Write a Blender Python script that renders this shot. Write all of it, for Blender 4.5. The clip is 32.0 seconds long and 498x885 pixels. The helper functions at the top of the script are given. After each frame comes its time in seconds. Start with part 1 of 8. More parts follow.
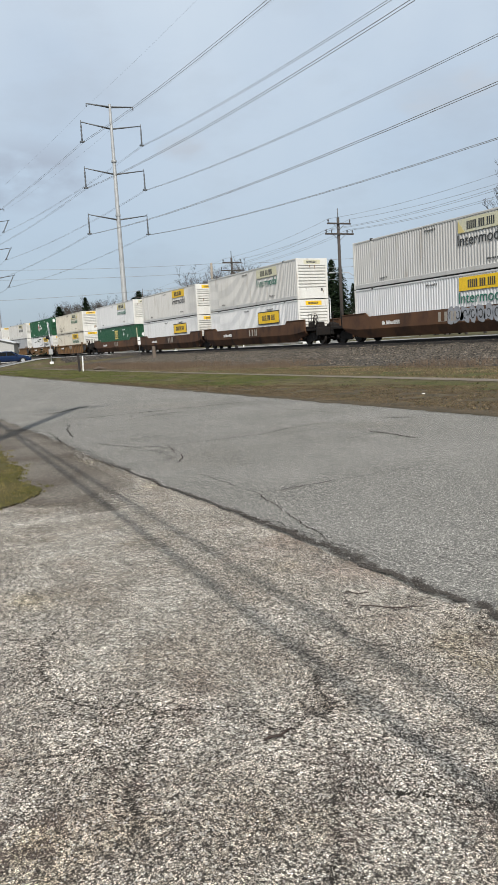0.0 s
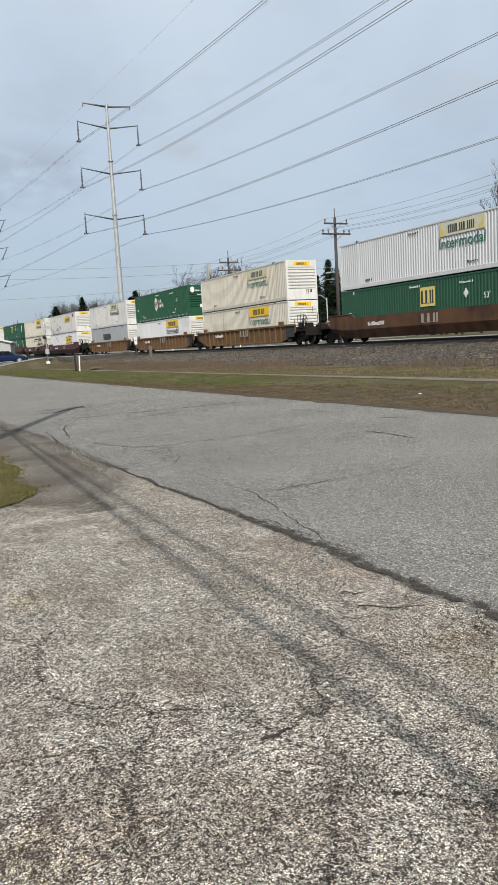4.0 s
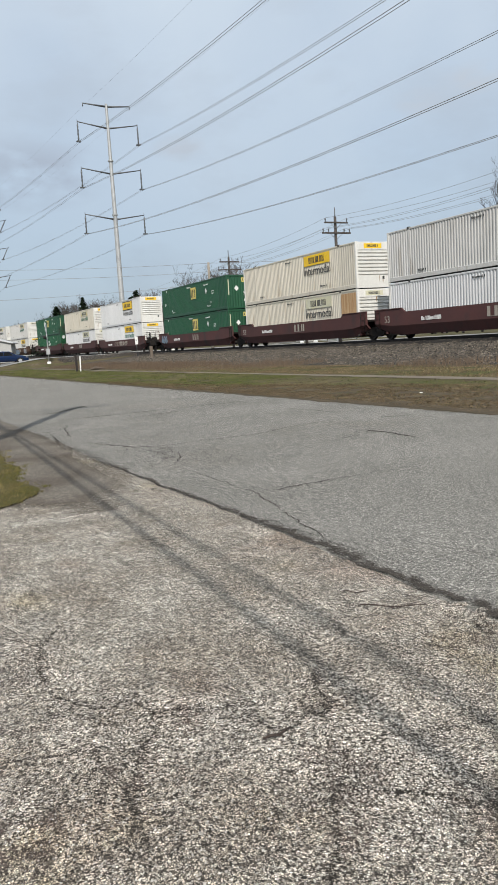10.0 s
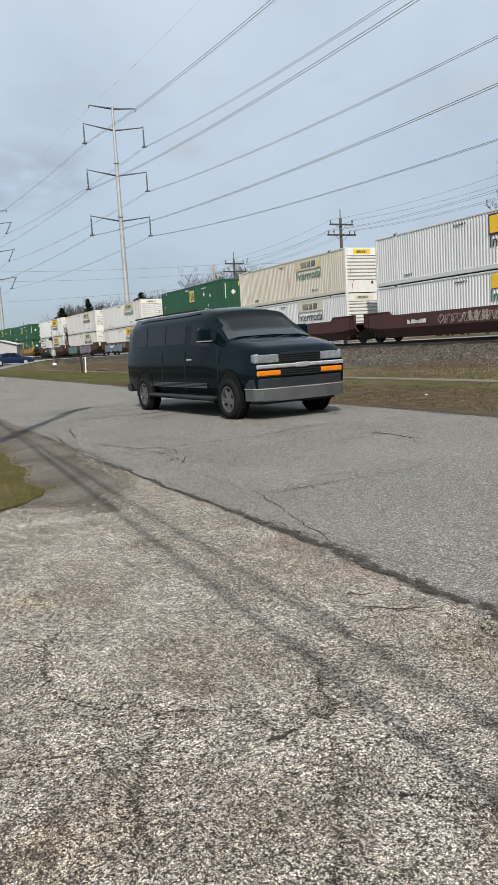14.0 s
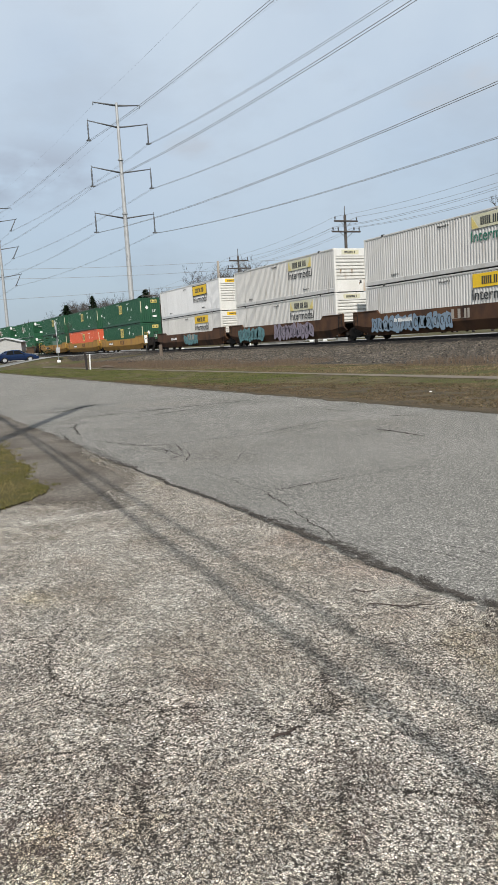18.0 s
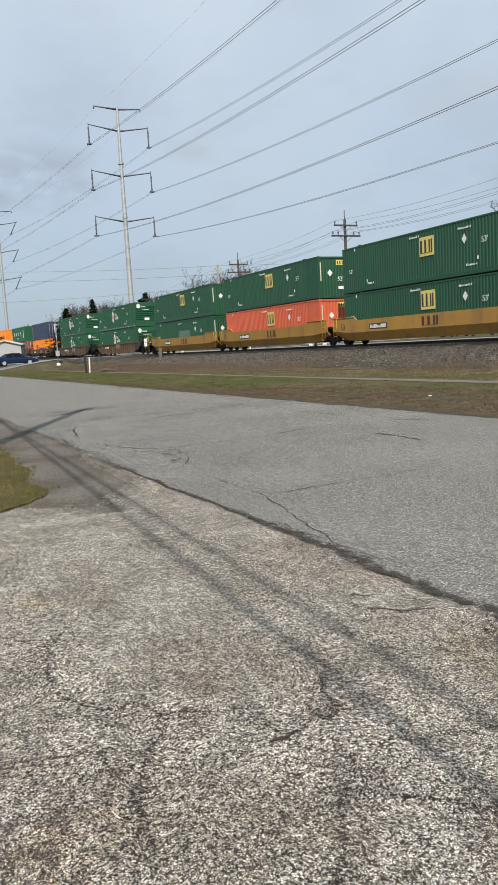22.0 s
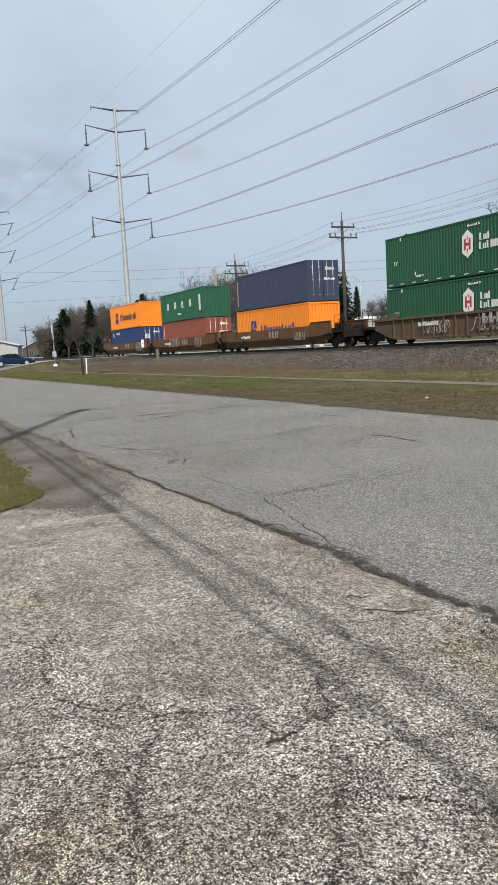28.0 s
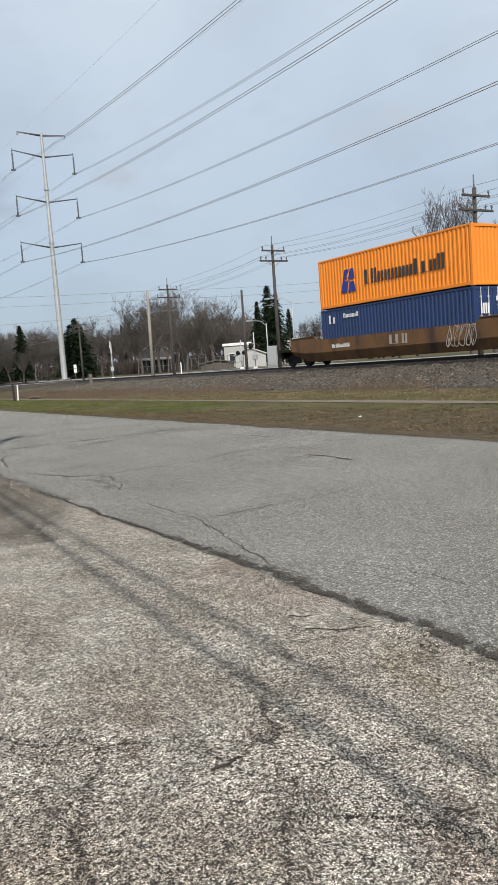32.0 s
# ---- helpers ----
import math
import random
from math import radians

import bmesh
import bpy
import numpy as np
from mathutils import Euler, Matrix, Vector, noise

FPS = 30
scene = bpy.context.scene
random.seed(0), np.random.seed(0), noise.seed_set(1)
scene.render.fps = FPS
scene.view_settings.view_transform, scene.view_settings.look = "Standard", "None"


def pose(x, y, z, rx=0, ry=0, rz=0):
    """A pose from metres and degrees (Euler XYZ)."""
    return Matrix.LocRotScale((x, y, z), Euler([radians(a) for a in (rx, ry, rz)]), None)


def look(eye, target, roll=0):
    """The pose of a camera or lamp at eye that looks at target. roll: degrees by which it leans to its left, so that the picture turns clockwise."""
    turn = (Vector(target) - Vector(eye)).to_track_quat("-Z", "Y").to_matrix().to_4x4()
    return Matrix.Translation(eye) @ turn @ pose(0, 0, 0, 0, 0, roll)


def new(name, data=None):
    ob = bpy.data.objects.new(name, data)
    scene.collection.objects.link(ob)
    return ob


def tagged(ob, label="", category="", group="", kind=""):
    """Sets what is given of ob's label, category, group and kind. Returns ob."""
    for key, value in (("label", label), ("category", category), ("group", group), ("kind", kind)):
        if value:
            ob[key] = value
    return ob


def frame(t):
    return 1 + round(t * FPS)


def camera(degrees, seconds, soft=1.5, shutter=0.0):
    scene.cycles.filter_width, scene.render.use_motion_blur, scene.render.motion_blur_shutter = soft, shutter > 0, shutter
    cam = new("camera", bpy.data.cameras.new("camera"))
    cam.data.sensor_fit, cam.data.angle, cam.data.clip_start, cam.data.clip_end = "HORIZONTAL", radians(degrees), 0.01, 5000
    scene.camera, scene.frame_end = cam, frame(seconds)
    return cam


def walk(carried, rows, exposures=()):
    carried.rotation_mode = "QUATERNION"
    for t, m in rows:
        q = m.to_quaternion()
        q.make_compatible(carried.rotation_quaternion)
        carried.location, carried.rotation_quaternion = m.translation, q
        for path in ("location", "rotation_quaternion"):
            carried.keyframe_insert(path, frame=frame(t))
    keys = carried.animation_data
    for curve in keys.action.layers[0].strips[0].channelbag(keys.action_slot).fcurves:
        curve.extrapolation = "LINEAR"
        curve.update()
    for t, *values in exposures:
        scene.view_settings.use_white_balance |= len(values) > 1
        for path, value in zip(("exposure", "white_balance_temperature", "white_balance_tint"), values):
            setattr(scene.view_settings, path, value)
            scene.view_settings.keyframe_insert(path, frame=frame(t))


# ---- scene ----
# ---- camera ----
cam = camera(36.11, 32.0, soft=1.3)
EYE = (0.0, 0.0, 1.37)


def aim(yaw, pitch, lean):
    """Camera pose from its turn to the left, its tilt and its lean, in degrees."""
    return pose(*EYE, 0, 0, 65.0 + yaw) @ pose(0, 0, 0, 90.0 + pitch, 0, 0) @ pose(0, 0, 0, 0, 0, lean)


WALK = [
    (0, -0.54, -7.38, -3.33), (0.5, -0.51, -7.45, -3.27), (1, -0.50, -7.50, -3.28), (1.5, -0.52, -7.53, -3.19), (2, -0.55, -7.50, -3.22), (2.5, -0.67, -7.45, -3.12),
    (3, -0.74, -7.41, -3.15), (3.5, -0.76, -7.39, -3.26), (5.5, -0.81, -7.42, -3.31), (6, -0.81, -7.42, -3.29), (6.5, -0.76, -7.39, -3.41), (7, -0.77, -7.34, -3.38),
    (7.5, -0.75, -7.30, -3.48), (8, -0.75, -7.27, -3.50), (8.5, -0.73, -7.31, -3.57), (9, -0.74, -7.37, -3.56), (9.5, -0.75, -7.40, -3.47), (10, -0.70, -7.44, -3.52),
    (10.5, -0.66, -7.43, -3.50), (11, -0.62, -7.41, -3.49), (11.5, -0.55, -7.36, -3.51), (12, -0.53, -7.32, -3.44), (12.5, -0.47, -7.30, -3.55), (13, -0.42, -7.29, -3.55),
    (13.5, -0.38, -7.29, -3.52), (14, -0.35, -7.29, -3.40), (14.5, -0.29, -7.34, -3.41), (16.5, -0.01, -7.47, -3.46), (17, 0.00, -7.50, -3.51), (17.5, -0.00, -7.49, -3.51),
    (18, -0.01, -7.49, -3.46), (18.5, -0.02, -7.49, -3.54), (19, -0.09, -7.46, -3.42), (19.5, -0.08, -7.43, -3.45), (20, -0.09, -7.37, -3.45), (20.5, -0.06, -7.31, -3.43),
    (21, -0.05, -7.29, -3.38), (21.5, -0.04, -7.29, -3.39), (22, -0.08, -7.22, -3.27), (22.5, -0.11, -7.20, -3.14), (23, -0.10, -7.17, -3.23), (23.5, -0.09, -7.12, -3.28),
    (24, -0.15, -7.11, -3.24), (24.5, -0.18, -7.13, -3.26), (25, -0.19, -7.14, -3.27), (25.5, -0.21, -7.15, -3.26), (27.5, -0.23, -7.12, -3.22), (28, -0.32, -7.14, -3.15),
    (28.5, -0.38, -7.16, -3.13), (29, -0.44, -7.15, -3.16), (29.5, -0.53, -7.11, -3.19), (30, -0.60, -7.04, -3.35), (30.5, -0.87, -6.92, -3.39), (31, -1.49, -6.69, -3.65),
    (31.5, -2.85, -6.29, -3.83), (32, -5.19, -5.77, -4.18),
]
walk(cam, [(t, aim(a, b, c)) for t, a, b, c in WALK])

# ---- world, sun, exposure ----
SUN_ELEV, SUN_AZ = radians(43), math.atan2(0.905, -0.425)      # azimuth from +y towards +x
world = bpy.data.worlds.new("sky")
scene.world = world
world.use_nodes = True
wn, wl = world.node_tree.nodes, world.node_tree.links
wn.clear()
w_out = wn.new("ShaderNodeOutputWorld")
w_bg = wn.new("ShaderNodeBackground")
w_sky = wn.new("ShaderNodeTexSky")
w_sky.sky_type = "NISHITA"
w_sky.sun_disc = False
w_sky.sun_elevation = SUN_ELEV
w_sky.sun_rotation = SUN_AZ
w_sky.air_density, w_sky.dust_density, w_sky.ozone_density = 1.0, 2.0, 1.6
w_cloud = wn.new("ShaderNodeTexNoise")
w_cloud.inputs["Scale"].default_value = 3.2
w_cloud.inputs["Detail"].default_value = 6
w_cloud.inputs["Roughness"].default_value = 0.52
w_ramp = wn.new("ShaderNodeValToRGB")
w_ramp.color_ramp.elements[0].position, w_ramp.color_ramp.elements[1].position = 0.36, 0.70
w_ramp.color_ramp.elements[0].color = (0.66, 0.66, 0.66, 1)
w_ramp.color_ramp.elements[1].color = (0.86, 0.86, 0.86, 1)
w_mix = wn.new("ShaderNodeMix")
w_mix.data_type = "RGBA"
w_mix.inputs["B"].default_value = (5.35, 6.0, 6.7, 1)          # thin high cloud
wl.new(w_cloud.outputs["Fac"], w_ramp.inputs["Fac"])
wl.new(w_ramp.outputs["Color"], w_mix.inputs["Factor"])
wl.new(w_sky.outputs["Color"], w_mix.inputs["A"])
w_patch = wn.new("ShaderNodeTexNoise")
CLOUDS = (((-0.957, 0.19, 0.215), 0.11), ((-0.985, 0.10, 0.205), 0.10), ((-0.703, 0.651, 0.284), 0.045), ((-0.744, 0.611, 0.268), 0.04), ((-0.899, 0.365, 0.240), 0.04))
w_tc = wn.new("ShaderNodeTexCoord")
w_map = wn.new("ShaderNodeMapping")
w_map.inputs["Scale"].default_value = (1.0, 1.0, 2.4)
wl.new(w_tc.outputs["Generated"], w_map.inputs["Vector"])
wl.new(w_map.outputs["Vector"], w_patch.inputs["Vector"])
w_patch.inputs["Scale"].default_value, w_patch.inputs["Detail"].default_value, w_patch.inputs["Roughness"].default_value = 5.2, 7, 0.58
w_pr = wn.new("ShaderNodeMapRange")
w_pr.inputs["From Min"].default_value, w_pr.inputs["From Max"].default_value, w_pr.inputs["To Max"].default_value = 0.50, 0.70, 0.34
w_mix2 = wn.new("ShaderNodeMix")
w_mix2.data_type = "RGBA"
w_mix2.inputs["B"].default_value = (3.75, 4.15, 4.75, 1)        # greyer undersides of cloud
wl.new(w_patch.outputs["Fac"], w_pr.inputs["Value"])
wl.new(w_pr.outputs["Result"], w_mix2.inputs["Factor"])
wl.new(w_mix.outputs["Result"], w_mix2.inputs["A"])
last = w_mix2.outputs["Result"]
for place, size in CLOUDS:                                     # small grey clouds
    w_sub = wn.new("ShaderNodeVectorMath")
    w_sub.operation = "SUBTRACT"
    w_sub.inputs[1].default_value = place
    wl.new(w_tc.outputs["Generated"], w_sub.inputs[0])
    w_flat = wn.new("ShaderNodeVectorMath")
    w_flat.operation = "MULTIPLY"
    w_flat.inputs[1].default_value = (1 / size, 1 / size, 2.3 / size)
    wl.new(w_sub.outputs[0], w_flat.inputs[0])
    w_len = wn.new("ShaderNodeVectorMath")
    w_len.operation = "LENGTH"
    wl.new(w_flat.outputs[0], w_len.inputs[0])
    w_fall = wn.new("ShaderNodeMapRange")
    w_fall.inputs["From Min"].default_value, w_fall.inputs["From Max"].default_value = 1.0, 0.35
    wl.new(w_len.outputs["Value"], w_fall.inputs["Value"])
    w_puff = wn.new("ShaderNodeTexNoise")
    w_puff.inputs["Scale"].default_value, w_puff.inputs["Detail"].default_value = 16, 6
    wl.new(w_map.outputs["Vector"], w_puff.inputs["Vector"])
    w_edge = wn.new("ShaderNodeMapRange")
    w_edge.inputs["From Min"].default_value, w_edge.inputs["From Max"].default_value = 0.34, 0.58
    wl.new(w_puff.outputs["Fac"], w_edge.inputs["Value"])
    w_both = wn.new("ShaderNodeMath")
    w_both.operation = "MULTIPLY"
    wl.new(w_fall.outputs["Result"], w_both.inputs[0])
    wl.new(w_edge.outputs["Result"], w_both.inputs[1])
    w_mixc = wn.new("ShaderNodeMix")
    w_mixc.data_type = "RGBA"
    w_mixc.inputs["B"].default_value = (3.8, 4.3, 5.1, 1) if size > 0.05 else (4.5, 4.95, 5.6, 1)
    wl.new(w_both.outputs[0], w_mixc.inputs["Factor"])
    wl.new(last, w_mixc.inputs["A"])
    last = w_mixc.outputs["Result"]
w_sep = wn.new("ShaderNodeSeparateXYZ")
wl.new(w_tc.outputs["Generated"], w_sep.inputs[0])
w_veil = wn.new("ShaderNodeValToRGB")                          # the cloud sheet thins upwards
w_veil.color_ramp.elements[0].position, w_veil.color_ramp.elements[1].position = 0.02, 0.52
w_veil.color_ramp.elements[0].color = (0.72, 0.78, 0.84, 1)
w_veil.color_ramp.elements[1].color = (1.22, 1.21, 1.18, 1)
wl.new(w_sep.outputs["Z"], w_veil.inputs["Fac"])
w_thin = wn.new("ShaderNodeMix")
w_thin.data_type, w_thin.blend_type = "RGBA", "MULTIPLY"
w_thin.inputs[0].default_value = 1.0
wl.new(last, w_thin.inputs["A"])
wl.new(w_veil.outputs["Color"], w_thin.inputs["B"])
wl.new(w_thin.outputs["Result"], w_bg.inputs["Color"])
w_bg.inputs["Strength"].default_value = 0.104
wl.new(w_bg.outputs["Background"], w_out.inputs["Surface"])

sun = new("sun", bpy.data.lights.new("sun", "SUN"))
sun.data.energy, sun.data.angle, sun.data.color = 4.2, radians(0.75), (1.0, 0.95, 0.88)
sun.matrix_world = look((60 * 0.905, -60 * 0.425, 60 * math.tan(SUN_ELEV)), (0, 0, 0))
scene.view_settings.exposure = 0.22


# ---- helpers of this scene ----
def smooth(a, b, v):
    u = min(1.0, max(0.0, (v - a) / (b - a)))
    return u * u * (3 - 2 * u)


def mesh_of(name, verts, faces, material=None, sm=False):
    me = bpy.data.meshes.new(name)
    me.from_pydata(verts, [], faces)
    if sm:
        me.polygons.foreach_set("use_smooth", [True] * len(me.polygons))
    if material:
        me.materials.append(material)
    me.update()
    return me


def bm_mesh(name, bm, material=None, sm=False):
    bmesh.ops.recalc_face_normals(bm, faces=bm.faces)
    me = bpy.data.meshes.new(name)
    bm.to_mesh(me)
    bm.free()
    if sm:
        me.polygons.foreach_set("use_smooth", [True] * len(me.polygons))
    if material:
        me.materials.append(material)
    return me


def part(name, data, parent=None, label="", at=None):
    """Links a mesh as one object, under a thing or a part."""
    ob = new(name, data)
    if parent:
        ob.parent = parent
    if at is not None:
        ob.matrix_basis = at if isinstance(at, Matrix) else Matrix.Translation(at)
    if label:
        ob["label"] = label
    return ob


def thing(name, label, category, group="", at=None, kind=""):
    ob = new(name)
    ob.empty_display_size = 0.2
    if at is not None:
        ob.matrix_basis = at if isinstance(at, Matrix) else Matrix.Translation(at)
    return tagged(ob, label, category, group, kind)


CACHE = {}


def cached(key, make):
    if key not in CACHE:
        CACHE[key] = make()
    return CACHE[key]


def add_box(bm, x0, x1, y0, y1, z0, z1, bevel=0.0):
    vs = [bm.verts.new(p) for p in ((x0, y0, z0), (x1, y0, z0), (x1, y1, z0), (x0, y1, z0), (x0, y0, z1), (x1, y0, z1), (x1, y1, z1), (x0, y1, z1))]
    fs = [bm.faces.new([vs[i] for i in f]) for f in ((0, 3, 2, 1), (4, 5, 6, 7), (0, 1, 5, 4), (1, 2, 6, 5), (2, 3, 7, 6), (3, 0, 4, 7))]
    if bevel:
        es = list({e for f in fs for e in f.edges})
        bmesh.ops.bevel(bm, geom=es, offset=bevel, segments=1, affect="EDGES")


def box(name, material, x0, x1, y0, y1, z0, z1, bevel=0.0):
    def make():
        bm = bmesh.new()
        add_box(bm, x0, x1, y0, y1, z0, z1, bevel)
        return bm_mesh(name, bm, material)
    return cached((name, material.name, x0, x1, y0, y1, z0, z1, bevel), make)


def boxes(name, material, rows, bevel=0.0):
    bm = bmesh.new()
    for r in rows:
        add_box(bm, *r, bevel)
    return bm_mesh(name, bm, material)


def tube_rows(path, radii, sides=6, cap=True):
    """Vertices and faces of a round bar along a path."""
    verts, faces = [], []
    n = len(path)
    pts = [Vector(p) for p in path]
    for i, p in enumerate(pts):
        d = (pts[min(i + 1, n - 1)] - pts[max(i - 1, 0)]).normalized()
        a = d.cross(Vector((0, 0, 1)) if abs(d.z) < 0.9 else Vector((1, 0, 0))).normalized()
        b = d.cross(a)
        r = radii[i] if isinstance(radii, (list, tuple)) else radii
        for k in range(sides):
            w = 2 * math.pi * k / sides
            verts.append(p + r * (math.cos(w) * a + math.sin(w) * b))
    for i in range(n - 1):
        for k in range(sides):
            q = (k + 1) % sides
            faces.append((i * sides + k, i * sides + q, (i + 1) * sides + q, (i + 1) * sides + k))
    if cap:
        faces.append(tuple(range(sides))[::-1])
        faces.append(tuple((n - 1) * sides + k for k in range(sides)))
    return verts, faces


def tube(name, material, path, radii, sides=6, sm=True):
    v, f = tube_rows(path, radii, sides)
    return mesh_of(name, v, f, material, sm)


def tubes(name, material, items, sides=6):
    """One mesh of several bars: items are (path, radius)."""
    verts, faces = [], []
    for path, r in items:
        v, f = tube_rows(path, r, sides)
        o = len(verts)
        verts += v
        faces += [tuple(i + o for i in q) for q in f]
    return mesh_of(name, verts, faces, material, True)


def prism(name, material, outline, y0, y1, axis="y", bevel=0.0):
    """An outline in x-z (or y-z for axis x, x-y for axis z) drawn out between two planes."""
    bm = bmesh.new()

    def at3(a, b, c):
        return {"y": (a, c, b), "x": (c, a, b), "z": (a, b, c)}[axis]
    lo = [bm.verts.new(at3(a, b, y0)) for a, b in outline]
    hi = [bm.verts.new(at3(a, b, y1)) for a, b in outline]
    bm.faces.new(lo)
    bm.faces.new(hi[::-1])
    n = len(outline)
    for i in range(n):
        bm.faces.new((lo[i], lo[(i + 1) % n], hi[(i + 1) % n], hi[i]))
    if bevel:
        bmesh.ops.bevel(bm, geom=list(bm.edges), offset=bevel, segments=1, affect="EDGES")
    return bm_mesh(name, bm, material)


def ring(r0, r1, y0, y1, sides=24):
    """A round band about the y axis."""
    verts, faces = [], []
    for r, y in ((r0, y0), (r1, y0), (r1, y1), (r0, y1)):
        for k in range(sides):
            w = 2 * math.pi * k / sides
            verts.append((r * math.cos(w), y, r * math.sin(w)))
    for j in range(4):
        for k in range(sides):
            q = (k + 1) % sides
            faces.append((j * sides + k, j * sides + q, ((j + 1) % 4) * sides + q, ((j + 1) % 4) * sides + k))
    return verts, faces


def joined(name, material, pieces, sm=False):
    verts, faces = [], []
    for v, f in pieces:
        o = len(verts)
        verts += [tuple(p) for p in v]
        faces += [tuple(i + o for i in q) for q in f]
    return mesh_of(name, verts, faces, material, sm)


def letters(body, size):
    """The words as a flat mesh with a little depth, in the x-z plane, reading along +x."""
    def make():
        cu = bpy.data.curves.new("words", "FONT")
        cu.body, cu.size, cu.align_x, cu.extrude = body, size, "CENTER", 0.004
        ob = bpy.data.objects.new("words", cu)
        scene.collection.objects.link(ob)
        bpy.context.view_layer.update()
        me = bpy.data.meshes.new_from_object(ob.evaluated_get(bpy.context.evaluated_depsgraph_get()))
        bpy.data.objects.remove(ob)
        me.transform(Matrix.Rotation(radians(90), 4, "X"))
        return me
    return cached(("letters", body, size), make)


def words(body, size, material):
    def make():
        me = letters(body, size).copy()
        me.materials.clear()
        me.materials.append(material)
        return me
    return cached(("words", body, size, material.name), make)


# ---- materials ----
def surface(name, a, b, scale=3.0, rough=0.6, metal=0.0, bump=0.15, fine=60.0, dirt=None, dirt_scale=1.2, dirt_from=0.55, dirt_to=0.75,
            stretch=(1, 1, 1), island=0.0, vary=0.0, spread=0.5, bump_size=0.01, shine=0.5):
    """Two tones mixed by noise, fine grain, dirt with a shape of its own, and relief."""
    m = bpy.data.materials.new(name)
    m.use_nodes = True
    nt = m.node_tree
    n, l = nt.nodes, nt.links
    bsdf = n["Principled BSDF"]
    co = n.new("ShaderNodeTexCoord")
    info = n.new("ShaderNodeObjectInfo")
    off = n.new("ShaderNodeVectorMath")
    off.operation = "MULTIPLY_ADD"
    l.new(info.outputs["Random"], off.inputs[0])
    off.inputs[1].default_value = (37, 21, 13)
    l.new(co.outputs["Object"], off.inputs[2])
    mp = n.new("ShaderNodeMapping")
    mp.inputs["Scale"].default_value = stretch
    l.new(off.outputs[0], mp.inputs["Vector"])

    def noise_at(sc, detail, src):
        t = n.new("ShaderNodeTexNoise")
        t.inputs["Scale"].default_value, t.inputs["Detail"].default_value = sc, detail
        l.new(src, t.inputs["Vector"])
        return t.outputs["Fac"]

    def ramp(src, p0, p1):
        r = n.new("ShaderNodeMapRange")
        r.inputs["From Min"].default_value, r.inputs["From Max"].default_value = p0, p1
        l.new(src, r.inputs["Value"])
        return r.outputs["Result"]

    def mix(fac, c0, c1, how="MIX"):
        x = n.new("ShaderNodeMix")
        x.data_type, x.blend_type = "RGBA", how
        for key, v in (("Factor", fac), ("A", c0), ("B", c1)):
            if isinstance(v, bpy.types.NodeSocket):
                l.new(v, x.inputs[key])
            elif key == "Factor":
                x.inputs[0].default_value = v
            else:
                x.inputs[key].default_value = (*v, 1)
        return x.outputs["Result"]
    base = mix(ramp(noise_at(scale, 5, mp.outputs[0]), 0.5 - spread / 2, 0.5 + spread / 2), a, b)
    grain = noise_at(fine, 3, off.outputs[0])
    g = n.new("ShaderNodeMapRange")
    g.inputs["From Min"].default_value, g.inputs["From Max"].default_value = 0.3, 0.7
    g.inputs["To Min"].default_value, g.inputs["To Max"].default_value = 0.86, 1.08
    l.new(grain, g.inputs["Value"])
    hsv = n.new("ShaderNodeHueSaturation")
    l.new(g.outputs[0], hsv.inputs["Value"])
    l.new(base, hsv.inputs["Color"])
    col = hsv.outputs["Color"]
    if dirt:
        col = mix(ramp(noise_at(dirt_scale, 7, mp.outputs[0]), dirt_from, dirt_to), col, dirt)
    for amount, src in ((island, "island"), (vary, "object")):
        if amount:
            if src == "island":
                geo = n.new("ShaderNodeNewGeometry")
                rnd = geo.outputs["Random Per Island"]
            else:
                rnd = info.outputs["Random"]
            r2 = n.new("ShaderNodeMapRange")
            r2.inputs["To Min"].default_value, r2.inputs["To Max"].default_value = 1 - amount, 1 + amount
            l.new(rnd, r2.inputs["Value"])
            h2 = n.new("ShaderNodeHueSaturation")
            l.new(r2.outputs[0], h2.inputs["Value"])
            l.new(col, h2.inputs["Color"])
            col = h2.outputs["Color"]
    l.new(col, bsdf.inputs["Base Color"])
    bsdf.inputs["Roughness"].default_value = rough
    bsdf.inputs["Metallic"].default_value = metal
    bsdf.inputs["Specular IOR Level"].default_value = shine
    if bump:
        bp = n.new("ShaderNodeBump")
        bp.inputs["Strength"].default_value, bp.inputs["Distance"].default_value = bump, bump_size
        l.new(grain, bp.inputs["Height"])
        l.new(bp.outputs[0], bsdf.inputs["Normal"])
    return m


def glass_dark(name, tint=(0.02, 0.022, 0.025), rough=0.04):
    m = bpy.data.materials.new(name)
    m.use_nodes = True
    b = m.node_tree.nodes["Principled BSDF"]
    b.inputs["Base Color"].default_value = (*tint, 1)
    b.inputs["Roughness"].default_value = rough
    b.inputs["Specular IOR Level"].default_value = 0.18
    return m


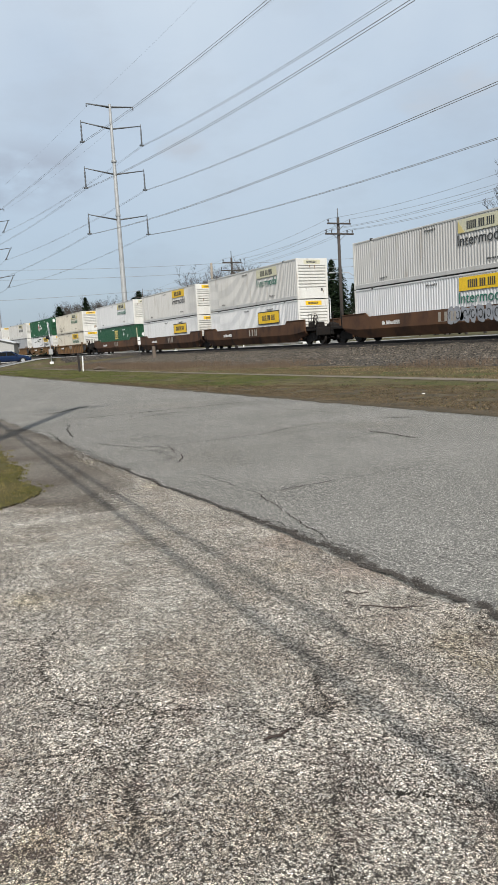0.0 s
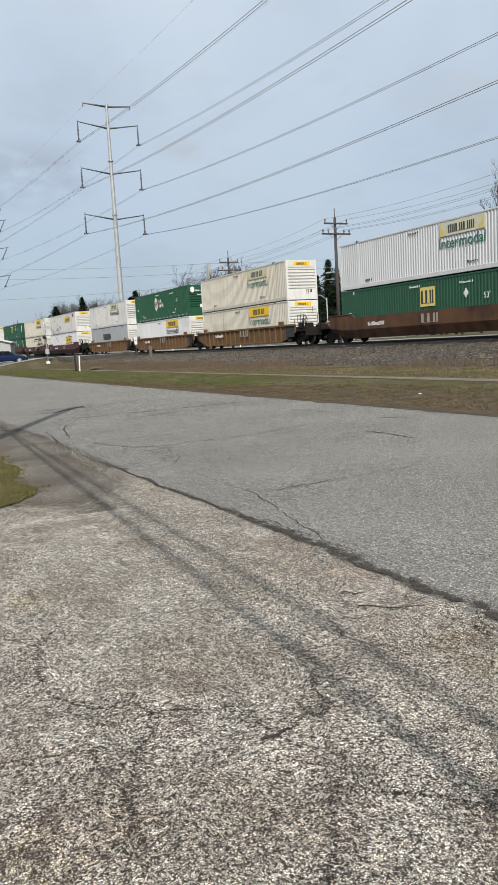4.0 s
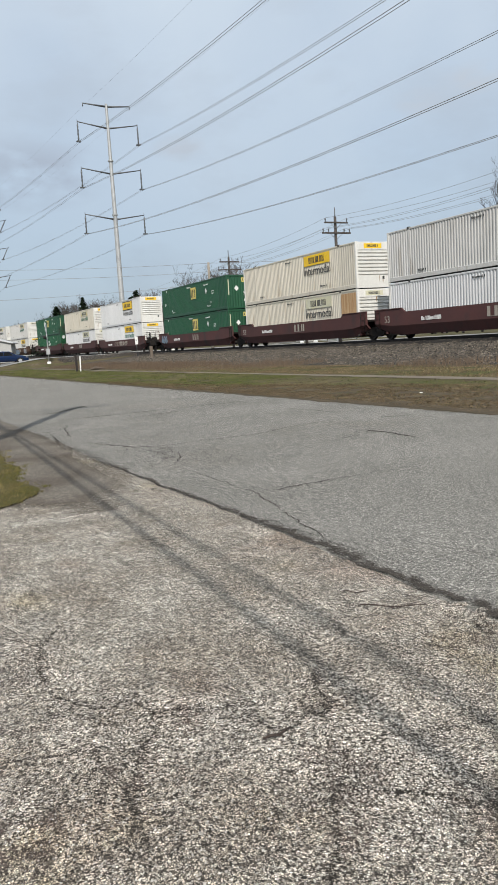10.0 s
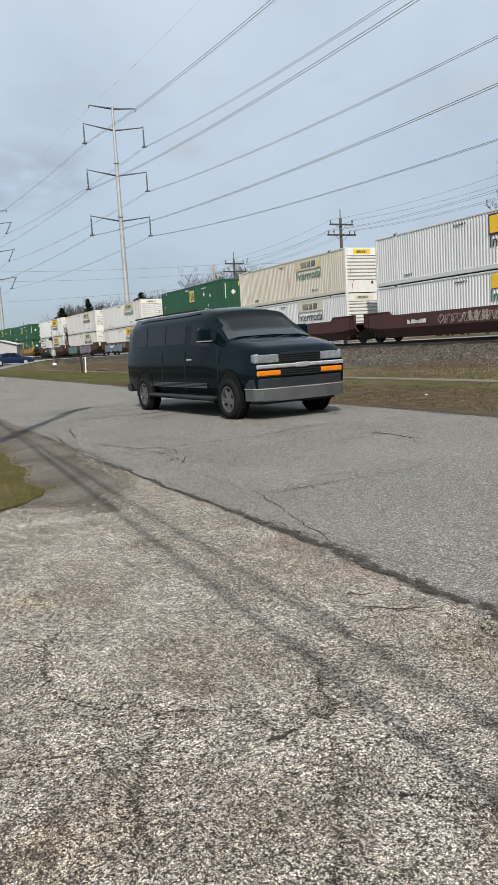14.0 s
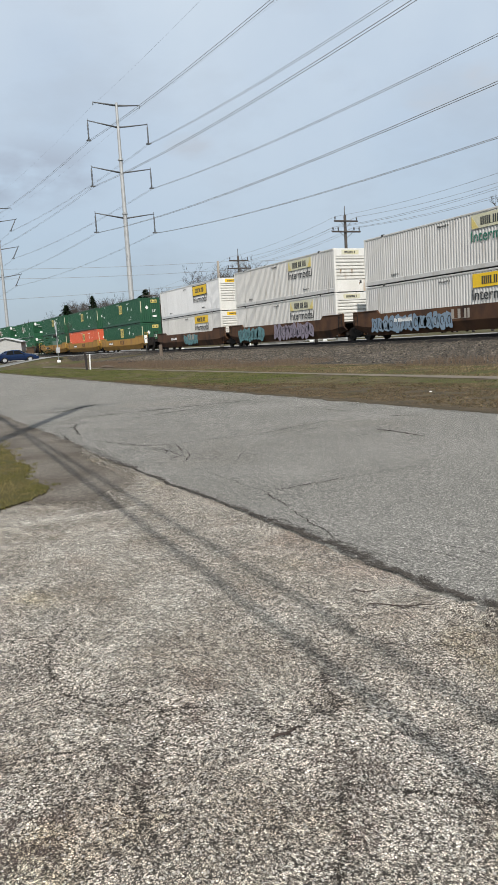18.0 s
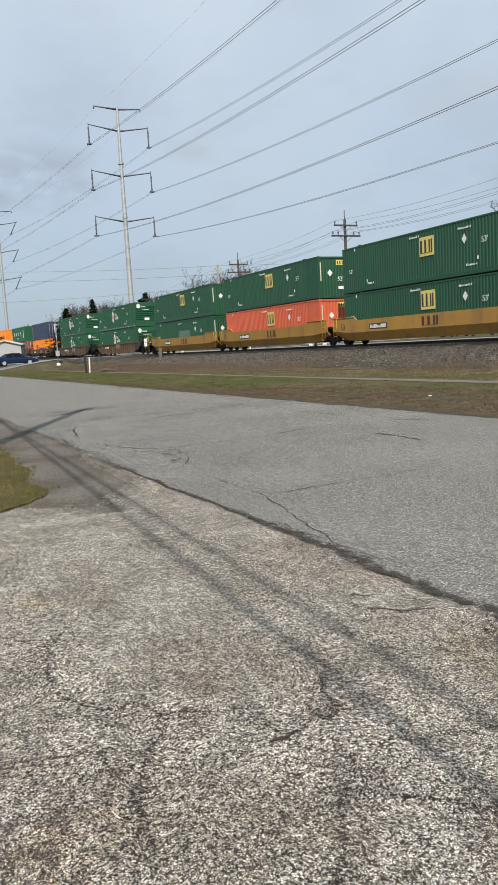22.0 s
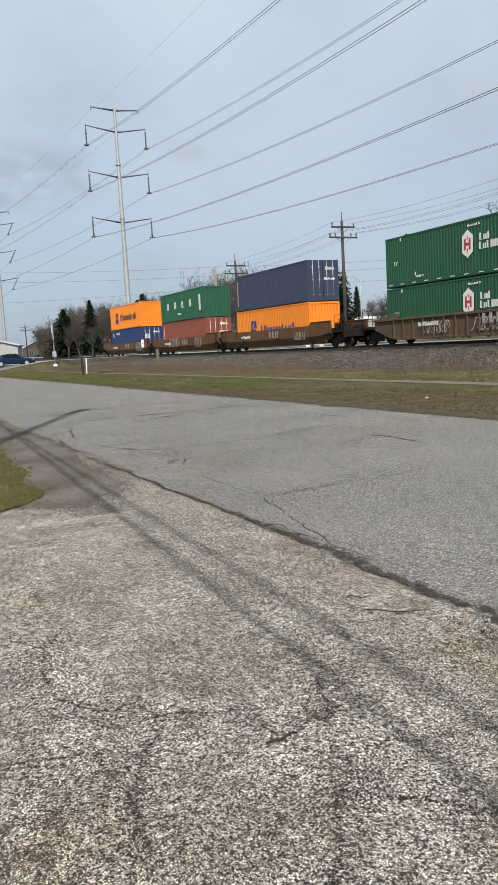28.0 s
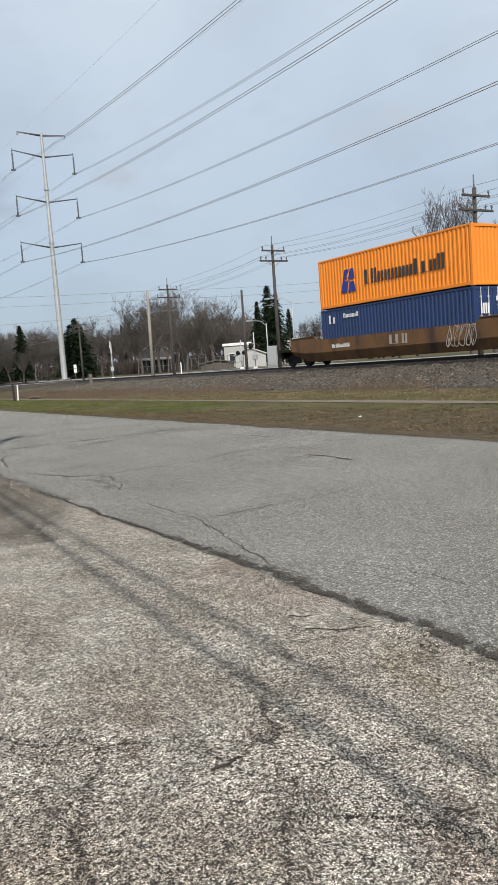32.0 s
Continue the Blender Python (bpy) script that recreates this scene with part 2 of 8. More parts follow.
def stone_paving(name, stones, gap, cell, stain, stain_scale, gap_width, rough=0.9, bump=0.6, pick=1.0, mottle=None, tints=()):
    """A bound surface of stones: cells of their own tone, dark joints, large stains."""
    m = bpy.data.materials.new(name)
    m.use_nodes = True
    n, l = m.node_tree.nodes, m.node_tree.links
    b = n["Principled BSDF"]
    co = n.new("ShaderNodeTexCoord")
    warp = n.new("ShaderNodeTexNoise")
    warp.inputs["Scale"].default_value = 1.7 / cell * 0.4
    l.new(co.outputs["Object"], warp.inputs["Vector"])
    add = n.new("ShaderNodeVectorMath")
    add.operation = "MULTIPLY_ADD"
    l.new(warp.outputs["Color"], add.inputs[0])
    add.inputs[1].default_value = (cell * 0.9,) * 3
    l.new(co.outputs["Object"], add.inputs[2])
    vo = n.new("ShaderNodeTexVoronoi")
    vo.inputs["Scale"].default_value = 1 / cell
    l.new(add.outputs[0], vo.inputs["Vector"])
    ve = n.new("ShaderNodeTexVoronoi")
    ve.feature = "DISTANCE_TO_EDGE"
    ve.inputs["Scale"].default_value = 1 / cell
    l.new(add.outputs[0], ve.inputs["Vector"])
    sep = n.new("ShaderNodeSeparateColor")
    l.new(vo.outputs["Color"], sep.inputs[0])
    cr = n.new("ShaderNodeValToRGB")
    cr.color_ramp.interpolation = "CONSTANT"
    els = cr.color_ramp.elements
    while len(els) < len(stones):
        els.new(0.5)
    for i, c in enumerate(stones):
        els[i].position, els[i].color = i / len(stones), (*c, 1)
    l.new(sep.outputs[0], cr.inputs[0])
    edge = n.new("ShaderNodeMapRange")
    edge.inputs["From Min"].default_value, edge.inputs["From Max"].default_value = gap_width * 0.4, gap_width
    l.new(ve.outputs["Distance"], edge.inputs[0])
    mx = n.new("ShaderNodeMix")
    mx.data_type = "RGBA"
    l.new(edge.outputs[0], mx.inputs[0])
    mx.inputs["A"].default_value = (*gap, 1)
    l.new(cr.outputs[0], mx.inputs["B"])
    big = n.new("ShaderNodeTexNoise")
    big.inputs["Scale"].default_value, big.inputs["Detail"].default_value = stain_scale, 7
    l.new(co.outputs["Object"], big.inputs["Vector"])
    rr = n.new("ShaderNodeValToRGB")
    rr.color_ramp.elements[0].position, rr.color_ramp.elements[1].position = 0.36, 0.62
    rr.color_ramp.elements[0].color, rr.color_ramp.elements[1].color = (*stain, 1), (1, 1, 1, 1)
    l.new(big.outputs["Fac"], rr.inputs[0])
    mu = n.new("ShaderNodeMix")
    mu.data_type, mu.blend_type = "RGBA", "MULTIPLY"
    mu.inputs[0].default_value = pick
    l.new(mx.outputs["Result"], mu.inputs["A"])
    l.new(rr.outputs[0], mu.inputs["B"])
    col = mu.outputs["Result"]
    for sc, lo, hi in (mottle or ()):
        mt = n.new("ShaderNodeTexNoise")
        mt.inputs["Scale"].default_value, mt.inputs["Detail"].default_value = sc, 3
        l.new(co.outputs["Object"], mt.inputs["Vector"])
        mr = n.new("ShaderNodeMapRange")
        mr.inputs["From Min"].default_value, mr.inputs["From Max"].default_value = 0.36, 0.64
        mr.inputs["To Min"].default_value, mr.inputs["To Max"].default_value = lo, hi
        l.new(mt.outputs["Fac"], mr.inputs["Value"])
        hv = n.new("ShaderNodeHueSaturation")
        l.new(mr.outputs[0], hv.inputs["Value"])
        l.new(col, hv.inputs["Color"])
        col = hv.outputs["Color"]
    for sc, shift, cut, tint in tints:
        off = n.new("ShaderNodeVectorMath")
        off.inputs[1].default_value = (shift, shift * 0.7, 0)
        l.new(co.outputs["Object"], off.inputs[0])
        tn = n.new("ShaderNodeTexNoise")
        tn.inputs["Scale"].default_value, tn.inputs["Detail"].default_value = sc, 6
        l.new(off.outputs[0], tn.inputs["Vector"])
        tr = n.new("ShaderNodeMapRange")
        tr.inputs["From Min"].default_value, tr.inputs["From Max"].default_value = cut, cut + 0.12
        l.new(tn.outputs["Fac"], tr.inputs["Value"])
        tm = n.new("ShaderNodeMix")
        tm.data_type, tm.blend_type = "RGBA", "MULTIPLY"
        l.new(tr.outputs[0], tm.inputs[0])
        l.new(col, tm.inputs["A"])
        tm.inputs["B"].default_value = (*tint, 1)
        col = tm.outputs["Result"]
    l.new(col, b.inputs["Base Color"])
    b.inputs["Roughness"].default_value = rough
    b.inputs["Specular IOR Level"].default_value = 0.3
    bp = n.new("ShaderNodeBump")
    bp.inputs["Strength"].default_value, bp.inputs["Distance"].default_value = bump, cell * 0.4
    l.new(edge.outputs[0], bp.inputs["Height"])
    l.new(bp.outputs[0], b.inputs["Normal"])
    return m


M_GRASS = surface("grass_ground", (0.04715, 0.0574, 0.01742), (0.1077, 0.08717, 0.04817), 0.5, 0.95, shine=0.1, fine=25, dirt=(0.070, 0.054, 0.033), dirt_scale=1.7, dirt_from=0.48, dirt_to=0.60, bump=0.5, bump_size=0.03, spread=0.35)
M_BLADE = surface("grass_blades", (0.078, 0.101, 0.0240), (0.178, 0.147, 0.076), 0.5, 0.85, shine=0.15, fine=20, bump=0, island=0.4, spread=0.4)
M_MOSS = surface("mossy_ground", (0.0527, 0.051, 0.0119), (0.08075, 0.0663, 0.0306), 2.2, 0.95, shine=0.1, fine=60, bump=0.5, bump_size=0.01, spread=0.4)
M_VERGE = surface("mossy_blades", (0.085, 0.085, 0.016), (0.19, 0.150, 0.070), 1.6, 0.85, shine=0.15, fine=20, bump=0, island=0.4, spread=0.4)
M_GREENBLADE = surface("green_blades", (0.064, 0.088, 0.0220), (0.122, 0.119, 0.045), 0.7, 0.85, shine=0.15, fine=20, bump=0, island=0.4, spread=0.4)
M_DEADBLADE = surface("dead_blades", (0.206, 0.1584, 0.095), (0.1109, 0.08396, 0.05069), 1.1, 0.9, shine=0.1, fine=20, bump=0, island=0.5, spread=0.4)
M_LITTER = surface("leaf_litter", (0.152, 0.116, 0.070), (0.073, 0.054, 0.032), 2.4, 0.9, shine=0.1, fine=20, bump=0, island=0.55, spread=0.4)
M_DRYGROUND = surface("dry_ground", (0.09742, 0.07528, 0.05092), (0.06642, 0.05535, 0.03321), 1.2, 0.95, shine=0.1, fine=25, bump=0.5, dirt=(0.12, 0.10, 0.075), dirt_scale=2.5, dirt_from=0.52, dirt_to=0.66)
M_TUFT = surface("dark_tufts", (0.0324, 0.03888, 0.01296), (0.054, 0.0432, 0.02376), 1.0, 0.9, shine=0.1, fine=20, bump=0, island=0.4)
M_STRAW = surface("dry_stalks", (0.125, 0.088, 0.055), (0.085, 0.058, 0.038), 0.9, 0.85, fine=20, bump=0, island=0.35)
M_ROAD = stone_paving("worn_asphalt", [(0.217, 0.206, 0.185), (0.301, 0.289, 0.257), (0.125, 0.120, 0.107), (0.451, 0.434, 0.389), (0.226, 0.216, 0.193), (0.270, 0.260, 0.231), (0.110, 0.105, 0.095)], (0.068, 0.066, 0.061), 0.0105, (0.84, 0.84, 0.83), 0.6, 0.12, bump=0.5,
                      mottle=((60, 0.88, 1.10), (140, 0.80, 1.18)), tints=((0.35, 5.2, 0.55, (0.92, 0.905, 0.885)),))
M_LOT = stone_paving("chip_seal", [(0.656, 0.611, 0.523), (0.431, 0.391, 0.332), (0.760, 0.737, 0.655), (0.143, 0.124, 0.104), (0.569, 0.513, 0.435), (0.726, 0.673, 0.583), (0.073, 0.064, 0.053), (0.518, 0.466, 0.392), (0.285, 0.252, 0.212)], (0.024, 0.021, 0.018), 0.0068, (0.72, 0.685, 0.65), 1.3, 0.14, bump=1.0,
                     mottle=((42, 0.60, 1.38), (125, 0.52, 1.45), (17, 0.74, 1.26), (4, 0.82, 1.16)), tints=((1.3, 3.1, 0.58, (1.0, 0.95, 0.80)), (0.9, 11.7, 0.56, (0.93, 0.85, 0.82)), (2.4, 23.3, 0.60, (0.70, 0.66, 0.62))))
M_CHIP = surface("stone_chips", (0.50, 0.475, 0.435), (0.20, 0.18, 0.16), 14, 0.85, shine=0.3, fine=180, bump=0.2, bump_size=0.003, island=0.6, spread=0.25)
M_STAIN = surface("brown_grit", (0.115, 0.090, 0.078), (0.055, 0.044, 0.038), 30, 0.95, shine=0.1, fine=150, bump=0.3, island=0.5)
M_CRACK = surface("crack_dirt", (0.026, 0.023, 0.020), (0.052, 0.046, 0.040), 9, 0.95, shine=0.1, fine=120, bump=0.4)
M_SEAMGRIT = surface("seam_grit", (0.075, 0.066, 0.057), (0.040, 0.035, 0.030), 20, 0.95, shine=0.15, fine=120, bump=0.3, island=0.5)
M_SOIL = stone_paving("stony_soil", [(0.163, 0.142, 0.117), (0.120, 0.103, 0.084), (0.202, 0.179, 0.150), (0.095, 0.081, 0.065), (0.267, 0.241, 0.206)], (0.075, 0.063, 0.050), 0.010, (0.62, 0.585, 0.54), 1.1, 0.10, bump=0.6,
                      mottle=((30, 0.70, 1.25), (110, 0.70, 1.30)))
M_SHOULDER = surface("damp_soil", (0.084, 0.0656, 0.0448), (0.048, 0.0392, 0.0256), 3.2, 0.95, shine=0.1, fine=30, bump=0.5, dirt=(0.105, 0.085, 0.055), dirt_scale=5, dirt_from=0.52, dirt_to=0.68)
M_DIRT = surface("edge_dirt", (0.135, 0.11, 0.088), (0.08, 0.064, 0.051), 2.5, 0.95, shine=0.15, fine=70, bump=0.5, dirt=(0.05, 0.045, 0.04), dirt_scale=3)
M_BALLAST = stone_paving("ballast_stone", [(0.069, 0.059, 0.048), (0.114, 0.098, 0.081), (0.043, 0.036, 0.031), (0.239, 0.205, 0.160), (0.060, 0.048, 0.036), (0.091, 0.077, 0.061)], (0.008, 0.007, 0.006), 0.046, (0.62, 0.55, 0.49), 0.3, 0.17, bump=1.0, mottle=((7, 0.72, 1.25),))
M_DARKBALLAST = stone_paving("oily_ballast", [(0.020, 0.017, 0.015), (0.034, 0.029, 0.026), (0.012, 0.010, 0.009), (0.05, 0.043, 0.037)], (0.005, 0.004, 0.004), 0.05, (0.7, 0.65, 0.6), 0.5, 0.17, bump=1.0)
M_BSTONE = surface("ballast_pieces", (0.155, 0.136, 0.110), (0.042, 0.036, 0.029), 2, 0.9, shine=0.12, fine=40, bump=0.3, island=0.9)
M_PATH = surface("path_gravel", (0.165, 0.137, 0.104), (0.105, 0.086, 0.063), 1.4, 0.95, fine=45, bump=0.5)
M_PALE = surface("pale_asphalt", (0.27, 0.265, 0.25), (0.20, 0.196, 0.185), 0.5, 0.9, fine=30, bump=0.2)
M_PALEWOOD = surface("pale_pole", (0.30, 0.27, 0.225), (0.20, 0.175, 0.145), 2, 0.9, fine=50, stretch=(6, 6, 0.5), bump=0.4)
M_STEEL_RUST = surface("rusted_steel", (0.085, 0.045, 0.028), (0.05, 0.03, 0.022), 3, 0.8, 0.3, fine=40)
M_RAILTOP = surface("rail_steel", (0.035, 0.028, 0.025), (0.022, 0.018, 0.016), 2, 0.6, 0.2, fine=30)
M_TIE = surface("creosote_tie", (0.028, 0.022, 0.019), (0.05, 0.041, 0.034), 4, 0.9, fine=50, stretch=(6, 1, 1), vary=0.25)
M_WOODPOLE = surface("weathered_pole", (0.17, 0.135, 0.105), (0.10, 0.08, 0.065), 2, 0.9, fine=50, stretch=(6, 6, 0.5), bump=0.4)
M_WOODDARK = surface("dark_pole", (0.045, 0.039, 0.035), (0.068, 0.058, 0.051), 2, 0.9, fine=50, stretch=(6, 6, 0.5), bump=0.4)
M_GALV = surface("galvanised_steel", (0.42, 0.43, 0.43), (0.33, 0.34, 0.345), 1.2, 0.55, 0.35, fine=20, bump=0.05)
M_GALVDARK = surface("dark_galvanised", (0.13, 0.135, 0.14), (0.09, 0.095, 0.10), 1.2, 0.6, 0.4, fine=20, bump=0.05)
M_INSUL = surface("grey_insulator", (0.10, 0.105, 0.115), (0.07, 0.075, 0.08), 6, 0.35, fine=30, bump=0)
M_WIRE = surface("aluminium_wire", (0.275, 0.2812, 0.2875), (0.2125, 0.2188, 0.225), 1, 0.6, 0.2, fine=10, bump=0)
M_BLACK = surface("black_rubber", (0.013, 0.013, 0.013), (0.021, 0.0205, 0.020), 5, 0.8, fine=60, bump=0.2, shine=0.3)
M_TYRE = surface("tyre_rubber", (0.006, 0.006, 0.006), (0.010, 0.010, 0.0095), 6, 0.8, fine=60, bump=0.2, shine=0.15)
M_TRUCK = surface("greasy_steel", (0.0072, 0.0063, 0.0057), (0.0168, 0.0126, 0.0102), 3, 0.8, 0.0, shine=0.25, fine=30)
M_WHEEL = surface("wheel_steel", (0.028, 0.024, 0.021), (0.017, 0.015, 0.013), 3, 0.65, 0.3, fine=30)
M_WHITE = surface("white_paint", (0.78, 0.78, 0.76), (0.66, 0.66, 0.64), 2, 0.55, fine=30, bump=0.05)
M_BARK = surface("grey_bark", (0.108, 0.0882, 0.0756), (0.0612, 0.0504, 0.0432), 1.5, 0.95, fine=12, bump=0.4, bump_size=0.03)
M_TWIG = surface("bare_twigs", (0.112, 0.099, 0.090), (0.072, 0.064, 0.058), 0.4, 0.95, shine=0.05, fine=8, bump=0, vary=0.25)
M_BRUSH = surface("brown_undergrowth", (0.088, 0.076, 0.067), (0.052, 0.045, 0.040), 0.15, 0.95, shine=0.05, fine=8, bump=0, island=0.5)
M_NEEDLE = surface("conifer_needles", (0.010, 0.019, 0.009), (0.019, 0.031, 0.014), 0.8, 0.9, fine=8, bump=0, island=0.5, vary=0.2, shine=0.1)


# ---- ground ----
def track_y(x):
    if x > -70:
        return 29.12
    if x > -220:
        return 29.12 - 2.5e-4 * (x + 70) ** 2
    return 23.495 - 6.0 * (1 - math.exp((x + 220) / 80))


def track_z(x):
    return 1.04 + 0.9 * smooth(-70, -260, x) * (1 if x < -70 else 0)


def track_yaw(x):
    return math.atan2(track_y(x + 1) - track_y(x - 1), 2)


CROSS_X = -90.0


def ground_z(x, y):
    v = y + 29.12 - track_y(x)
    z = 0.12 * smooth(10, 18, v) + 0.54 * min(1, max(0, (v - 18.6) / 8.2)) + 0.14 * smooth(27.15, 27.5, v) + 0.16 * smooth(32.5, 40, v)
    z += (track_z(x) - 1.04) * smooth(14, 26, v)
    z += 0.0035 * max(0, min(v - 60, 120))
    ramp = (0.97 + (track_z(x) - 1.04)) * smooth(8.4, 18.0, y)
    w = smooth(CROSS_X - 13, CROSS_X - 5, x) * smooth(CROSS_X + 7.5, CROSS_X + 4.0, x) if y < 30 else 0
    return z * (1 - w) + w * max(z, ramp)


def axis_steps(lo, a, b, hi, fine, far):
    out = list(np.arange(a, b + 1e-6, fine))
    step, v = fine, a
    while v > lo:
        step = min(step * 1.35, far)
        v -= step
        out.append(v)
    step, v = fine, b
    while v < hi:
        step = min(step * 1.35, far)
        v += step
        out.append(v)
    return sorted(out)


def sheet(name, material, xs, ys, zf, kind="structure", sm=True):
    verts = [(x, y, zf(x, y)) for x in xs for y in ys]
    m = len(ys)
    faces = [(i * m + j, (i + 1) * m + j, (i + 1) * m + j + 1, i * m + j + 1) for i in range(len(xs) - 1) for j in range(m - 1)]
    ob = new(name, mesh_of(name, verts, faces, material, sm))
    ob["kind"] = kind
    return ob


def under_paving(x, y):
    return -0.03 if y < 9.6 else -0.03 * (1 - smooth(9.6, 10.4, y))


ground = sheet("ground", M_GRASS, axis_steps(-4200, -150, 30, 4200, 1.5, 400), axis_steps(-4200, -4, 46, 4200, 0.5, 400), lambda x, y: ground_z(x, y) + under_paving(x, y))
tagged(ground, "patchy early-spring grass and bare soil reaching the horizon", "ground")


def ragged(x, s, amp):
    return amp * (noise.noise((x * 1.1, s, 0)) + 0.5 * noise.noise((x * 4.3, s, 3)) + 0.25 * noise.noise((x * 15, s, 7)))


def strip(name, material, xs, y_lo, y_hi, z, rows=6, kind="structure"):
    """A sheet between two ragged edges that run along x."""
    verts, faces = [], []
    fractions = rows if isinstance(rows, tuple) else None
    rows = len(rows) - 1 if fractions else rows
    m = rows + 1
    for x in xs:
        a, b = y_lo(x), y_hi(x)
        for j in range(m):
            y = a + (b - a) * (fractions[j] if fractions else j / rows)
            verts.append((x, y, z(x, y) if callable(z) else z))
    for i in range(len(xs) - 1):
        for j in range(rows):
            faces.append((i * m + j, (i + 1) * m + j, (i + 1) * m + j + 1, i * m + j + 1))
    ob = new(name, mesh_of(name, verts, faces, material, True))
    ob["kind"] = kind
    return ob


def road_edge(x):
    return 2.44 + 0.06 * smooth(-8, -6, x) + ragged(x, 1, 0.05) - 0.10 * smooth(-11, -17, x)


near_xs = axis_steps(-420, -24, 2, 300, 0.06, 6)
road = strip("road", M_ROAD, near_xs, road_edge, lambda x: 8.75 + ragged(x, 9, 0.2), lambda x, y: 0.0115 * smooth(0, 0.22, y - road_edge(x)) + 0.0005, (0, 0.008, 0.02, 0.036, 0.3, 0.65, 1))
tagged(road, "worn grey asphalt frontage road with long cracks", "road")
lot = strip("parking_lot", M_LOT, near_xs, lambda x: -9.0 + ragged(x, 4, 0.2), lambda x: 2.62 + ragged(x, 2, 0.1), 0.0, 6)
tagged(lot, "coarse worn chip-seal parking lot with pale stones", "parking lot")

# soil, dust and grass that lie over the paving's far corner
soil = strip("bare_soil", M_SOIL, axis_steps(-40, -17, -6.82, -6.8, 0.04, 1), lambda x: 1.12 + 0.52 * smooth(-7.3, -6.8, x) + ragged(x, 21, 0.12), lambda x: max(1.13 + 0.52 * smooth(-7.3, -6.8, x) + ragged(x, 21, 0.12), 2.20 + 0.30 * smooth(-9.5, -11.5, x) - 0.55 * smooth(-8.0, -6.8, x) + ragged(x, 22, 0.14)), 0.003, 3)
tagged(soil, "brown bare soil along the road's edge", "soil")
def verge_top(x):
    return 1.36 + 0.12 * smooth(-8.5, -11, x) - 0.67 * max(0, x + 8.0) ** 2 + ragged(x, 23, 0.12)


verge = strip("grass_verge", M_MOSS, axis_steps(-60, -19, -6.0, -5.9, 0.04, 2), lambda x: -6.0, lambda x: verge_top(x), 0.016, 3)
tagged(verge, "small patch of mossy grass at the lot's edge", "grass")
shoulder = strip("road_shoulder", M_SHOULDER, axis_steps(-120, -60, -5.9, 40, 0.07, 6), lambda x: 8.6 + ragged(x, 31, 0.15), lambda x: 8.85 + 0.35 * smooth(-18, -9, x) + ragged(x, 32, 0.30), lambda x, y: 0.018 + ground_z(x, y), 3)
tagged(shoulder, "thin strip of bare dirt between road and grass", "soil")
path = strip("footpath", M_PATH, axis_steps(-77, -70, 10, 60, 0.5, 1), lambda x: 14.02 - 0.10 * smooth(-30, -16, x) + ragged(x, 41, 0.12), lambda x: 14.36 + 0.12 * smooth(-30, -16, x) + ragged(x, 42, 0.14), lambda x, y: ground_z(x, y) + 0.012, 2)
tagged(path, "narrow trodden gravel path through the grass", "path")


bare_top = lambda x: 8.9 + 3.4 * smooth(-30, -11, x) + 0.6 * ragged(x, 61, 0.9)
bare = strip("bare_verge", M_SHOULDER, axis_steps(-34, -33, -5, 40, 0.1, 6), lambda x: 8.8 + ragged(x, 31, 0.15), bare_top, lambda x, y: 0.009 + ground_z(x, y), 5)
tagged(bare, "dark bare soil and dead grass beside the road", "soil")
dry_lo = lambda x: 14.55 + 3.2 * smooth(-42, -28, x) + 0.6 * ragged(x, 63, 0.7)
dry = strip("dry_bank", M_DRYGROUND, axis_steps(-84, -83, 2, 12, 0.15, 1), dry_lo, lambda x: max(dry_lo(x) + 0.1, 19.3), lambda x, y: 0.010 + ground_z(x, y), 8)
tagged(dry, "brown dry dirt and dead stalks at the foot of the bank", "soil")


def bed_z(x, y):
    v = y + 29.12 - track_y(x)
    return ground_z(x, y) + 0.02 + 0.05 * smooth(26.2, 26.9, v) * smooth(28.6, 27.9, v)


bed_xs = axis_steps(-700, -110, 10, 520, 0.7, 8)
ballast = strip("ballast_bed", M_BALLAST, bed_xs, lambda x: track_y(x) - 10.6 + ragged(x, 51, 0.5), lambda x: track_y(x) + 4.2 + ragged(x, 52, 0.3), bed_z, 60)
tagged(ballast, "grey-brown crushed stone ballast bank under the track", "ballast")
# a strip of much darker stones along the near side of the track
dark_shoulder = strip("oily_ballast", M_DARKBALLAST, bed_xs, lambda x: track_y(x) - 2.05 + ragged(x, 55, 0.05), lambda x: track_y(x) - 1.34, lambda x, y: bed_z(x, y) + 0.015, 10)
tagged(dark_shoulder, "dark ballast shoulder beside the rail", "ballast")
service = strip("service_road", M_PALE, axis_steps(-300, -120, 30, 200, 2, 10), lambda x: track_y(x) + 5.3, lambda x: track_y(x) + 11.5, lambda x, y: ground_z(x, y) + 0.03, 4)
tagged(service, "pale concrete road beyond the track", "road")


def cross_sheet(name, y0, y1, half):
    ys = list(np.arange(y0, y1 + 0.01, 0.5))
    xs = list(np.arange(CROSS_X - half, CROSS_X + half + 0.01, 1.0))
    return sheet(name, M_PALE, xs, ys, lambda x, y: ground_z(x, y) + 0.035)


tagged(cross_sheet("crossing_road", 8.2, 27.0, 4.0), "pale grey side road climbing to the level crossing", "road")
tagged(cross_sheet("crossing_road", 31.6, 70.0, 4.0), "pale grey side road beyond the track", "road")


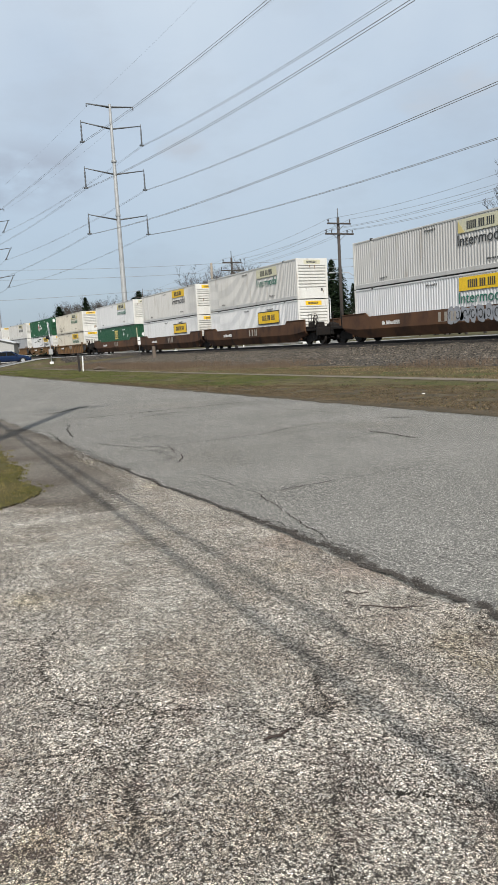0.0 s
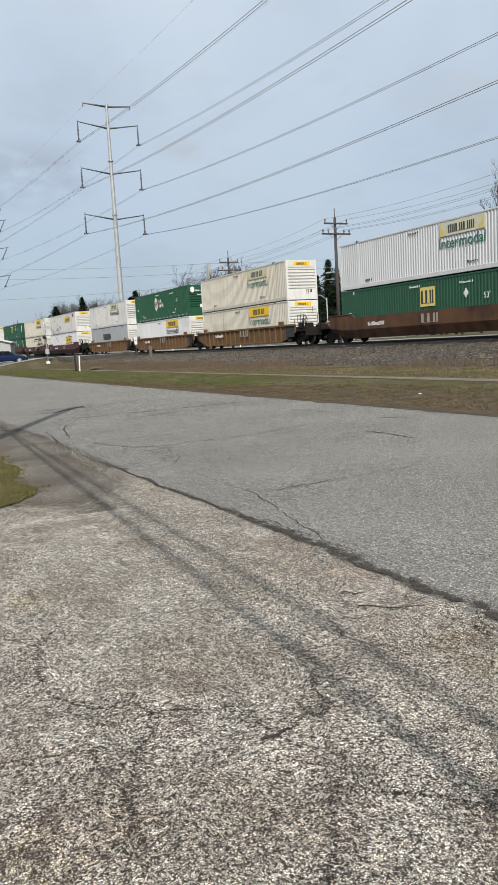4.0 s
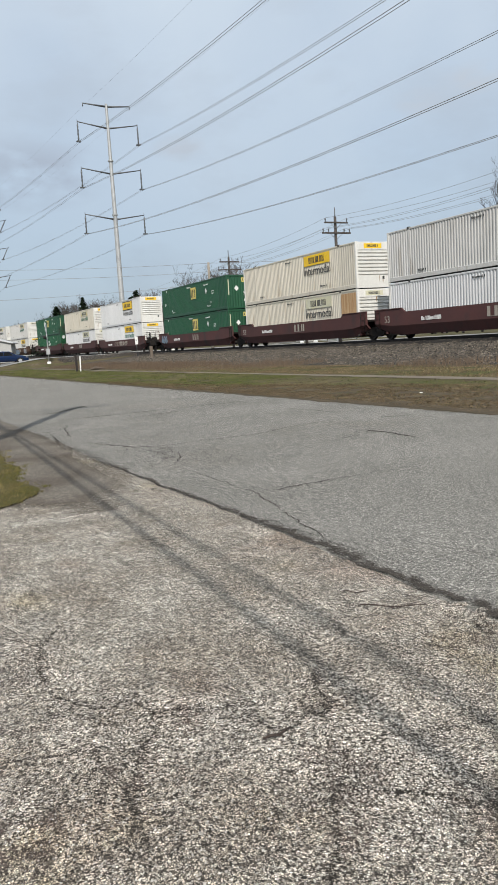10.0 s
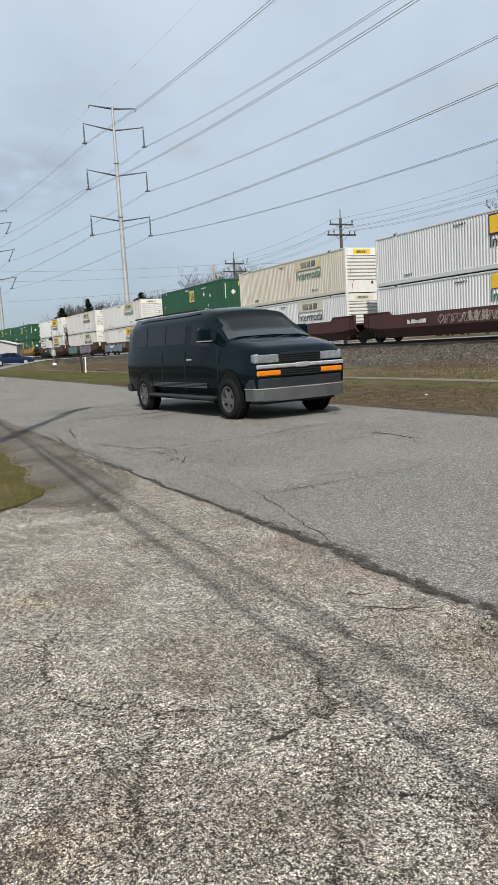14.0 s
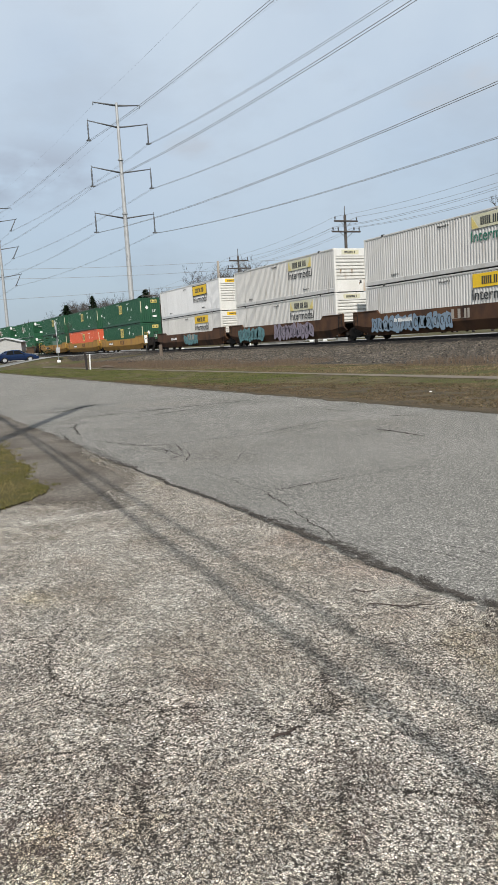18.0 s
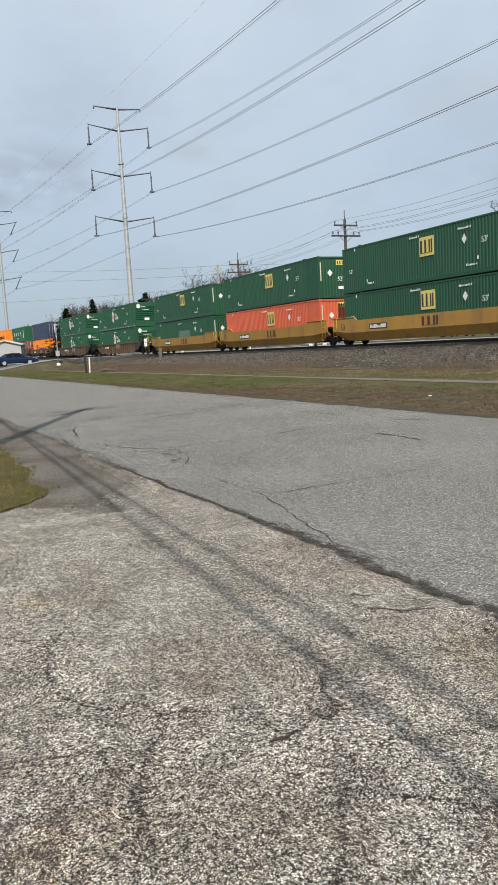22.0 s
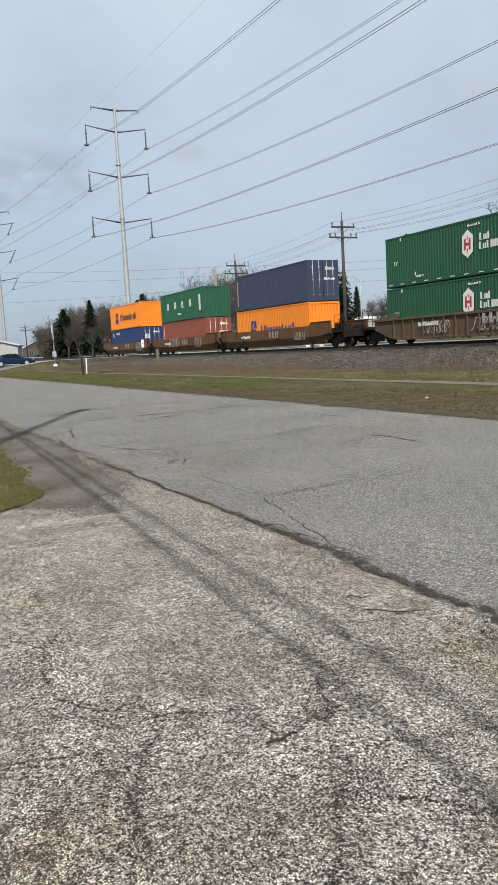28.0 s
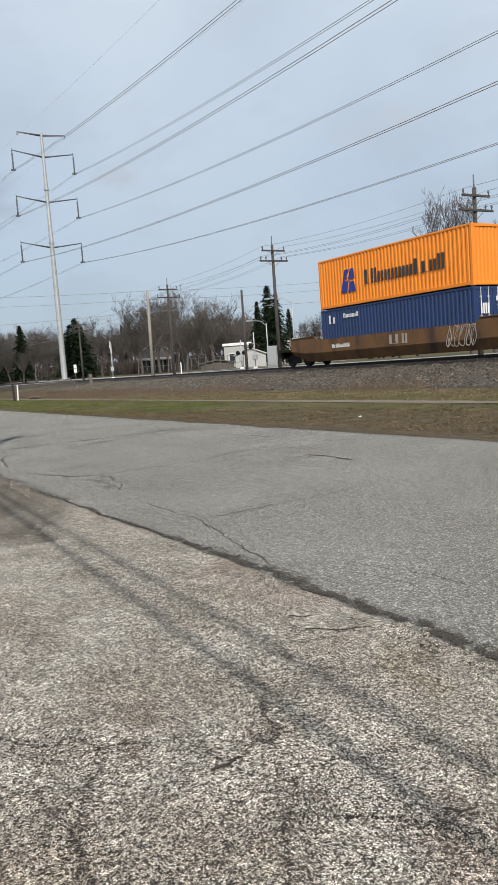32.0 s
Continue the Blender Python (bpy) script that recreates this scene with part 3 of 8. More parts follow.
# ---- track ----
def rail_run(side, x0, x1, step):
    xs = np.arange(x0, x1 + step / 2, step)
    prof = [(-0.07, -0.16), (0.07, -0.16), (0.07, -0.135), (0.012, -0.11), (0.012, -0.05), (0.037, -0.035), (0.037, 0.0), (-0.037, 0.0), (-0.037, -0.035), (-0.012, -0.05), (-0.012, -0.11), (-0.07, -0.135)]
    verts, faces = [], []
    n = len(prof)
    for x in xs:
        for a, b in prof:
            verts.append((x, track_y(x) + side * 0.7525 + a, track_z(x) + b))
    for i in range(len(xs) - 1):
        for k in range(n):
            q = (k + 1) % n
            faces.append((i * n + k, (i + 1) * n + k, (i + 1) * n + q, i * n + q))
    return mesh_of("rail", verts, faces, M_RAILTOP)


for side in (-1, 1):
    tagged(new("rail", rail_run(side, -700, 520, 4)), "dark rust-brown steel rail on timber ties", "rail", "rails of the track", "structure")

track = thing("railway_ties", "dark creosoted timber ties set in the ballast", "ties", kind="structure")
tie_mesh = box("tie", M_TIE, -0.115, 0.115, -1.3, 1.3, -0.34, -0.165, 0.012)
for i in range(290):
    x = 12 - 0.55 * i
    part("tie", tie_mesh, track, at=pose(x, track_y(x), track_z(x), 0, 0, math.degrees(track_yaw(x))))
plank_mesh = box("crossing_plank", M_TIE, -4.2, 4.2, -0.12, 0.12, -0.16, -0.012, 0.01)
crossing = thing("crossing_planks", "timber planks of the level crossing between the rails", "crossing", kind="structure")
for k in range(-3, 4):
    part("crossing_plank", plank_mesh, crossing, at=(CROSS_X, track_y(CROSS_X) + k * 0.19, track_z(CROSS_X)))
for k in (-1.0, 1.0):
    for j in range(2):
        part("crossing_plank", plank_mesh, crossing, at=(CROSS_X, track_y(CROSS_X) + k * (0.95 + 0.26 * j), track_z(CROSS_X)))


# ---- loose stones, chips, grass ----
def scatter_stones(name, material, n, where, size, sink=0.35, flat=0.6, seed=1, label="", category="gravel", sides=5):
    """Many small faceted stones as one mesh; where(rng) gives x, y, z of one stone."""
    rng = np.random.default_rng(seed)
    pos = where(rng, n)
    n = len(pos)
    r = size[0] + (size[1] - size[0]) * rng.random(n) ** 2
    ang = rng.random(n) * 2 * np.pi
    verts = np.zeros((n, sides * 2 + 1, 3))
    for k in range(sides):
        w = ang + 2 * np.pi * (k + 0.35 * (rng.random(n) - 0.5)) / sides
        s = 1 + 0.5 * (rng.random(n) - 0.5)
        verts[:, k] = np.stack([r * s * np.cos(w), r * s * np.sin(w), -r * sink * flat], 1)
        s2 = s * (0.55 + 0.25 * rng.random(n))
        verts[:, sides + k] = np.stack([r * s2 * np.cos(w), r * s2 * np.sin(w), r * flat * (0.45 + 0.5 * rng.random(n))], 1)
    verts[:, -1] = np.stack([0.2 * r * rng.standard_normal(n) * 0.5, 0.2 * r * rng.standard_normal(n) * 0.5, r * flat * 0.95], 1)
    verts += pos[:, None, :]
    one = []
    for k in range(sides):
        q = (k + 1) % sides
        one += [(k, q, sides + q), (k, sides + q, sides + k), (sides + k, sides + q, 2 * sides)]
    one = np.array(one)
    faces = (one[None] + (np.arange(n) * (sides * 2 + 1))[:, None, None]).reshape(-1, 3)
    me = bpy.data.meshes.new(name)
    me.vertices.add(n * (sides * 2 + 1))
    me.vertices.foreach_set("co", verts.reshape(-1))
    me.loops.add(len(faces) * 3)
    me.loops.foreach_set("vertex_index", faces.reshape(-1))
    me.polygons.add(len(faces))
    me.polygons.foreach_set("loop_start", np.arange(len(faces)) * 3)
    me.polygons.foreach_set("loop_total", np.full(len(faces), 3))
    me.materials.append(material)
    me.update(calc_edges=True)
    return tagged(new(name, me), label, category, kind="stuff")


def lot_area(rng, n):
    x = -7.0 + 6.3 * rng.random(n) ** 0.7
    y = -0.9 + 3.4 * rng.random(n)
    p = np.stack([x, y, np.full(n, 0.001)], 1)
    keep = np.array([noise.noise((a * 1.3, b * 1.3, 2)) > -0.55 + 0.5 * random.random() - 0.25 for a, b in zip(x, y)])
    return p[keep]


scatter_stones("paving_stones", M_CHIP, 45000, lot_area, (0.0016, 0.0046), 0.45, 0.55, 11, "pale stone chips bedded in the worn lot surface", "stones")


def seam_area(rng, n):
    x = -7.5 + 6.5 * rng.random(n)
    y = np.array([road_edge(a) for a in x]) + 0.07 * rng.standard_normal(n)
    return np.stack([x, y, np.full(n, 0.004)], 1)


scatter_stones("loose_gravel", M_CHIP, 420, seam_area, (0.002, 0.006), 0.2, 0.6, 12, "loose gravel crumbs along the seam of the road", "gravel")


def lump_area(rng, n):
    x = -2.9 + 1.9 * rng.random(n)
    return np.stack([x, 2.44 + 0.06 * rng.standard_normal(n) + 0.10 * (x > -2.0), np.full(n, 0.008)], 1)


scatter_stones("paving_lumps", M_LOT, 46, lump_area, (0.015, 0.06), 0.3, 0.28, 16, "pale broken lumps of chip-seal along the seam", "rubble", 8)


def ballast_area(rng, n):
    x = -78 + 76 * rng.random(n)
    v = -10.3 + 8.9 * rng.random(n)
    y = np.array([track_y(a) for a in x]) + v
    return np.array([(a, b, bed_z(a, b)) for a, b in zip(x, y)])


scatter_stones("ballast_stones", M_BSTONE, 26000, ballast_area, (0.02, 0.055), 0.3, 0.75, 13, "crushed grey-brown ballast stones on the bank", "ballast")


def blades(name, material, n, where, height, width, seed, label, category="grass", lean=0.5):
    rng = np.random.default_rng(seed)
    pos = where(rng, n)
    n = len(pos)
    h = height[0] + (height[1] - height[0]) * rng.random(n)
    a = rng.random(n) * 2 * np.pi
    tx, ty = lean * h * rng.standard_normal(n), lean * h * rng.standard_normal(n)
    verts = np.zeros((n, 3, 3))
    w = width * (0.6 + 0.8 * rng.random(n))
    verts[:, 0] = pos + np.stack([w * np.cos(a), w * np.sin(a), 0 * a], 1)
    verts[:, 1] = pos - np.stack([w * np.cos(a), w * np.sin(a), 0 * a], 1)
    verts[:, 2] = pos + np.stack([tx, ty, h], 1)
    me = bpy.data.meshes.new(name)
    me.vertices.add(n * 3)
    me.vertices.foreach_set("co", verts.reshape(-1))
    me.loops.add(n * 3)
    me.loops.foreach_set("vertex_index", np.arange(n * 3))
    me.polygons.add(n)
    me.polygons.foreach_set("loop_start", np.arange(n) * 3)
    me.polygons.foreach_set("loop_total", np.full(n, 3))
    me.materials.append(material)
    me.update(calc_edges=True)
    return tagged(new(name, me), label, category, kind="stuff")


def grass_area(rng, n):
    x = -75 + 70 * rng.random(n)
    y = 9.3 + 9.6 * rng.random(n)
    ok = (np.abs(y - 14.2) > 0.35)
    return np.array([(a, b, ground_z(a, b)) for a, b, k in zip(x, y, ok) if k and noise.noise((a * 0.5, b * 0.9, 1)) > -0.25])


blades("grass", M_BLADE, 80000, grass_area, (0.012, 0.036), 0.008, 21, "short thin green and straw-coloured grass")


def green_area(rng, n):
    x = -80 + 66 * rng.random(n)
    y = 8.9 + 5.0 * rng.random(n)
    return np.array([(a, b, ground_z(a, b)) for a, b in zip(x, y) if noise.noise((a * 0.3, b * 0.6, 5)) > -0.15 + 1.05 * smooth(-30, -11, a) and b > 9.0 + 0.2 * noise.noise((a, 0, 0))])


blades("grass", M_GREENBLADE, 120000, green_area, (0.012, 0.038), 0.009, 24, "short fresh green grass beside the road")


def tuft_area(rng, n):
    x = -70 + 66 * rng.random(n)
    y = 9.0 + 9.4 * rng.random(n)
    ok = np.abs(y - 14.2) > 0.3
    return np.array([(a, b, ground_z(a, b)) for a, b, k in zip(x, y, ok) if k and noise.noise((a * 1.6, b * 2.2, 15)) > 0.22])


blades("grass_tufts", M_TUFT, 90000, tuft_area, (0.012, 0.045), 0.010, 26, "dark olive tufts in the patchy grass")


def pale_area(rng, n):
    x = -48 + 44 * rng.random(n)
    y = 14.5 + 4.2 * rng.random(n)
    return np.array([(a, b, ground_z(a, b)) for a, b in zip(x, y) if noise.noise((a * 0.5, b * 1.1, 25)) > -0.2])


blades("dead_grass", M_DEADBLADE, 50000, pale_area, (0.02, 0.06), 0.010, 27, "pale straw-coloured grass along the bank's foot", "grass", 0.7)


def dead_area(rng, n):
    x = -34 + 30 * rng.random(n)
    y = 8.8 + 4.6 * rng.random(n)
    return np.array([(a, b, ground_z(a, b) + 0.008) for a, b in zip(x, y) if b < bare_top(a) + 0.9 and noise.noise((a * 1.1, b * 1.6, 8)) > -0.28])


blades("dead_grass", M_LITTER, 95000, dead_area, (0.006, 0.028), 0.013, 25, "matted straw-coloured dead grass on bare soil", "grass", 0.9)


def verge_area(rng, n):
    x = -17 + 11.5 * rng.random(n) ** 0.7
    y = -1.0 + 2.8 * rng.random(n)
    return np.array([(a, b, 0.012) for a, b in zip(x, y) if b < verge_top(a) + 0.04 + 0.22 * noise.noise((a * 7, b * 7, 4)) + 0.08 * noise.noise((a * 25, b * 25, 4)) and noise.noise((a * 4, b * 5, 9)) > -0.35])


blades("grass", M_VERGE, 60000, verge_area, (0.010, 0.030), 0.0042, 22, "short mossy grass at the lot's edge")


def dust_area(rng, n):
    x = -13 + 6.6 * rng.random(n)
    low = rng.random(n) < 0.6
    lo = np.array([1.12 + 0.52 * smooth(-7.3, -6.8, a) for a in x])
    hi = np.array([2.20 - 0.55 * smooth(-8.0, -6.8, a) for a in x])
    y = np.where(low, lo, hi) + 0.13 * rng.standard_normal(n)
    return np.stack([x, np.minimum(y, 2.4), np.full(n, 0.003)], 1)


scatter_stones("loose_soil", M_SOIL, 22000, dust_area, (0.003, 0.012), 0.3, 0.12, 14, "thin crumbs of brown soil spread over the lot", "soil", 6)


def weed_area(rng, n):
    x = -75 + 70 * rng.random(n)
    y = 15.0 + 5.0 * rng.random(n)
    return np.array([(a, b, bed_z(a, b) - 0.02) for a, b in zip(x, y) if noise.noise((a * 0.16, 3, 1)) > 0.05 - 0.3 * smooth(-30, -45, a) and b > dry_lo(a)])


blades("dry_weeds", M_STRAW, 34000, weed_area, (0.08, 0.36), 0.008, 23, "brown dry weed stalks along the foot of the ballast", "weeds", 0.16)


# ---- cracks in the paving ----
def grit(name, material, centres, size, z, seed, parent=None, label="", category=""):
    """Flat dark crumbs of dirt, each a small uneven four-sided scale, as one mesh."""
    rng = np.random.default_rng(seed)
    n = len(centres)
    r = size[0] + (size[1] - size[0]) * rng.random(n) ** 1.5
    a = rng.random(n) * 2 * np.pi
    verts = np.zeros((n, 4, 3))
    for k in range(4):
        w = a + 1.57 * k + rng.uniform(-0.5, 0.5, n)
        q = r * rng.uniform(0.6, 1.3, n) * (1.35 if k % 2 else 0.8)
        verts[:, k] = np.stack([centres[:, 0] + q * np.cos(w), centres[:, 1] + q * np.sin(w), z + 0.0008 * rng.random(n)], 1)
    me = bpy.data.meshes.new(name)
    me.vertices.add(n * 4)
    me.vertices.foreach_set("co", verts.reshape(-1))
    me.loops.add(n * 4)
    me.loops.foreach_set("vertex_index", np.arange(n * 4))
    me.polygons.add(n)
    me.polygons.foreach_set("loop_start", np.arange(n) * 4)
    me.polygons.foreach_set("loop_total", np.full(n, 4))
    me.materials.append(material)
    me.update(calc_edges=True)
    if parent:
        return part(name, me, parent)
    return tagged(new(name, me), label, category, kind="stuff")


def wander(line, seed, amount, n, rng):
    """n places along a line of corners, each with the line's own sideways wandering; also how far along they lie."""
    pts = np.array(line, float)
    seg = np.hypot(*(pts[1:] - pts[:-1]).T)
    at = np.concatenate([[0], np.cumsum(seg)])
    u = np.sort(rng.random(n)) * at[-1]
    x, y = np.interp(u, at, pts[:, 0]), np.interp(u, at, pts[:, 1])
    k = np.clip(np.searchsorted(at, u) - 1, 0, len(seg) - 1)
    d = (pts[1:] - pts[:-1])[k] / seg[k][:, None]
    o = np.array([noise.noise((v * 5, seed, 0)) + 0.6 * noise.noise((v * 14, seed, 2)) + 0.4 * noise.noise((v * 40, seed, 4)) for v in u]) * amount
    return np.stack([x - d[:, 1] * o, y + d[:, 0] * o], 1), np.stack([-d[:, 1], d[:, 0]], 1), u, at[-1]


def crumbled_crack(line, width, seed, parent, density=1100, soft=1.0):
    """A crack in the chip-seal: a broken dark core between the stones, with sparse grit beside it."""
    rng = np.random.default_rng(seed)
    ln = sum(math.dist(p, q) for p, q in zip(line, line[1:]))
    c, nrm, u, _ = wander(line, seed * 0.73, 0.020, int(ln * density), rng)
    live = np.array([noise.noise((v * 6, seed * 1.7, 5)) + 0.6 * noise.noise((v * 19, seed, 7)) for v in u])
    far = rng.random(len(u)) < 0.30 * soft
    spread = np.where(far, width * 5.5, width * (0.9 + 0.9 * np.clip(live, -0.4, 1)))
    keep = rng.random(len(u)) < np.clip(0.62 + 0.95 * live, 0.10, 1)
    c = c + nrm * (rng.standard_normal(len(u)) * spread)[:, None]
    grit("crack", M_CRACK, c[keep], (0.0014, 0.0044), 0.0046, seed + 5, parent)


def road_crack(line, width, seed, parent):
    """A thin crack in the asphalt that thins out and breaks off on its way."""
    rng = np.random.default_rng(seed)
    ln = sum(math.dist(p, q) for p, q in zip(line, line[1:]))
    n = max(8, int(ln / 0.03))
    c, nrm, u, total = wander(line, seed * 0.37, 0.035, n, rng)
    verts, faces = [], []
    for i in range(n):
        live = noise.noise((u[i] * 1.6, seed * 1.3, 5)) + 0.5 * noise.noise((u[i] * 6, seed, 7))
        w = width * max(0.08, 0.68 + 0.9 * live) * min(1, 6 * u[i] / total, 6 * (1 - u[i] / total) + 0.05) * (0.7 + 0.6 * rng.random()) + 0.0004
        for e in (-1, 1):
            verts.append((c[i][0] + e * w * nrm[i][0], c[i][1] + e * w * nrm[i][1], 0.0165))
        if i:
            faces.append((2 * i - 2, 2 * i - 1, 2 * i + 1, 2 * i))
    part("crack", mesh_of("crack", verts, faces, M_CRACK), parent)


lot_cracks = thing("lot_cracks", "dark crumbling cracks in the chip-seal lot", "cracks", kind="structure")
LOT_RING = [(-3.78, 0.69), (-3.57, 0.57), (-3.28, 0.50), (-3.05, 0.49), (-2.89, 0.56), (-2.79, 0.63), (-2.77, 0.68), (-2.80, 0.74), (-2.79, 0.78), (-2.66, 0.80), (-2.62, 0.90), (-2.56, 1.00), (-2.52, 1.11)]
LOT_STEM = [(-2.65, 0.80), (-2.54, 0.79), (-2.44, 0.68), (-2.28, 0.61), (-2.17, 0.56), (-2.08, 0.56), (-2.01, 0.55), (-1.93, 0.54)]
LOT_LONG = [(-2.63, 1.51), (-2.50, 1.43), (-2.38, 1.40), (-2.23, 1.29), (-2.10, 1.27), (-1.98, 1.23), (-1.86, 1.12), (-1.74, 1.04), (-1.65, 0.98), (-1.55, 0.90), (-1.35, 0.78)]
LOT_SIDE = [(-1.89, 1.14), (-1.80, 1.24), (-1.73, 1.31), (-1.69, 1.36), (-1.62, 1.42), (-1.56, 1.45), (-1.42, 1.56)]
LOT_BRANCHES = [
    ((-3.88, 0.38), (-3.75, 0.47), (-3.59, 0.56)), ((-2.81, 0.24), (-2.78, 0.37), (-2.81, 0.46), (-2.88, 0.55)),
    ((-2.59, 0.21), (-2.57, 0.32), (-2.53, 0.46), (-2.50, 0.53), (-2.35, 0.55), (-2.27, 0.58)), ((-2.38, 1.40), (-2.31, 1.25), (-2.27, 1.16), (-2.47, 1.09)),
    ((-1.95, 1.82), (-1.95, 1.73), (-1.98, 1.63), (-2.00, 1.54), (-2.05, 1.45), (-2.06, 1.34)), ((-5.78, 1.74), (-5.52, 1.75), (-5.29, 1.90)), ((-5.27, 1.61), (-5.15, 1.65)),
]
LOT_OUTER = [
    ((-7.06, 1.18), (-6.94, 1.37), (-6.76, 1.65), (-6.73, 1.83)), ((-3.40, 1.38), (-3.32, 1.43), (-3.24, 1.46), (-3.12, 1.49)), ((-2.85, 1.55), (-2.73, 1.59), (-2.62, 1.57)),
    ((-3.08, 1.87), (-2.91, 1.81), (-2.82, 1.82), (-2.63, 1.93), (-2.59, 2.06), (-2.44, 2.12), (-2.23, 2.08)), ((-2.80, 2.36), (-2.66, 2.37), (-2.51, 2.35)), ((-3.85, 1.43), (-3.84, 1.60), (-3.62, 1.84), (-3.55, 2.02)),
    ((-4.6, 0.55), (-4.3, 0.72), (-4.1, 1.0)), ((-4.9, 1.9), (-4.4, 1.95), (-4.0, 2.2)), ((-3.5, 2.15), (-3.2, 2.05), (-2.95, 2.2)),
]
for k, (ln, wd) in enumerate(((LOT_RING, 0.0050), (LOT_STEM, 0.0070), (LOT_LONG, 0.0070), (LOT_SIDE, 0.0045))):
    crumbled_crack(ln, wd, 60 + k, lot_cracks, 1700)
for k, ln in enumerate(LOT_BRANCHES):
    crumbled_crack(ln, 0.0048 if k < 5 else 0.008, 80 + k, lot_cracks, 1300)
for k, ln in enumerate(LOT_OUTER):
    crumbled_crack(ln, 0.006, 100 + k, lot_cracks, 800, 1.4)


# patches of brown grit that the rain has washed together
def washed(rng, spots):
    out = []
    for x, y, r, n in spots:
        a, q = rng.random(n) * 2 * np.pi, 1.9 * r * rng.random(n) ** 0.6
        px, py = x + q * np.cos(a), y + 0.75 * q * np.sin(a)
        keep = np.array([noise.noise((u * 9, v * 9, 3)) + 0.5 * noise.noise((u * 30, v * 30, 3)) > 0.0 for u, v in zip(px, py)])
        out.append(np.stack([px, py], 1)[keep])
    return np.concatenate(out)


grit("washed_grit", M_STAIN, washed(np.random.default_rng(91), ((-2.15, 0.20, 0.11, 3400), (-1.93, 1.16, 0.11, 2000), (-2.55, 0.88, 0.06, 1000), (-2.29, 0.58, 0.05, 700), (-1.72, 1.02, 0.07, 900), (-2.47, 2.24, 0.10, 1500), (-3.4, 0.42, 0.10, 900), (-4.4, 1.2, 0.16, 1200), (-1.55, 1.5, 0.10, 1200))),
     (0.0014, 0.0042), 0.0042, 92, None, "patches of brown grit washed over the lot", "grit")

# the crumbled dirt seam where the road meets the lot
seam_rng = np.random.default_rng(93)


def seam_places(n):
    x = -17 + 16.2 * seam_rng.random(n) ** 0.62
    near = np.array([smooth(-6.4, -4.2, a) for a in x])
    far = np.array([smooth(-8.0, -10.5, a) for a in x])
    e = np.array([road_edge(a) + 0.05 * noise.noise((a * 2.3, 4, 1)) + 0.03 * noise.noise((a * 9, 4, 2)) for a in x])
    wide = (0.016 + 0.022 * near + 0.10 * far) * np.array([0.65 + 0.9 * max(-0.45, noise.noise((a * 1.9, 8, 5))) for a in x])
    y = e + 0.045 * near + np.abs(wide) * seam_rng.standard_normal(n)
    live = np.array([noise.noise((a * 12, b * 18, 6)) + 0.5 * noise.noise((a * 40, b * 40, 6)) for a, b in zip(x, y)])
    keep = seam_rng.random(n) < np.clip(0.70 + 1.3 * live - 0.30 * far, 0.04, 1)
    return np.stack([x, y], 1)[keep]


grit("road_edge_seam", M_SEAMGRIT, seam_places(80000), (0.0020, 0.0065), 0.0135, 94, None, "crumbled dark dirt seam where road meets lot", "dirt")

road_cracks = thing("road_cracks", "long thin dark cracks in the worn asphalt", "cracks", kind="structure")
ROAD_MAIN = [
    ((-11.78, 2.69), (-10.96, 2.92), (-10.22, 3.20), (-10.06, 3.56), (-10.14, 4.02), (-10.13, 4.42), (-10.11, 5.00), (-10.46, 5.68), (-10.63, 6.19), (-10.79, 7.16)),
    ((-8.53, 2.93), (-7.87, 3.00), (-7.19, 3.01), (-6.72, 2.99), (-6.17, 2.99), (-5.73, 2.91), (-5.29, 2.81), (-4.72, 2.70), (-4.35, 2.67), (-4.09, 2.72), (-3.79, 2.73), (-3.49, 2.75)),
    ((-6.17, 2.99), (-6.14, 3.30), (-6.21, 3.84), (-6.22, 4.37), (-6.30, 4.99), (-6.30, 5.29)),
]
ROAD_FAR = [
    ((-16.11, 3.13), (-15.89, 3.79), (-15.97, 4.93), (-16.05, 6.01), (-16.15, 7.31), (-16.21, 8.07), (-15.79, 8.61)), ((-18.49, 2.31), (-18.26, 3.04), (-18.0, 3.64), (-19.47, 4.82), (-19.35, 5.23)),
    ((-14.52, 4.24), (-15.05, 5.13), (-15.36, 6.0)), ((-13.83, 7.33), (-12.78, 7.45), (-11.7, 7.53)), ((-10.46, 7.39), (-10.28, 7.71), (-10.0, 7.9)), ((-9.24, 6.27), (-8.69, 6.32), (-7.94, 6.26)),
]
ROAD_WEB = [
    ((-10.06, 3.56), (-9.28, 3.37), (-8.57, 2.95)), ((-9.92, 3.18), (-9.41, 3.25), (-8.66, 3.21)), ((-9.73, 3.36), (-9.17, 3.09), (-8.93, 2.71)), ((-9.54, 3.53), (-8.77, 3.28), (-8.37, 3.03)),
    ((-14.47, 2.38), (-13.53, 2.61), (-14.05, 3.02), (-12.26, 2.72)), ((-13.53, 2.61), (-12.02, 2.48), (-11.78, 2.69)), ((-15.19, 2.95), (-14.55, 3.19), (-13.73, 2.95)), ((-5.16, 3.96), (-4.94, 4.0)), ((-6.64, 3.83), (-6.48, 3.95)),
]
ROAD_EDGE_LINES = [
    ((-4.52, 2.62), (-4.26, 2.63), (-4.01, 2.66), (-3.74, 2.68), (-3.55, 2.70)), ((-4.41, 2.71), (-4.07, 2.84), (-3.72, 2.93), (-3.44, 3.0), (-3.11, 2.91)), ((-5.3, 2.62), (-4.8, 2.58), (-4.3, 2.66)), ((-3.9, 3.05), (-3.4, 3.2), (-2.9, 3.2)),
]
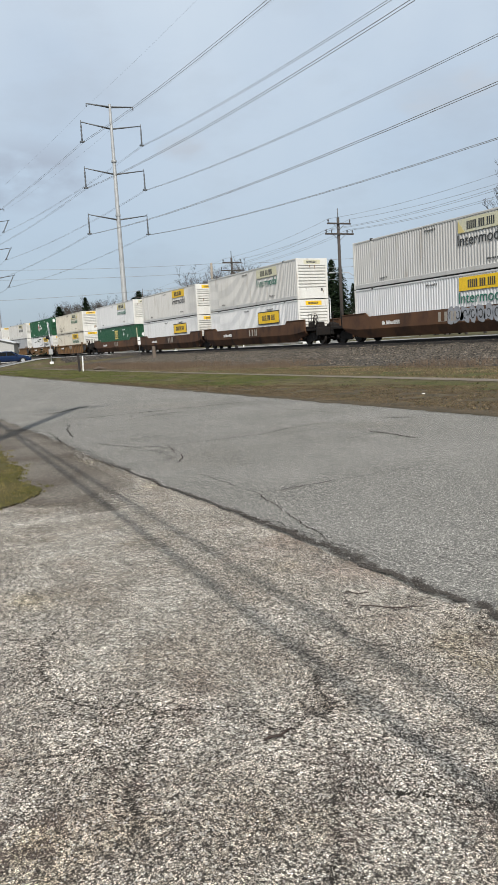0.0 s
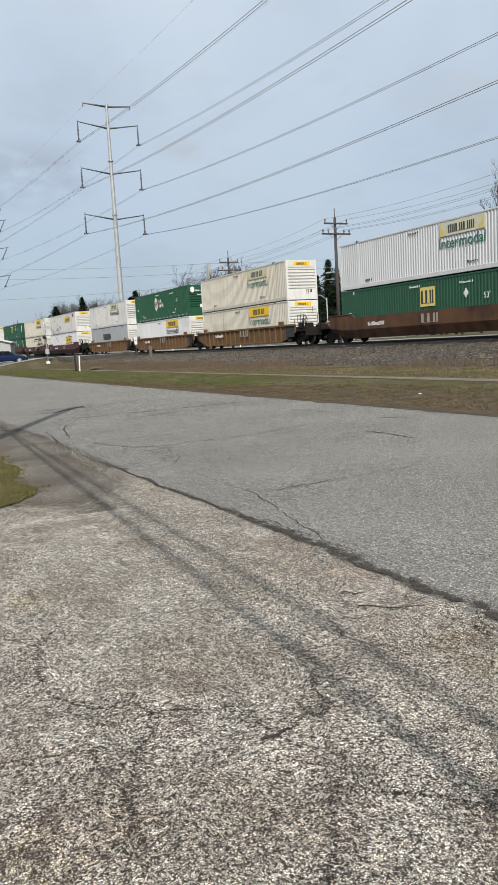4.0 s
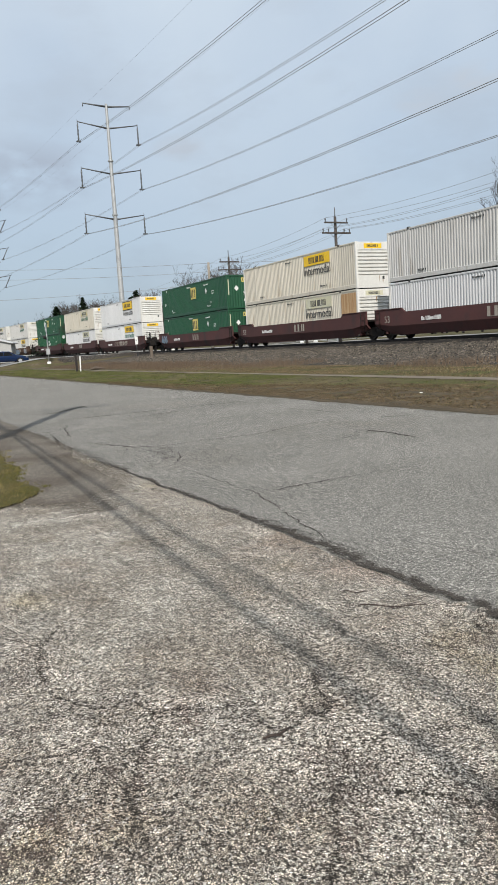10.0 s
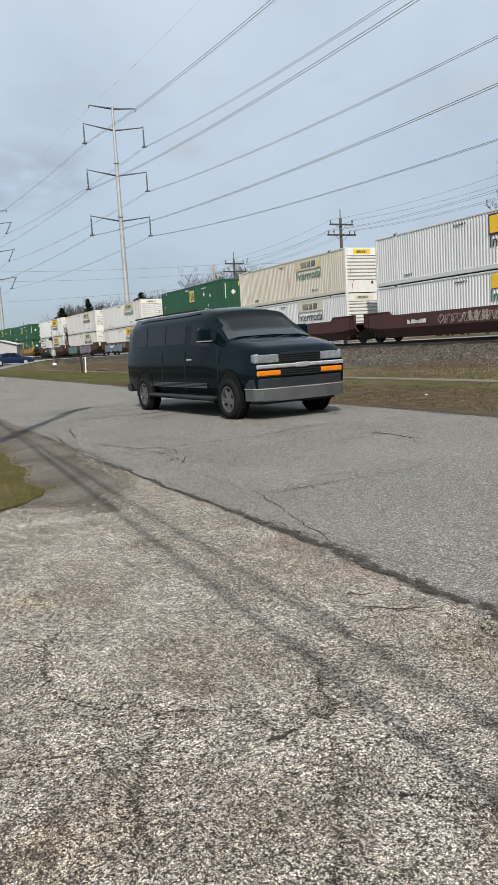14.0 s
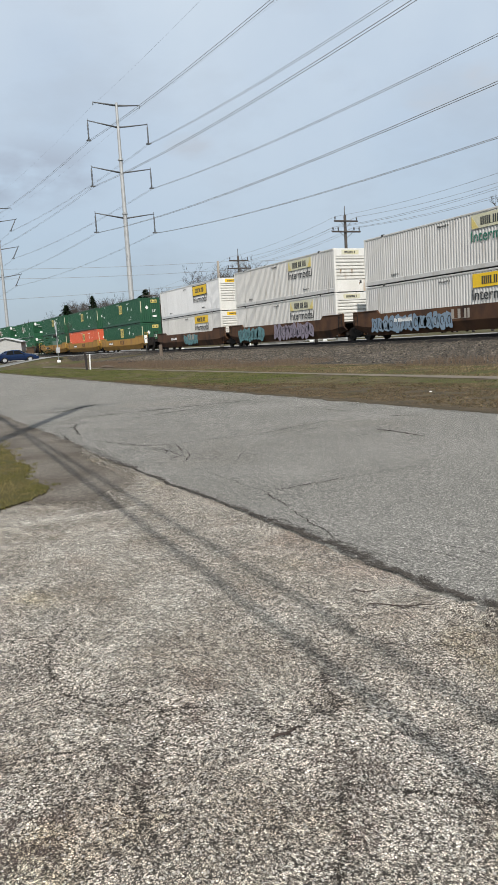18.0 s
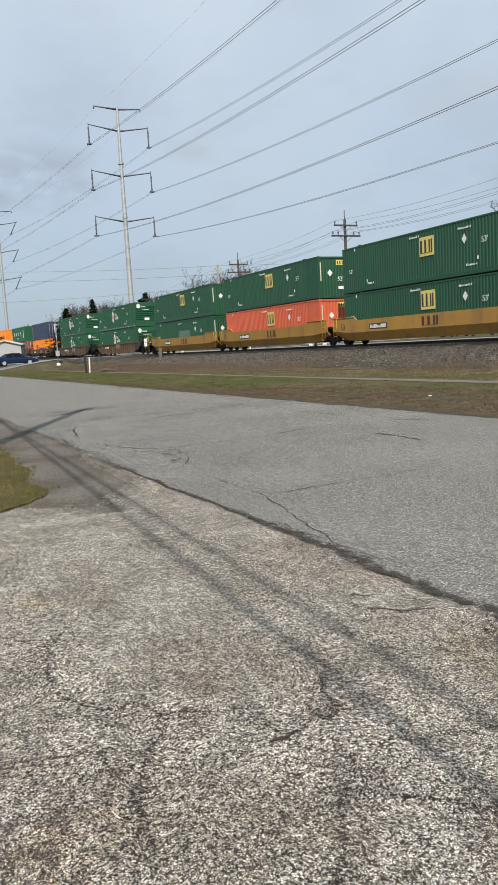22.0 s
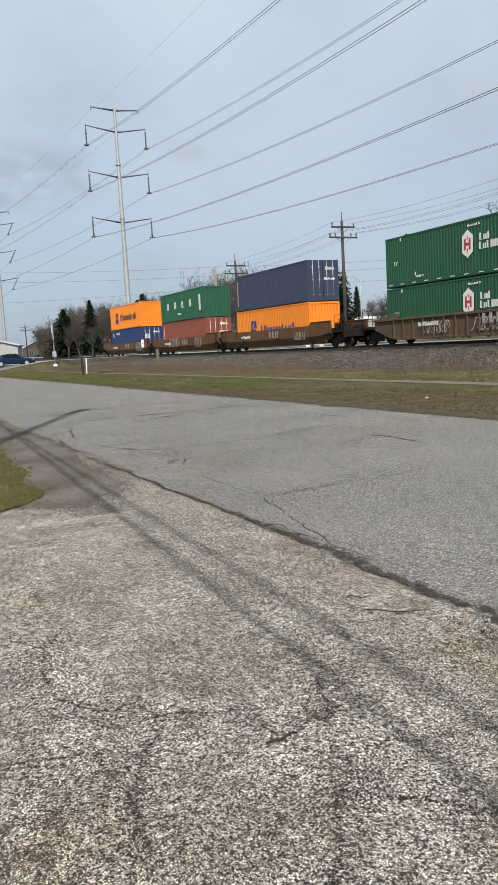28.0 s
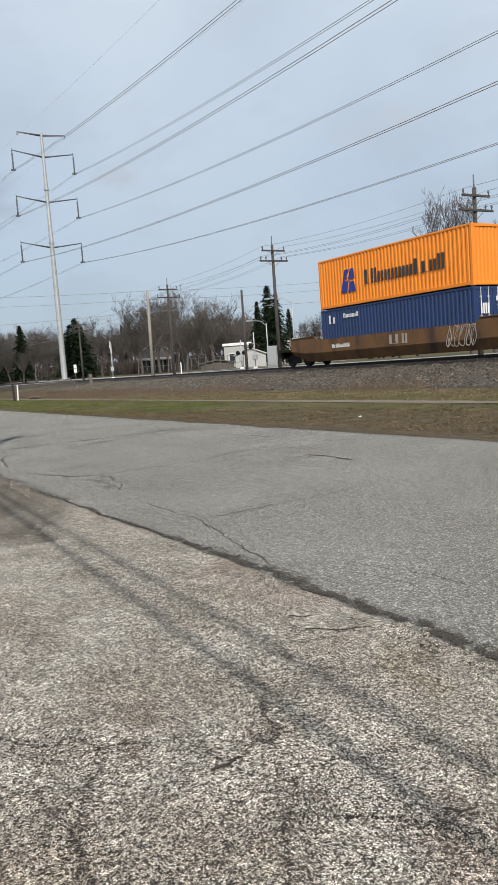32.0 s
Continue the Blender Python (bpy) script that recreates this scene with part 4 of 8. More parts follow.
for k, ln in enumerate(ROAD_MAIN):
    road_crack(ln, (0.018, 0.0042, 0.0070)[k], 20 + k, road_cracks)
for k, ln in enumerate(ROAD_FAR):
    road_crack(ln, 0.042 if k < 3 else 0.022, 30 + k, road_cracks)
for k, ln in enumerate(ROAD_WEB):
    road_crack(ln, 0.0058 if k < 4 else 0.012 if k < 7 else 0.004, 40 + k, road_cracks)
for k, ln in enumerate(ROAD_EDGE_LINES):
    road_crack(ln, 0.0035, 50 + k, road_cracks)
crack_rng = random.Random(61)
for k in range(46):
    cx, cy = -8.5 - 14 * crack_rng.random() ** 1.3, 2.9 + 5.4 * crack_rng.random()
    ca, cl = crack_rng.choice((0.1, 1.5)) + crack_rng.uniform(-0.5, 0.5), crack_rng.uniform(0.4, 1.6)
    road_crack(((cx, cy), (cx + cl * math.cos(ca), cy + cl * math.sin(ca))), 0.005, 200 + k, road_cracks)
for k in range(60):
    cx = crack_rng.choice((-10.6 + 2.6 * crack_rng.random(), -15.5 + 4.5 * crack_rng.random()))
    cy = 2.55 + 0.9 * crack_rng.random()
    ca, cl = crack_rng.uniform(0, 3.1), crack_rng.uniform(0.2, 0.7)
    road_crack(((cx, cy), (cx + 0.5 * cl * math.cos(ca), cy + 0.5 * cl * math.sin(ca)), (cx + cl * math.cos(ca + 0.6), cy + cl * math.sin(ca + 0.6))), 0.0035 if cx > -11 else 0.006, 300 + k, road_cracks)


# ---- train: containers ----
CARS = []            # (thing, place along the train at 0 s, height above rail)


def paint(name, a, b, dirt=(0.20, 0.15, 0.11), rough=0.5, amount=0.62):
    return surface(name, a, b, 0.9, rough, fine=25, bump=0.05, dirt=dirt, dirt_scale=1.1, dirt_from=amount, dirt_to=amount + 0.22, stretch=(2.2, 2.2, 0.35), vary=0.06)


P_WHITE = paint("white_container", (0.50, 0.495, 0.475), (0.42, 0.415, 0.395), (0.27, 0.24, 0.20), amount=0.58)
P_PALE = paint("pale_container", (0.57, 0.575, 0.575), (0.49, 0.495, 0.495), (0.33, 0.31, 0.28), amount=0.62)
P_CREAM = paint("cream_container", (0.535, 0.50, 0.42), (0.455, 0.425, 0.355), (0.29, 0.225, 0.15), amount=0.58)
# lighter than the side tones; goes on end walls, corner posts and castings
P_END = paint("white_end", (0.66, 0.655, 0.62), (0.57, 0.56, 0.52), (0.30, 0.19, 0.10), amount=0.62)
P_GREY = paint("grey_container", (0.40, 0.405, 0.41), (0.34, 0.345, 0.35))
P_GREEN = paint("green_container", (0.011, 0.070, 0.031), (0.009, 0.056, 0.027), (0.02, 0.055, 0.03), amount=0.6)
P_HUB = paint("deep_green_container", (0.009, 0.080, 0.031), (0.0075, 0.064, 0.026), (0.014, 0.06, 0.028), amount=0.6)
P_RED = paint("red_container", (0.56, 0.105, 0.045), (0.47, 0.09, 0.04), (0.42, 0.12, 0.07))
P_ORANGE = paint("orange_container", (0.80, 0.235, 0.012), (0.70, 0.20, 0.012), (0.55, 0.20, 0.04), amount=0.66)
P_NAVY = paint("slate_container", (0.025, 0.037, 0.072), (0.033, 0.046, 0.082), (0.055, 0.056, 0.073))
P_BLUE = paint("blue_container", (0.012, 0.035, 0.115), (0.012, 0.028, 0.09), (0.03, 0.04, 0.08))
P_UGREEN = paint("emerald_container", (0.013, 0.098, 0.045), (0.011, 0.08, 0.037), (0.02, 0.07, 0.037))
P_RUSTRED = paint("brick_red_container", (0.24, 0.062, 0.038), (0.20, 0.053, 0.033), (0.16, 0.07, 0.05))
D_YELLOW = surface("sign_yellow", (0.80, 0.52, 0.015), (0.70, 0.44, 0.015), 2, 0.5, fine=20, bump=0)
D_SQUARE = surface("square_badge", (0.66, 0.53, 0.13), (0.58, 0.47, 0.15), 2, 0.55, fine=20, bump=0)
D_FADED = surface("faded_badge", (0.56, 0.53, 0.33), (0.52, 0.51, 0.42), 2, 0.6, fine=20, bump=0)
D_WORN = surface("worn_yellow", (0.60, 0.47, 0.12), (0.55, 0.47, 0.22), 2, 0.6, fine=20, bump=0)
D_DARK = surface("dark_lettering", (0.022, 0.024, 0.026), (0.04, 0.042, 0.044), 2, 0.6, fine=20, bump=0)
D_GREENT = surface("green_lettering", (0.018, 0.13, 0.085), (0.03, 0.16, 0.11), 2, 0.6, fine=20, bump=0)
D_WHITE = surface("white_lettering", (0.74, 0.74, 0.72), (0.64, 0.64, 0.62), 2, 0.6, fine=20, bump=0)
D_RED = surface("red_mark", (0.42, 0.035, 0.04), (0.36, 0.03, 0.035), 2, 0.6, fine=20, bump=0)
D_BLUE = surface("blue_mark", (0.02, 0.04, 0.24), (0.02, 0.035, 0.2), 2, 0.6, fine=20, bump=0)
D_BLACKFIT = surface("black_fitting", (0.02, 0.02, 0.02), (0.035, 0.034, 0.033), 3, 0.7, fine=30, bump=0.1)
D_RUSTPANEL = surface("rust_streaks", (0.50, 0.36, 0.20), (0.30, 0.15, 0.06), 2.2, 0.8, fine=20, bump=0, stretch=(3, 3, 0.3))
D_RUST = surface("rust_brown", (0.15, 0.085, 0.045), (0.36, 0.27, 0.18), 5, 0.85, fine=20, bump=0)
D_MAROON = surface("maroon_patch", (0.13, 0.025, 0.02), (0.10, 0.02, 0.018), 2, 0.7, fine=20, bump=0)
D_SILVER = surface("bright_rod", (0.45, 0.46, 0.47), (0.35, 0.36, 0.37), 2, 0.4, 0.5, fine=20, bump=0)

HIGH, WIDE = 2.896, 1.295
L53, L40 = 16.154, 12.192


def corrugated(key, material, x0, x1, z0, z1, y_out, depth, pitch, flatness=0.32):
    """Side wall in x-z with upright ribs; the outer faces lie in y_out."""
    def make():
        n = max(1, round((x1 - x0) / pitch))
        p = (x1 - x0) / n
        s = depth if y_out < 0 else -depth
        prof = []
        for i in range(n):
            a = x0 + i * p
            prof += [(a, y_out + s), (a + p * 0.16, y_out), (a + p * (0.16 + flatness), y_out), (a + p * (0.32 + flatness), y_out + s)]
        prof.append((x1, y_out + s))
        verts = [(x, y, z) for x, y in prof for z in (z0, z1)]
        faces = [(2 * i, 2 * i + 2, 2 * i + 3, 2 * i + 1) for i in range(len(prof) - 1)]
        return mesh_of("side_wall", verts, faces, material)
    return cached((key, material.name, x0, x1, y_out), make)


def slatted_end(material, x, ribs, depth):
    """End wall with level ribs, facing +x."""
    def make():
        z0, z1 = 0.80, HIGH - 0.52
        p = (z1 - z0) / ribs
        prof = []
        for i in range(ribs):
            a = z0 + i * p
            prof += [(x - depth, a), (x - depth, a + p * 0.22), (x, a + p * 0.36), (x, a + p * 0.86), (x - depth, a + p)]
        verts = [(xx, y, z) for xx, z in prof for y in (-WIDE + 0.16, WIDE - 0.16)]
        faces = [(2 * i, 2 * i + 1, 2 * i + 3, 2 * i + 2) for i in range(len(prof) - 1)]
        return mesh_of("end_wall", verts, faces, material)
    return cached(("slats", material.name, x, ribs), make)


def upright_end(material, x, pitch, depth):
    def make():
        n = round((2 * WIDE - 0.32) / pitch)
        p = (2 * WIDE - 0.32) / n
        prof = []
        for i in range(n):
            a = -WIDE + 0.16 + i * p
            prof += [(x - depth, a), (x, a + p * 0.2), (x, a + p * 0.6), (x - depth, a + p * 0.8)]
        prof.append((x - depth, WIDE - 0.16))
        verts = [(xx, y, z) for xx, y in prof for z in (0.16, HIGH - 0.12)]
        faces = [(2 * i, 2 * i + 2, 2 * i + 3, 2 * i + 1) for i in range(len(prof) - 1)]
        return mesh_of("end_wall", verts, faces, material)
    return cached(("uprights", material.name, x, pitch), make)


def bar_word(key, material, count, height, width, seed, rising=0.3):
    """A word that is not lettered: plain upright bars of its size on one thin base line, in the x-z plane."""
    def make():
        rng = random.Random(seed)
        w, foot = width / count, height * 0.03
        bars = []
        for i in range(count):
            x = -width / 2 + i * w
            h = height * (1 if rng.random() < rising or i == 0 else 0.72)
            if count > 1 and rng.random() < 0.3:
                bars.append((x, x + w * 0.42, h))
            else:
                bars += [(x, x + w * 0.32, h), (x + w * 0.50, x + w * 0.82, h)]
        out = [(-width / 2, 0), (bars[-1][1], 0)]
        for x0, x1, h in reversed(bars):
            out += [(x1, foot), (x1, h), (x0, h), (x0, foot)]
        out = [q for k, q in enumerate(out) if k == 0 or q != out[k - 1]]
        return prism("lettering", material, out, -0.003, 0.003)
    return cached((key, material.name, count, height, width, seed), make)


def plate(material, w, h, key="plate", t=0.006):
    return box(key, material, -w / 2, w / 2, -t, t, 0, h)


def poly_plate(key, material, outline, t=0.006):
    return cached((key, material.name), lambda: prism(key, material, outline, -t, t))


SIDE_Y = -WIDE - 0.012


def shell(top, length, material, end_material, end_kind, pitch, depth, forty=False, flat_side=False):
    """The container without its markings. top: the thing."""
    h = length / 2
    part("roof", box("roof", material, -h + 0.05, h - 0.05, -WIDE + 0.05, WIDE - 0.05, HIGH - 0.05, HIGH - 0.015), top)
    part("floor", box("floor", D_BLACKFIT, -h + 0.05, h - 0.05, -WIDE + 0.05, WIDE - 0.05, 0.02, 0.14), top)
    a, b = -h + 0.14, h - 0.14
    zlo, zhi = 0.18, HIGH - 0.10
    if length > 14:
        for i, (x0, x1, pp) in enumerate(((a, -6.16, pitch), (-6.04, 6.04, pitch), (6.16, b, pitch * 1.25))):
            part("side_wall", corrugated("near%d" % i, material, x0, x1, zlo, zhi, -WIDE + 0.012, depth * (0.25 if flat_side and i == 1 else 1), pp), top)
        part("side_wall", corrugated("far", material, a, b, zlo, zhi, WIDE - 0.012, depth, pitch * 2), top)
        for x in (-6.1, 6.1):
            for y in (-1, 1):
                part("lifting_post", box("lifting_post", material, -0.07, 0.07, -0.03, 0.03, 0.02, HIGH + 0.0, 0.01), top, at=(x, y * (WIDE - 0.036), 0))
                part("corner_casting", box("corner_casting", D_BLACKFIT, -0.09, 0.09, -0.08, 0.08, -0.06, 0.08, 0.012), top, "dark steel lifting casting", at=(x, y * (WIDE - 0.07), HIGH - 0.03))
    else:
        part("side_wall", corrugated("near", material, a, b, zlo, zhi, -WIDE + 0.012, depth, pitch), top)
        part("side_wall", corrugated("far", material, a, b, zlo, zhi, WIDE - 0.012, depth, pitch * 2), top)
    for y in (-1, 1):
        part("top_rail", box("top_rail", material, a, b, -0.035, 0.035, -0.05, 0.05, 0.012), top, at=(0, y * (WIDE - 0.036), HIGH - 0.055))
        part("bottom_rail", box("bottom_rail", material, a, b, -0.03, 0.03, 0.0, 0.17 if length < 14 else 0.24, 0.012), top, at=(0, y * (WIDE - 0.031), 0.045))
        for x in (-1, 1):
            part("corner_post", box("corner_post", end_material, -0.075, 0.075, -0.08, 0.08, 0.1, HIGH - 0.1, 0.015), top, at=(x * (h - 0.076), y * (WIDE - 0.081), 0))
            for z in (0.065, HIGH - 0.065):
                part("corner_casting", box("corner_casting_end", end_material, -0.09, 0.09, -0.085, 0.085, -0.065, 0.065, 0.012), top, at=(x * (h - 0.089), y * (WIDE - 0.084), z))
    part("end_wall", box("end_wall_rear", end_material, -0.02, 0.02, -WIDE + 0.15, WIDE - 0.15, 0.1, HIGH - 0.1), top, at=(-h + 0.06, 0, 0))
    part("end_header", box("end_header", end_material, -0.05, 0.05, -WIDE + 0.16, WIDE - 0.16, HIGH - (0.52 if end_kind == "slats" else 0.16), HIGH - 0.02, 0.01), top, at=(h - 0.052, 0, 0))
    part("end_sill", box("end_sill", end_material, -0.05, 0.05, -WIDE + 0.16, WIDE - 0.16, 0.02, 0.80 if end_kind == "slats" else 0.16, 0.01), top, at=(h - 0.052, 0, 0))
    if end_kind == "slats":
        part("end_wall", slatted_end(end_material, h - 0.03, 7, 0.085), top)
    elif end_kind == "upright":
        part("end_wall", upright_end(end_material, h - 0.03, 0.24, 0.04), top)
    else:
        for y in (-1, 1):
            part("door", box("door", end_material, -0.025, 0.025, -WIDE / 2 + 0.09, WIDE / 2 - 0.09, 0.16, HIGH - 0.16, 0.01), top, at=(h - 0.05, y * (WIDE / 2 - 0.075), 0))
            for k in (-0.28, 0.24):
                yy = y * (WIDE / 2 - 0.075) + k
                part("lock_rod", cached("lock_rod", lambda: tube("lock_rod", D_SILVER, [(0, 0, 0.05), (0, 0, HIGH - 0.05)], 0.024, 6)), top, "bright steel locking rod", at=(h + 0.012, yy, 0))
                for zz in (0.45, 1.5, 2.4):
                    part("rod_keeper", box("rod_keeper", D_SILVER, -0.03, 0.03, -0.07, 0.07, -0.04, 0.04), top, at=(h - 0.01, yy, zz))


def side_mark(top, mesh, x, z, name="marking", label=""):
    return part(name, mesh, top, label, at=(x, SIDE_Y, z))


def end_mark(top, mesh, length, y, z, name="marking", label=""):
    return part(name, mesh, top, label, at=Matrix.Translation((length / 2 - 0.004, y, z)) @ Matrix.Rotation(radians(90), 4, "Z"))


def badge(top, style, x, z, w=2.35, h=0.78):
    if style == "box":
        side_mark(top, plate(D_DARK, w, h, "badge_border", 0.004), x, z, "badge_border", "dark border of the badge")
        b = part("badge", plate(D_YELLOW, w - 0.16, h - 0.16, "badge", 0.006), top, "bright yellow oblong badge", at=(x, SIDE_Y - 0.003, z + 0.08))
    elif style == "yellow":
        b = part("badge", plate(D_YELLOW, w, h - 0.05, "badge_plain", 0.006), top, "yellow oblong badge", at=(x, SIDE_Y, z + 0.03))
    else:
        b = part("badge", plate(D_FADED, w, h - 0.05, "badge_faded", 0.006), top, "faded pale yellow badge", at=(x, SIDE_Y, z + 0.03))
        for sx in (-1, 1):
            part("badge_corner", poly_plate("badge_corner%d" % sx, D_WORN if style == "worn" else D_FADED, [(sx * (w / 2 - 0.02), 0.02), (sx * (w / 2 - 0.52), 0.02), (sx * (w / 2 - 0.02), h - 0.1)], 0.003), top, at=(x, SIDE_Y - 0.008, z + 0.03))
    part("lettering", bar_word("badge_word", D_DARK, 7, 0.40, w * 0.60, 3, 1.0), top, "dark block lettering", at=(x, SIDE_Y - 0.012, z + h / 2 - 0.2))
    return b


def small_marks(top, length, material, light=True):
    m = D_WHITE if light else D_DARK
    h = length / 2
    for x, z, n, w in ((h - 4.4, 2.42, 6, 1.1), (h - 3.9, 0.5, 5, 0.9), (-h + 3.2, 0.42, 4, 0.8), (-0.5, 2.52, 6, 1.0)):
        side_mark(top, bar_word("small_word", m, n, 0.11, w, int(n * 10 + w * 7)), x, z, "lettering")


def white_box(name, label, material, style, text, end_style="yellow", group="containers of the train"):
    top = thing(name, label, "container", group)
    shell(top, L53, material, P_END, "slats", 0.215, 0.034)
    bx = 3.35
    if style:
        badge(top, style, bx, (1.70 if text else 1.36) if style == "box" else (2.00 if text else 1.62), 3.6 if style == "box" else 3.35, 1.0 if style == "box" else 0.74)
    if text:
        side_mark(top, words("Intermodal", 0.80, text), bx, 1.12 if style == "box" else 1.40, "lettering", "the word Intermodal in large letters")
    small_marks(top, L53, material, False)
    if end_style:
        end_mark(top, plate(D_YELLOW if end_style == "yellow" else D_FADED, 1.35, 0.3, "end_badge"), L53, 0, HIGH - 0.42, "badge", "small badge on the end wall")
        part("lettering", bar_word("end_word", D_DARK, 7, 0.16, 0.9, 5, 1.0), top, at=Matrix.Translation((L53 / 2 + 0.006, 0, HIGH - 0.35)) @ Matrix.Rotation(radians(90), 4, "Z"))
    end_mark(top, plate(D_BLACKFIT, 0.16, 0.2, "end_latch"), L53, 0.75, 0.55, "latch")
    if material is not P_PALE or end_style == "faded":
        rng = random.Random(len(CARS) * 7 + len(style or "") + (3 if text else 0))
        for k in range(rng.randint(2, 4)):
            w, ln = rng.uniform(0.02, 0.06), rng.uniform(0.10, 0.45)
            y, z = rng.uniform(-1.05, 1.05), rng.choice((2.38, 1.5, 0.78, 0.75, 0.6))
            end_mark(top, poly_plate("rust_streak%d_%d" % (len(CARS), k), D_RUST, [(-w, 0), (-w * 0.7, -ln * 0.4), (-w * 0.2, -ln), (w * 0.3, -ln * 0.7), (w, -ln * 0.25), (w, 0.04)], 0.003), L53, y, z, "rust_streak", "brown rust streak")
    return top


def green_box(name, label, material, logo, badged=True):
    top = thing(name, label, "container", "containers of the train")
    shell(top, L53, material, material, "slats" if logo == "hub" else "upright", 0.235, 0.03)
    if logo == "emp":
        if badged:
            side_mark(top, plate(D_SQUARE, 1.25, 1.05, "square_badge"), 0.55, 1.42, "badge", "square yellow badge")
            part("lettering", bar_word("square_word", D_DARK, 3, 0.72, 1.10, 7, 1.0), top, "dark block lettering", at=(0.56, SIDE_Y - 0.012, 1.58))
        side_mark(top, poly_plate("diamond", D_WHITE, [(0, -0.26), (0.19, 0), (0, 0.26), (-0.19, 0)]), 3.6, 1.9, "placard", "white diamond placard")
        end_mark(top, plate(D_SQUARE, 0.75, 0.36, "end_square"), L53, 0.55, HIGH - 0.62, "badge", "yellow badge on the end wall")
        part("lettering", bar_word("end_square_word", D_DARK, 3, 0.22, 0.6, 7, 1.0), top, at=Matrix.Translation((L53 / 2 + 0.006, 0.55, HIGH - 0.55)) @ Matrix.Rotation(radians(90), 4, "Z"))
        end_mark(top, poly_plate("diamond_end", D_WHITE, [(0, -0.24), (0.22, 0), (0, 0.24), (-0.22, 0)]), L53, -0.35, 1.75, "placard", "white diamond placard")
        end_mark(top, words("53'", 0.42, D_WHITE), L53, 0.5, 1.2, "lettering")
        end_mark(top, plate(D_WHITE, 0.5, 0.22, "end_label"), L53, 0.55, 0.62, "notice")
        end_mark(top, plate(D_FADED, 0.08, 1.3, "end_strip"), L53, -1.1, 1.2, "notice")
    else:
        hexo = [(0.0, 0.0), (0.40, 0.3), (0.40, 1.12), (0.0, 1.42), (-0.40, 1.12), (-0.40, 0.3)]
        side_mark(top, poly_plate("hexagon", D_WHITE, hexo), -1.0, 0.95, "badge", "white six-sided badge")
        rows = [(-0.24, -0.12, -0.004, 0.004, 0.42, 1.0), (0.12, 0.24, -0.004, 0.004, 0.42, 1.0), (-0.12, 0.12, -0.004, 0.004, 0.64, 0.78), (-0.03, 0.03, -0.004, 0.004, 0.3, 0.5), (-0.03, 0.03, -0.004, 0.004, 0.92, 1.1)]
        part("badge_bars", cached("badge_bars", lambda: boxes("badge_bars", D_RED, rows)), top, "red bars on the badge", at=(-1.0, SIDE_Y - 0.012, 0.95))
        for z in (1.56, 1.12):
            part("lettering", bar_word("hub_word%d" % (z > 1.3), D_WHITE, 3 if z > 1.3 else 5, 0.36, 0.85 if z > 1.3 else 1.35, 31), top, "white block lettering", at=(0.3 if z > 1.3 else 0.52, SIDE_Y, z + 0.17))
        end_mark(top, poly_plate("hexagon_end", D_WHITE, [(a * 0.5, b * 0.42) for a, b in hexo]), L53, -0.8, HIGH - 0.75, "badge")
        end_mark(top, bar_word("hub_end_word", D_WHITE, 5, 0.16, 0.55, 33), L53, -0.2, HIGH - 0.6, "lettering")
        end_mark(top, plate(D_WHITE, 0.6, 0.3, "end_label_hub"), L53, 0.2, 0.75, "notice")
        end_mark(top, plate(D_WHITE, 0.9, 0.05, "end_line"), L53, 0.1, 1.95, "notice")
    if logo == "hub":
        for k in range(15):
            side_mark(top, plate(D_WHITE, 0.34, 0.05, "reflector"), -7.6 + 1.08 * k, 0.14, "reflector", "white reflective dash")
    side_mark(top, words("53'", 0.42, D_WHITE), 5.1, 1.55, "lettering", "white 53 foot mark")
    side_mark(top, words("53'", 0.34, D_WHITE), -7.1, 1.25, "lettering")
    small_marks(top, L53, material)
    for x, z in ((-6.6, 2.6), (-5.3, 0.55), (4.6, 0.75)):
        side_mark(top, plate(D_WHITE, 0.1, 0.18, "tick"), x, z, "notice")
    return top


def sea_box(name, label, material, end_kind, marks):
    top = thing(name, label, "container", "containers of the train")
    shell(top, L40, material, material, end_kind, 0.28, 0.036)
    for kind, args in marks:
        if kind == "word":
            mat, n, hgt, w, x, z, seed = args
            side_mark(top, bar_word("sea_word", mat, n, hgt, w, seed), x, z, "lettering", "block lettering")
        elif kind == "gable":
            mat, x, z, s = args
            for k, (a, b) in enumerate((([(-0.75, 0.0), (-0.12, 0.0), (0.10, 0.70), (-0.30, 0.70), (0.16, 1.42), (-0.28, 1.42)], 0), ([(-0.02, 0.0), (0.78, 0.0), (0.60, 0.62), (0.18, 0.62)], 0), ([(0.02, 0.80), (0.70, 0.80), (0.62, 1.42), (0.30, 1.42)], 0))):
                side_mark(top, poly_plate("sail%d" % k, mat, [(p * s, q * s) for p, q in a]), x, z, "badge", "blue angular emblem")
        elif kind == "plate":
            mat, w, hgt, x, z = args
            side_mark(top, plate(mat, w, hgt, "sea_plate"), x, z, "notice")
        elif kind == "end_word":
            mat, n, hgt, w, y, z = args
            part("lettering", bar_word("sea_end", mat, n, hgt, w, 9), top, at=Matrix.Translation((L40 / 2 + 0.03, y, z)) @ Matrix.Rotation(radians(90), 4, "Z"))
    return top


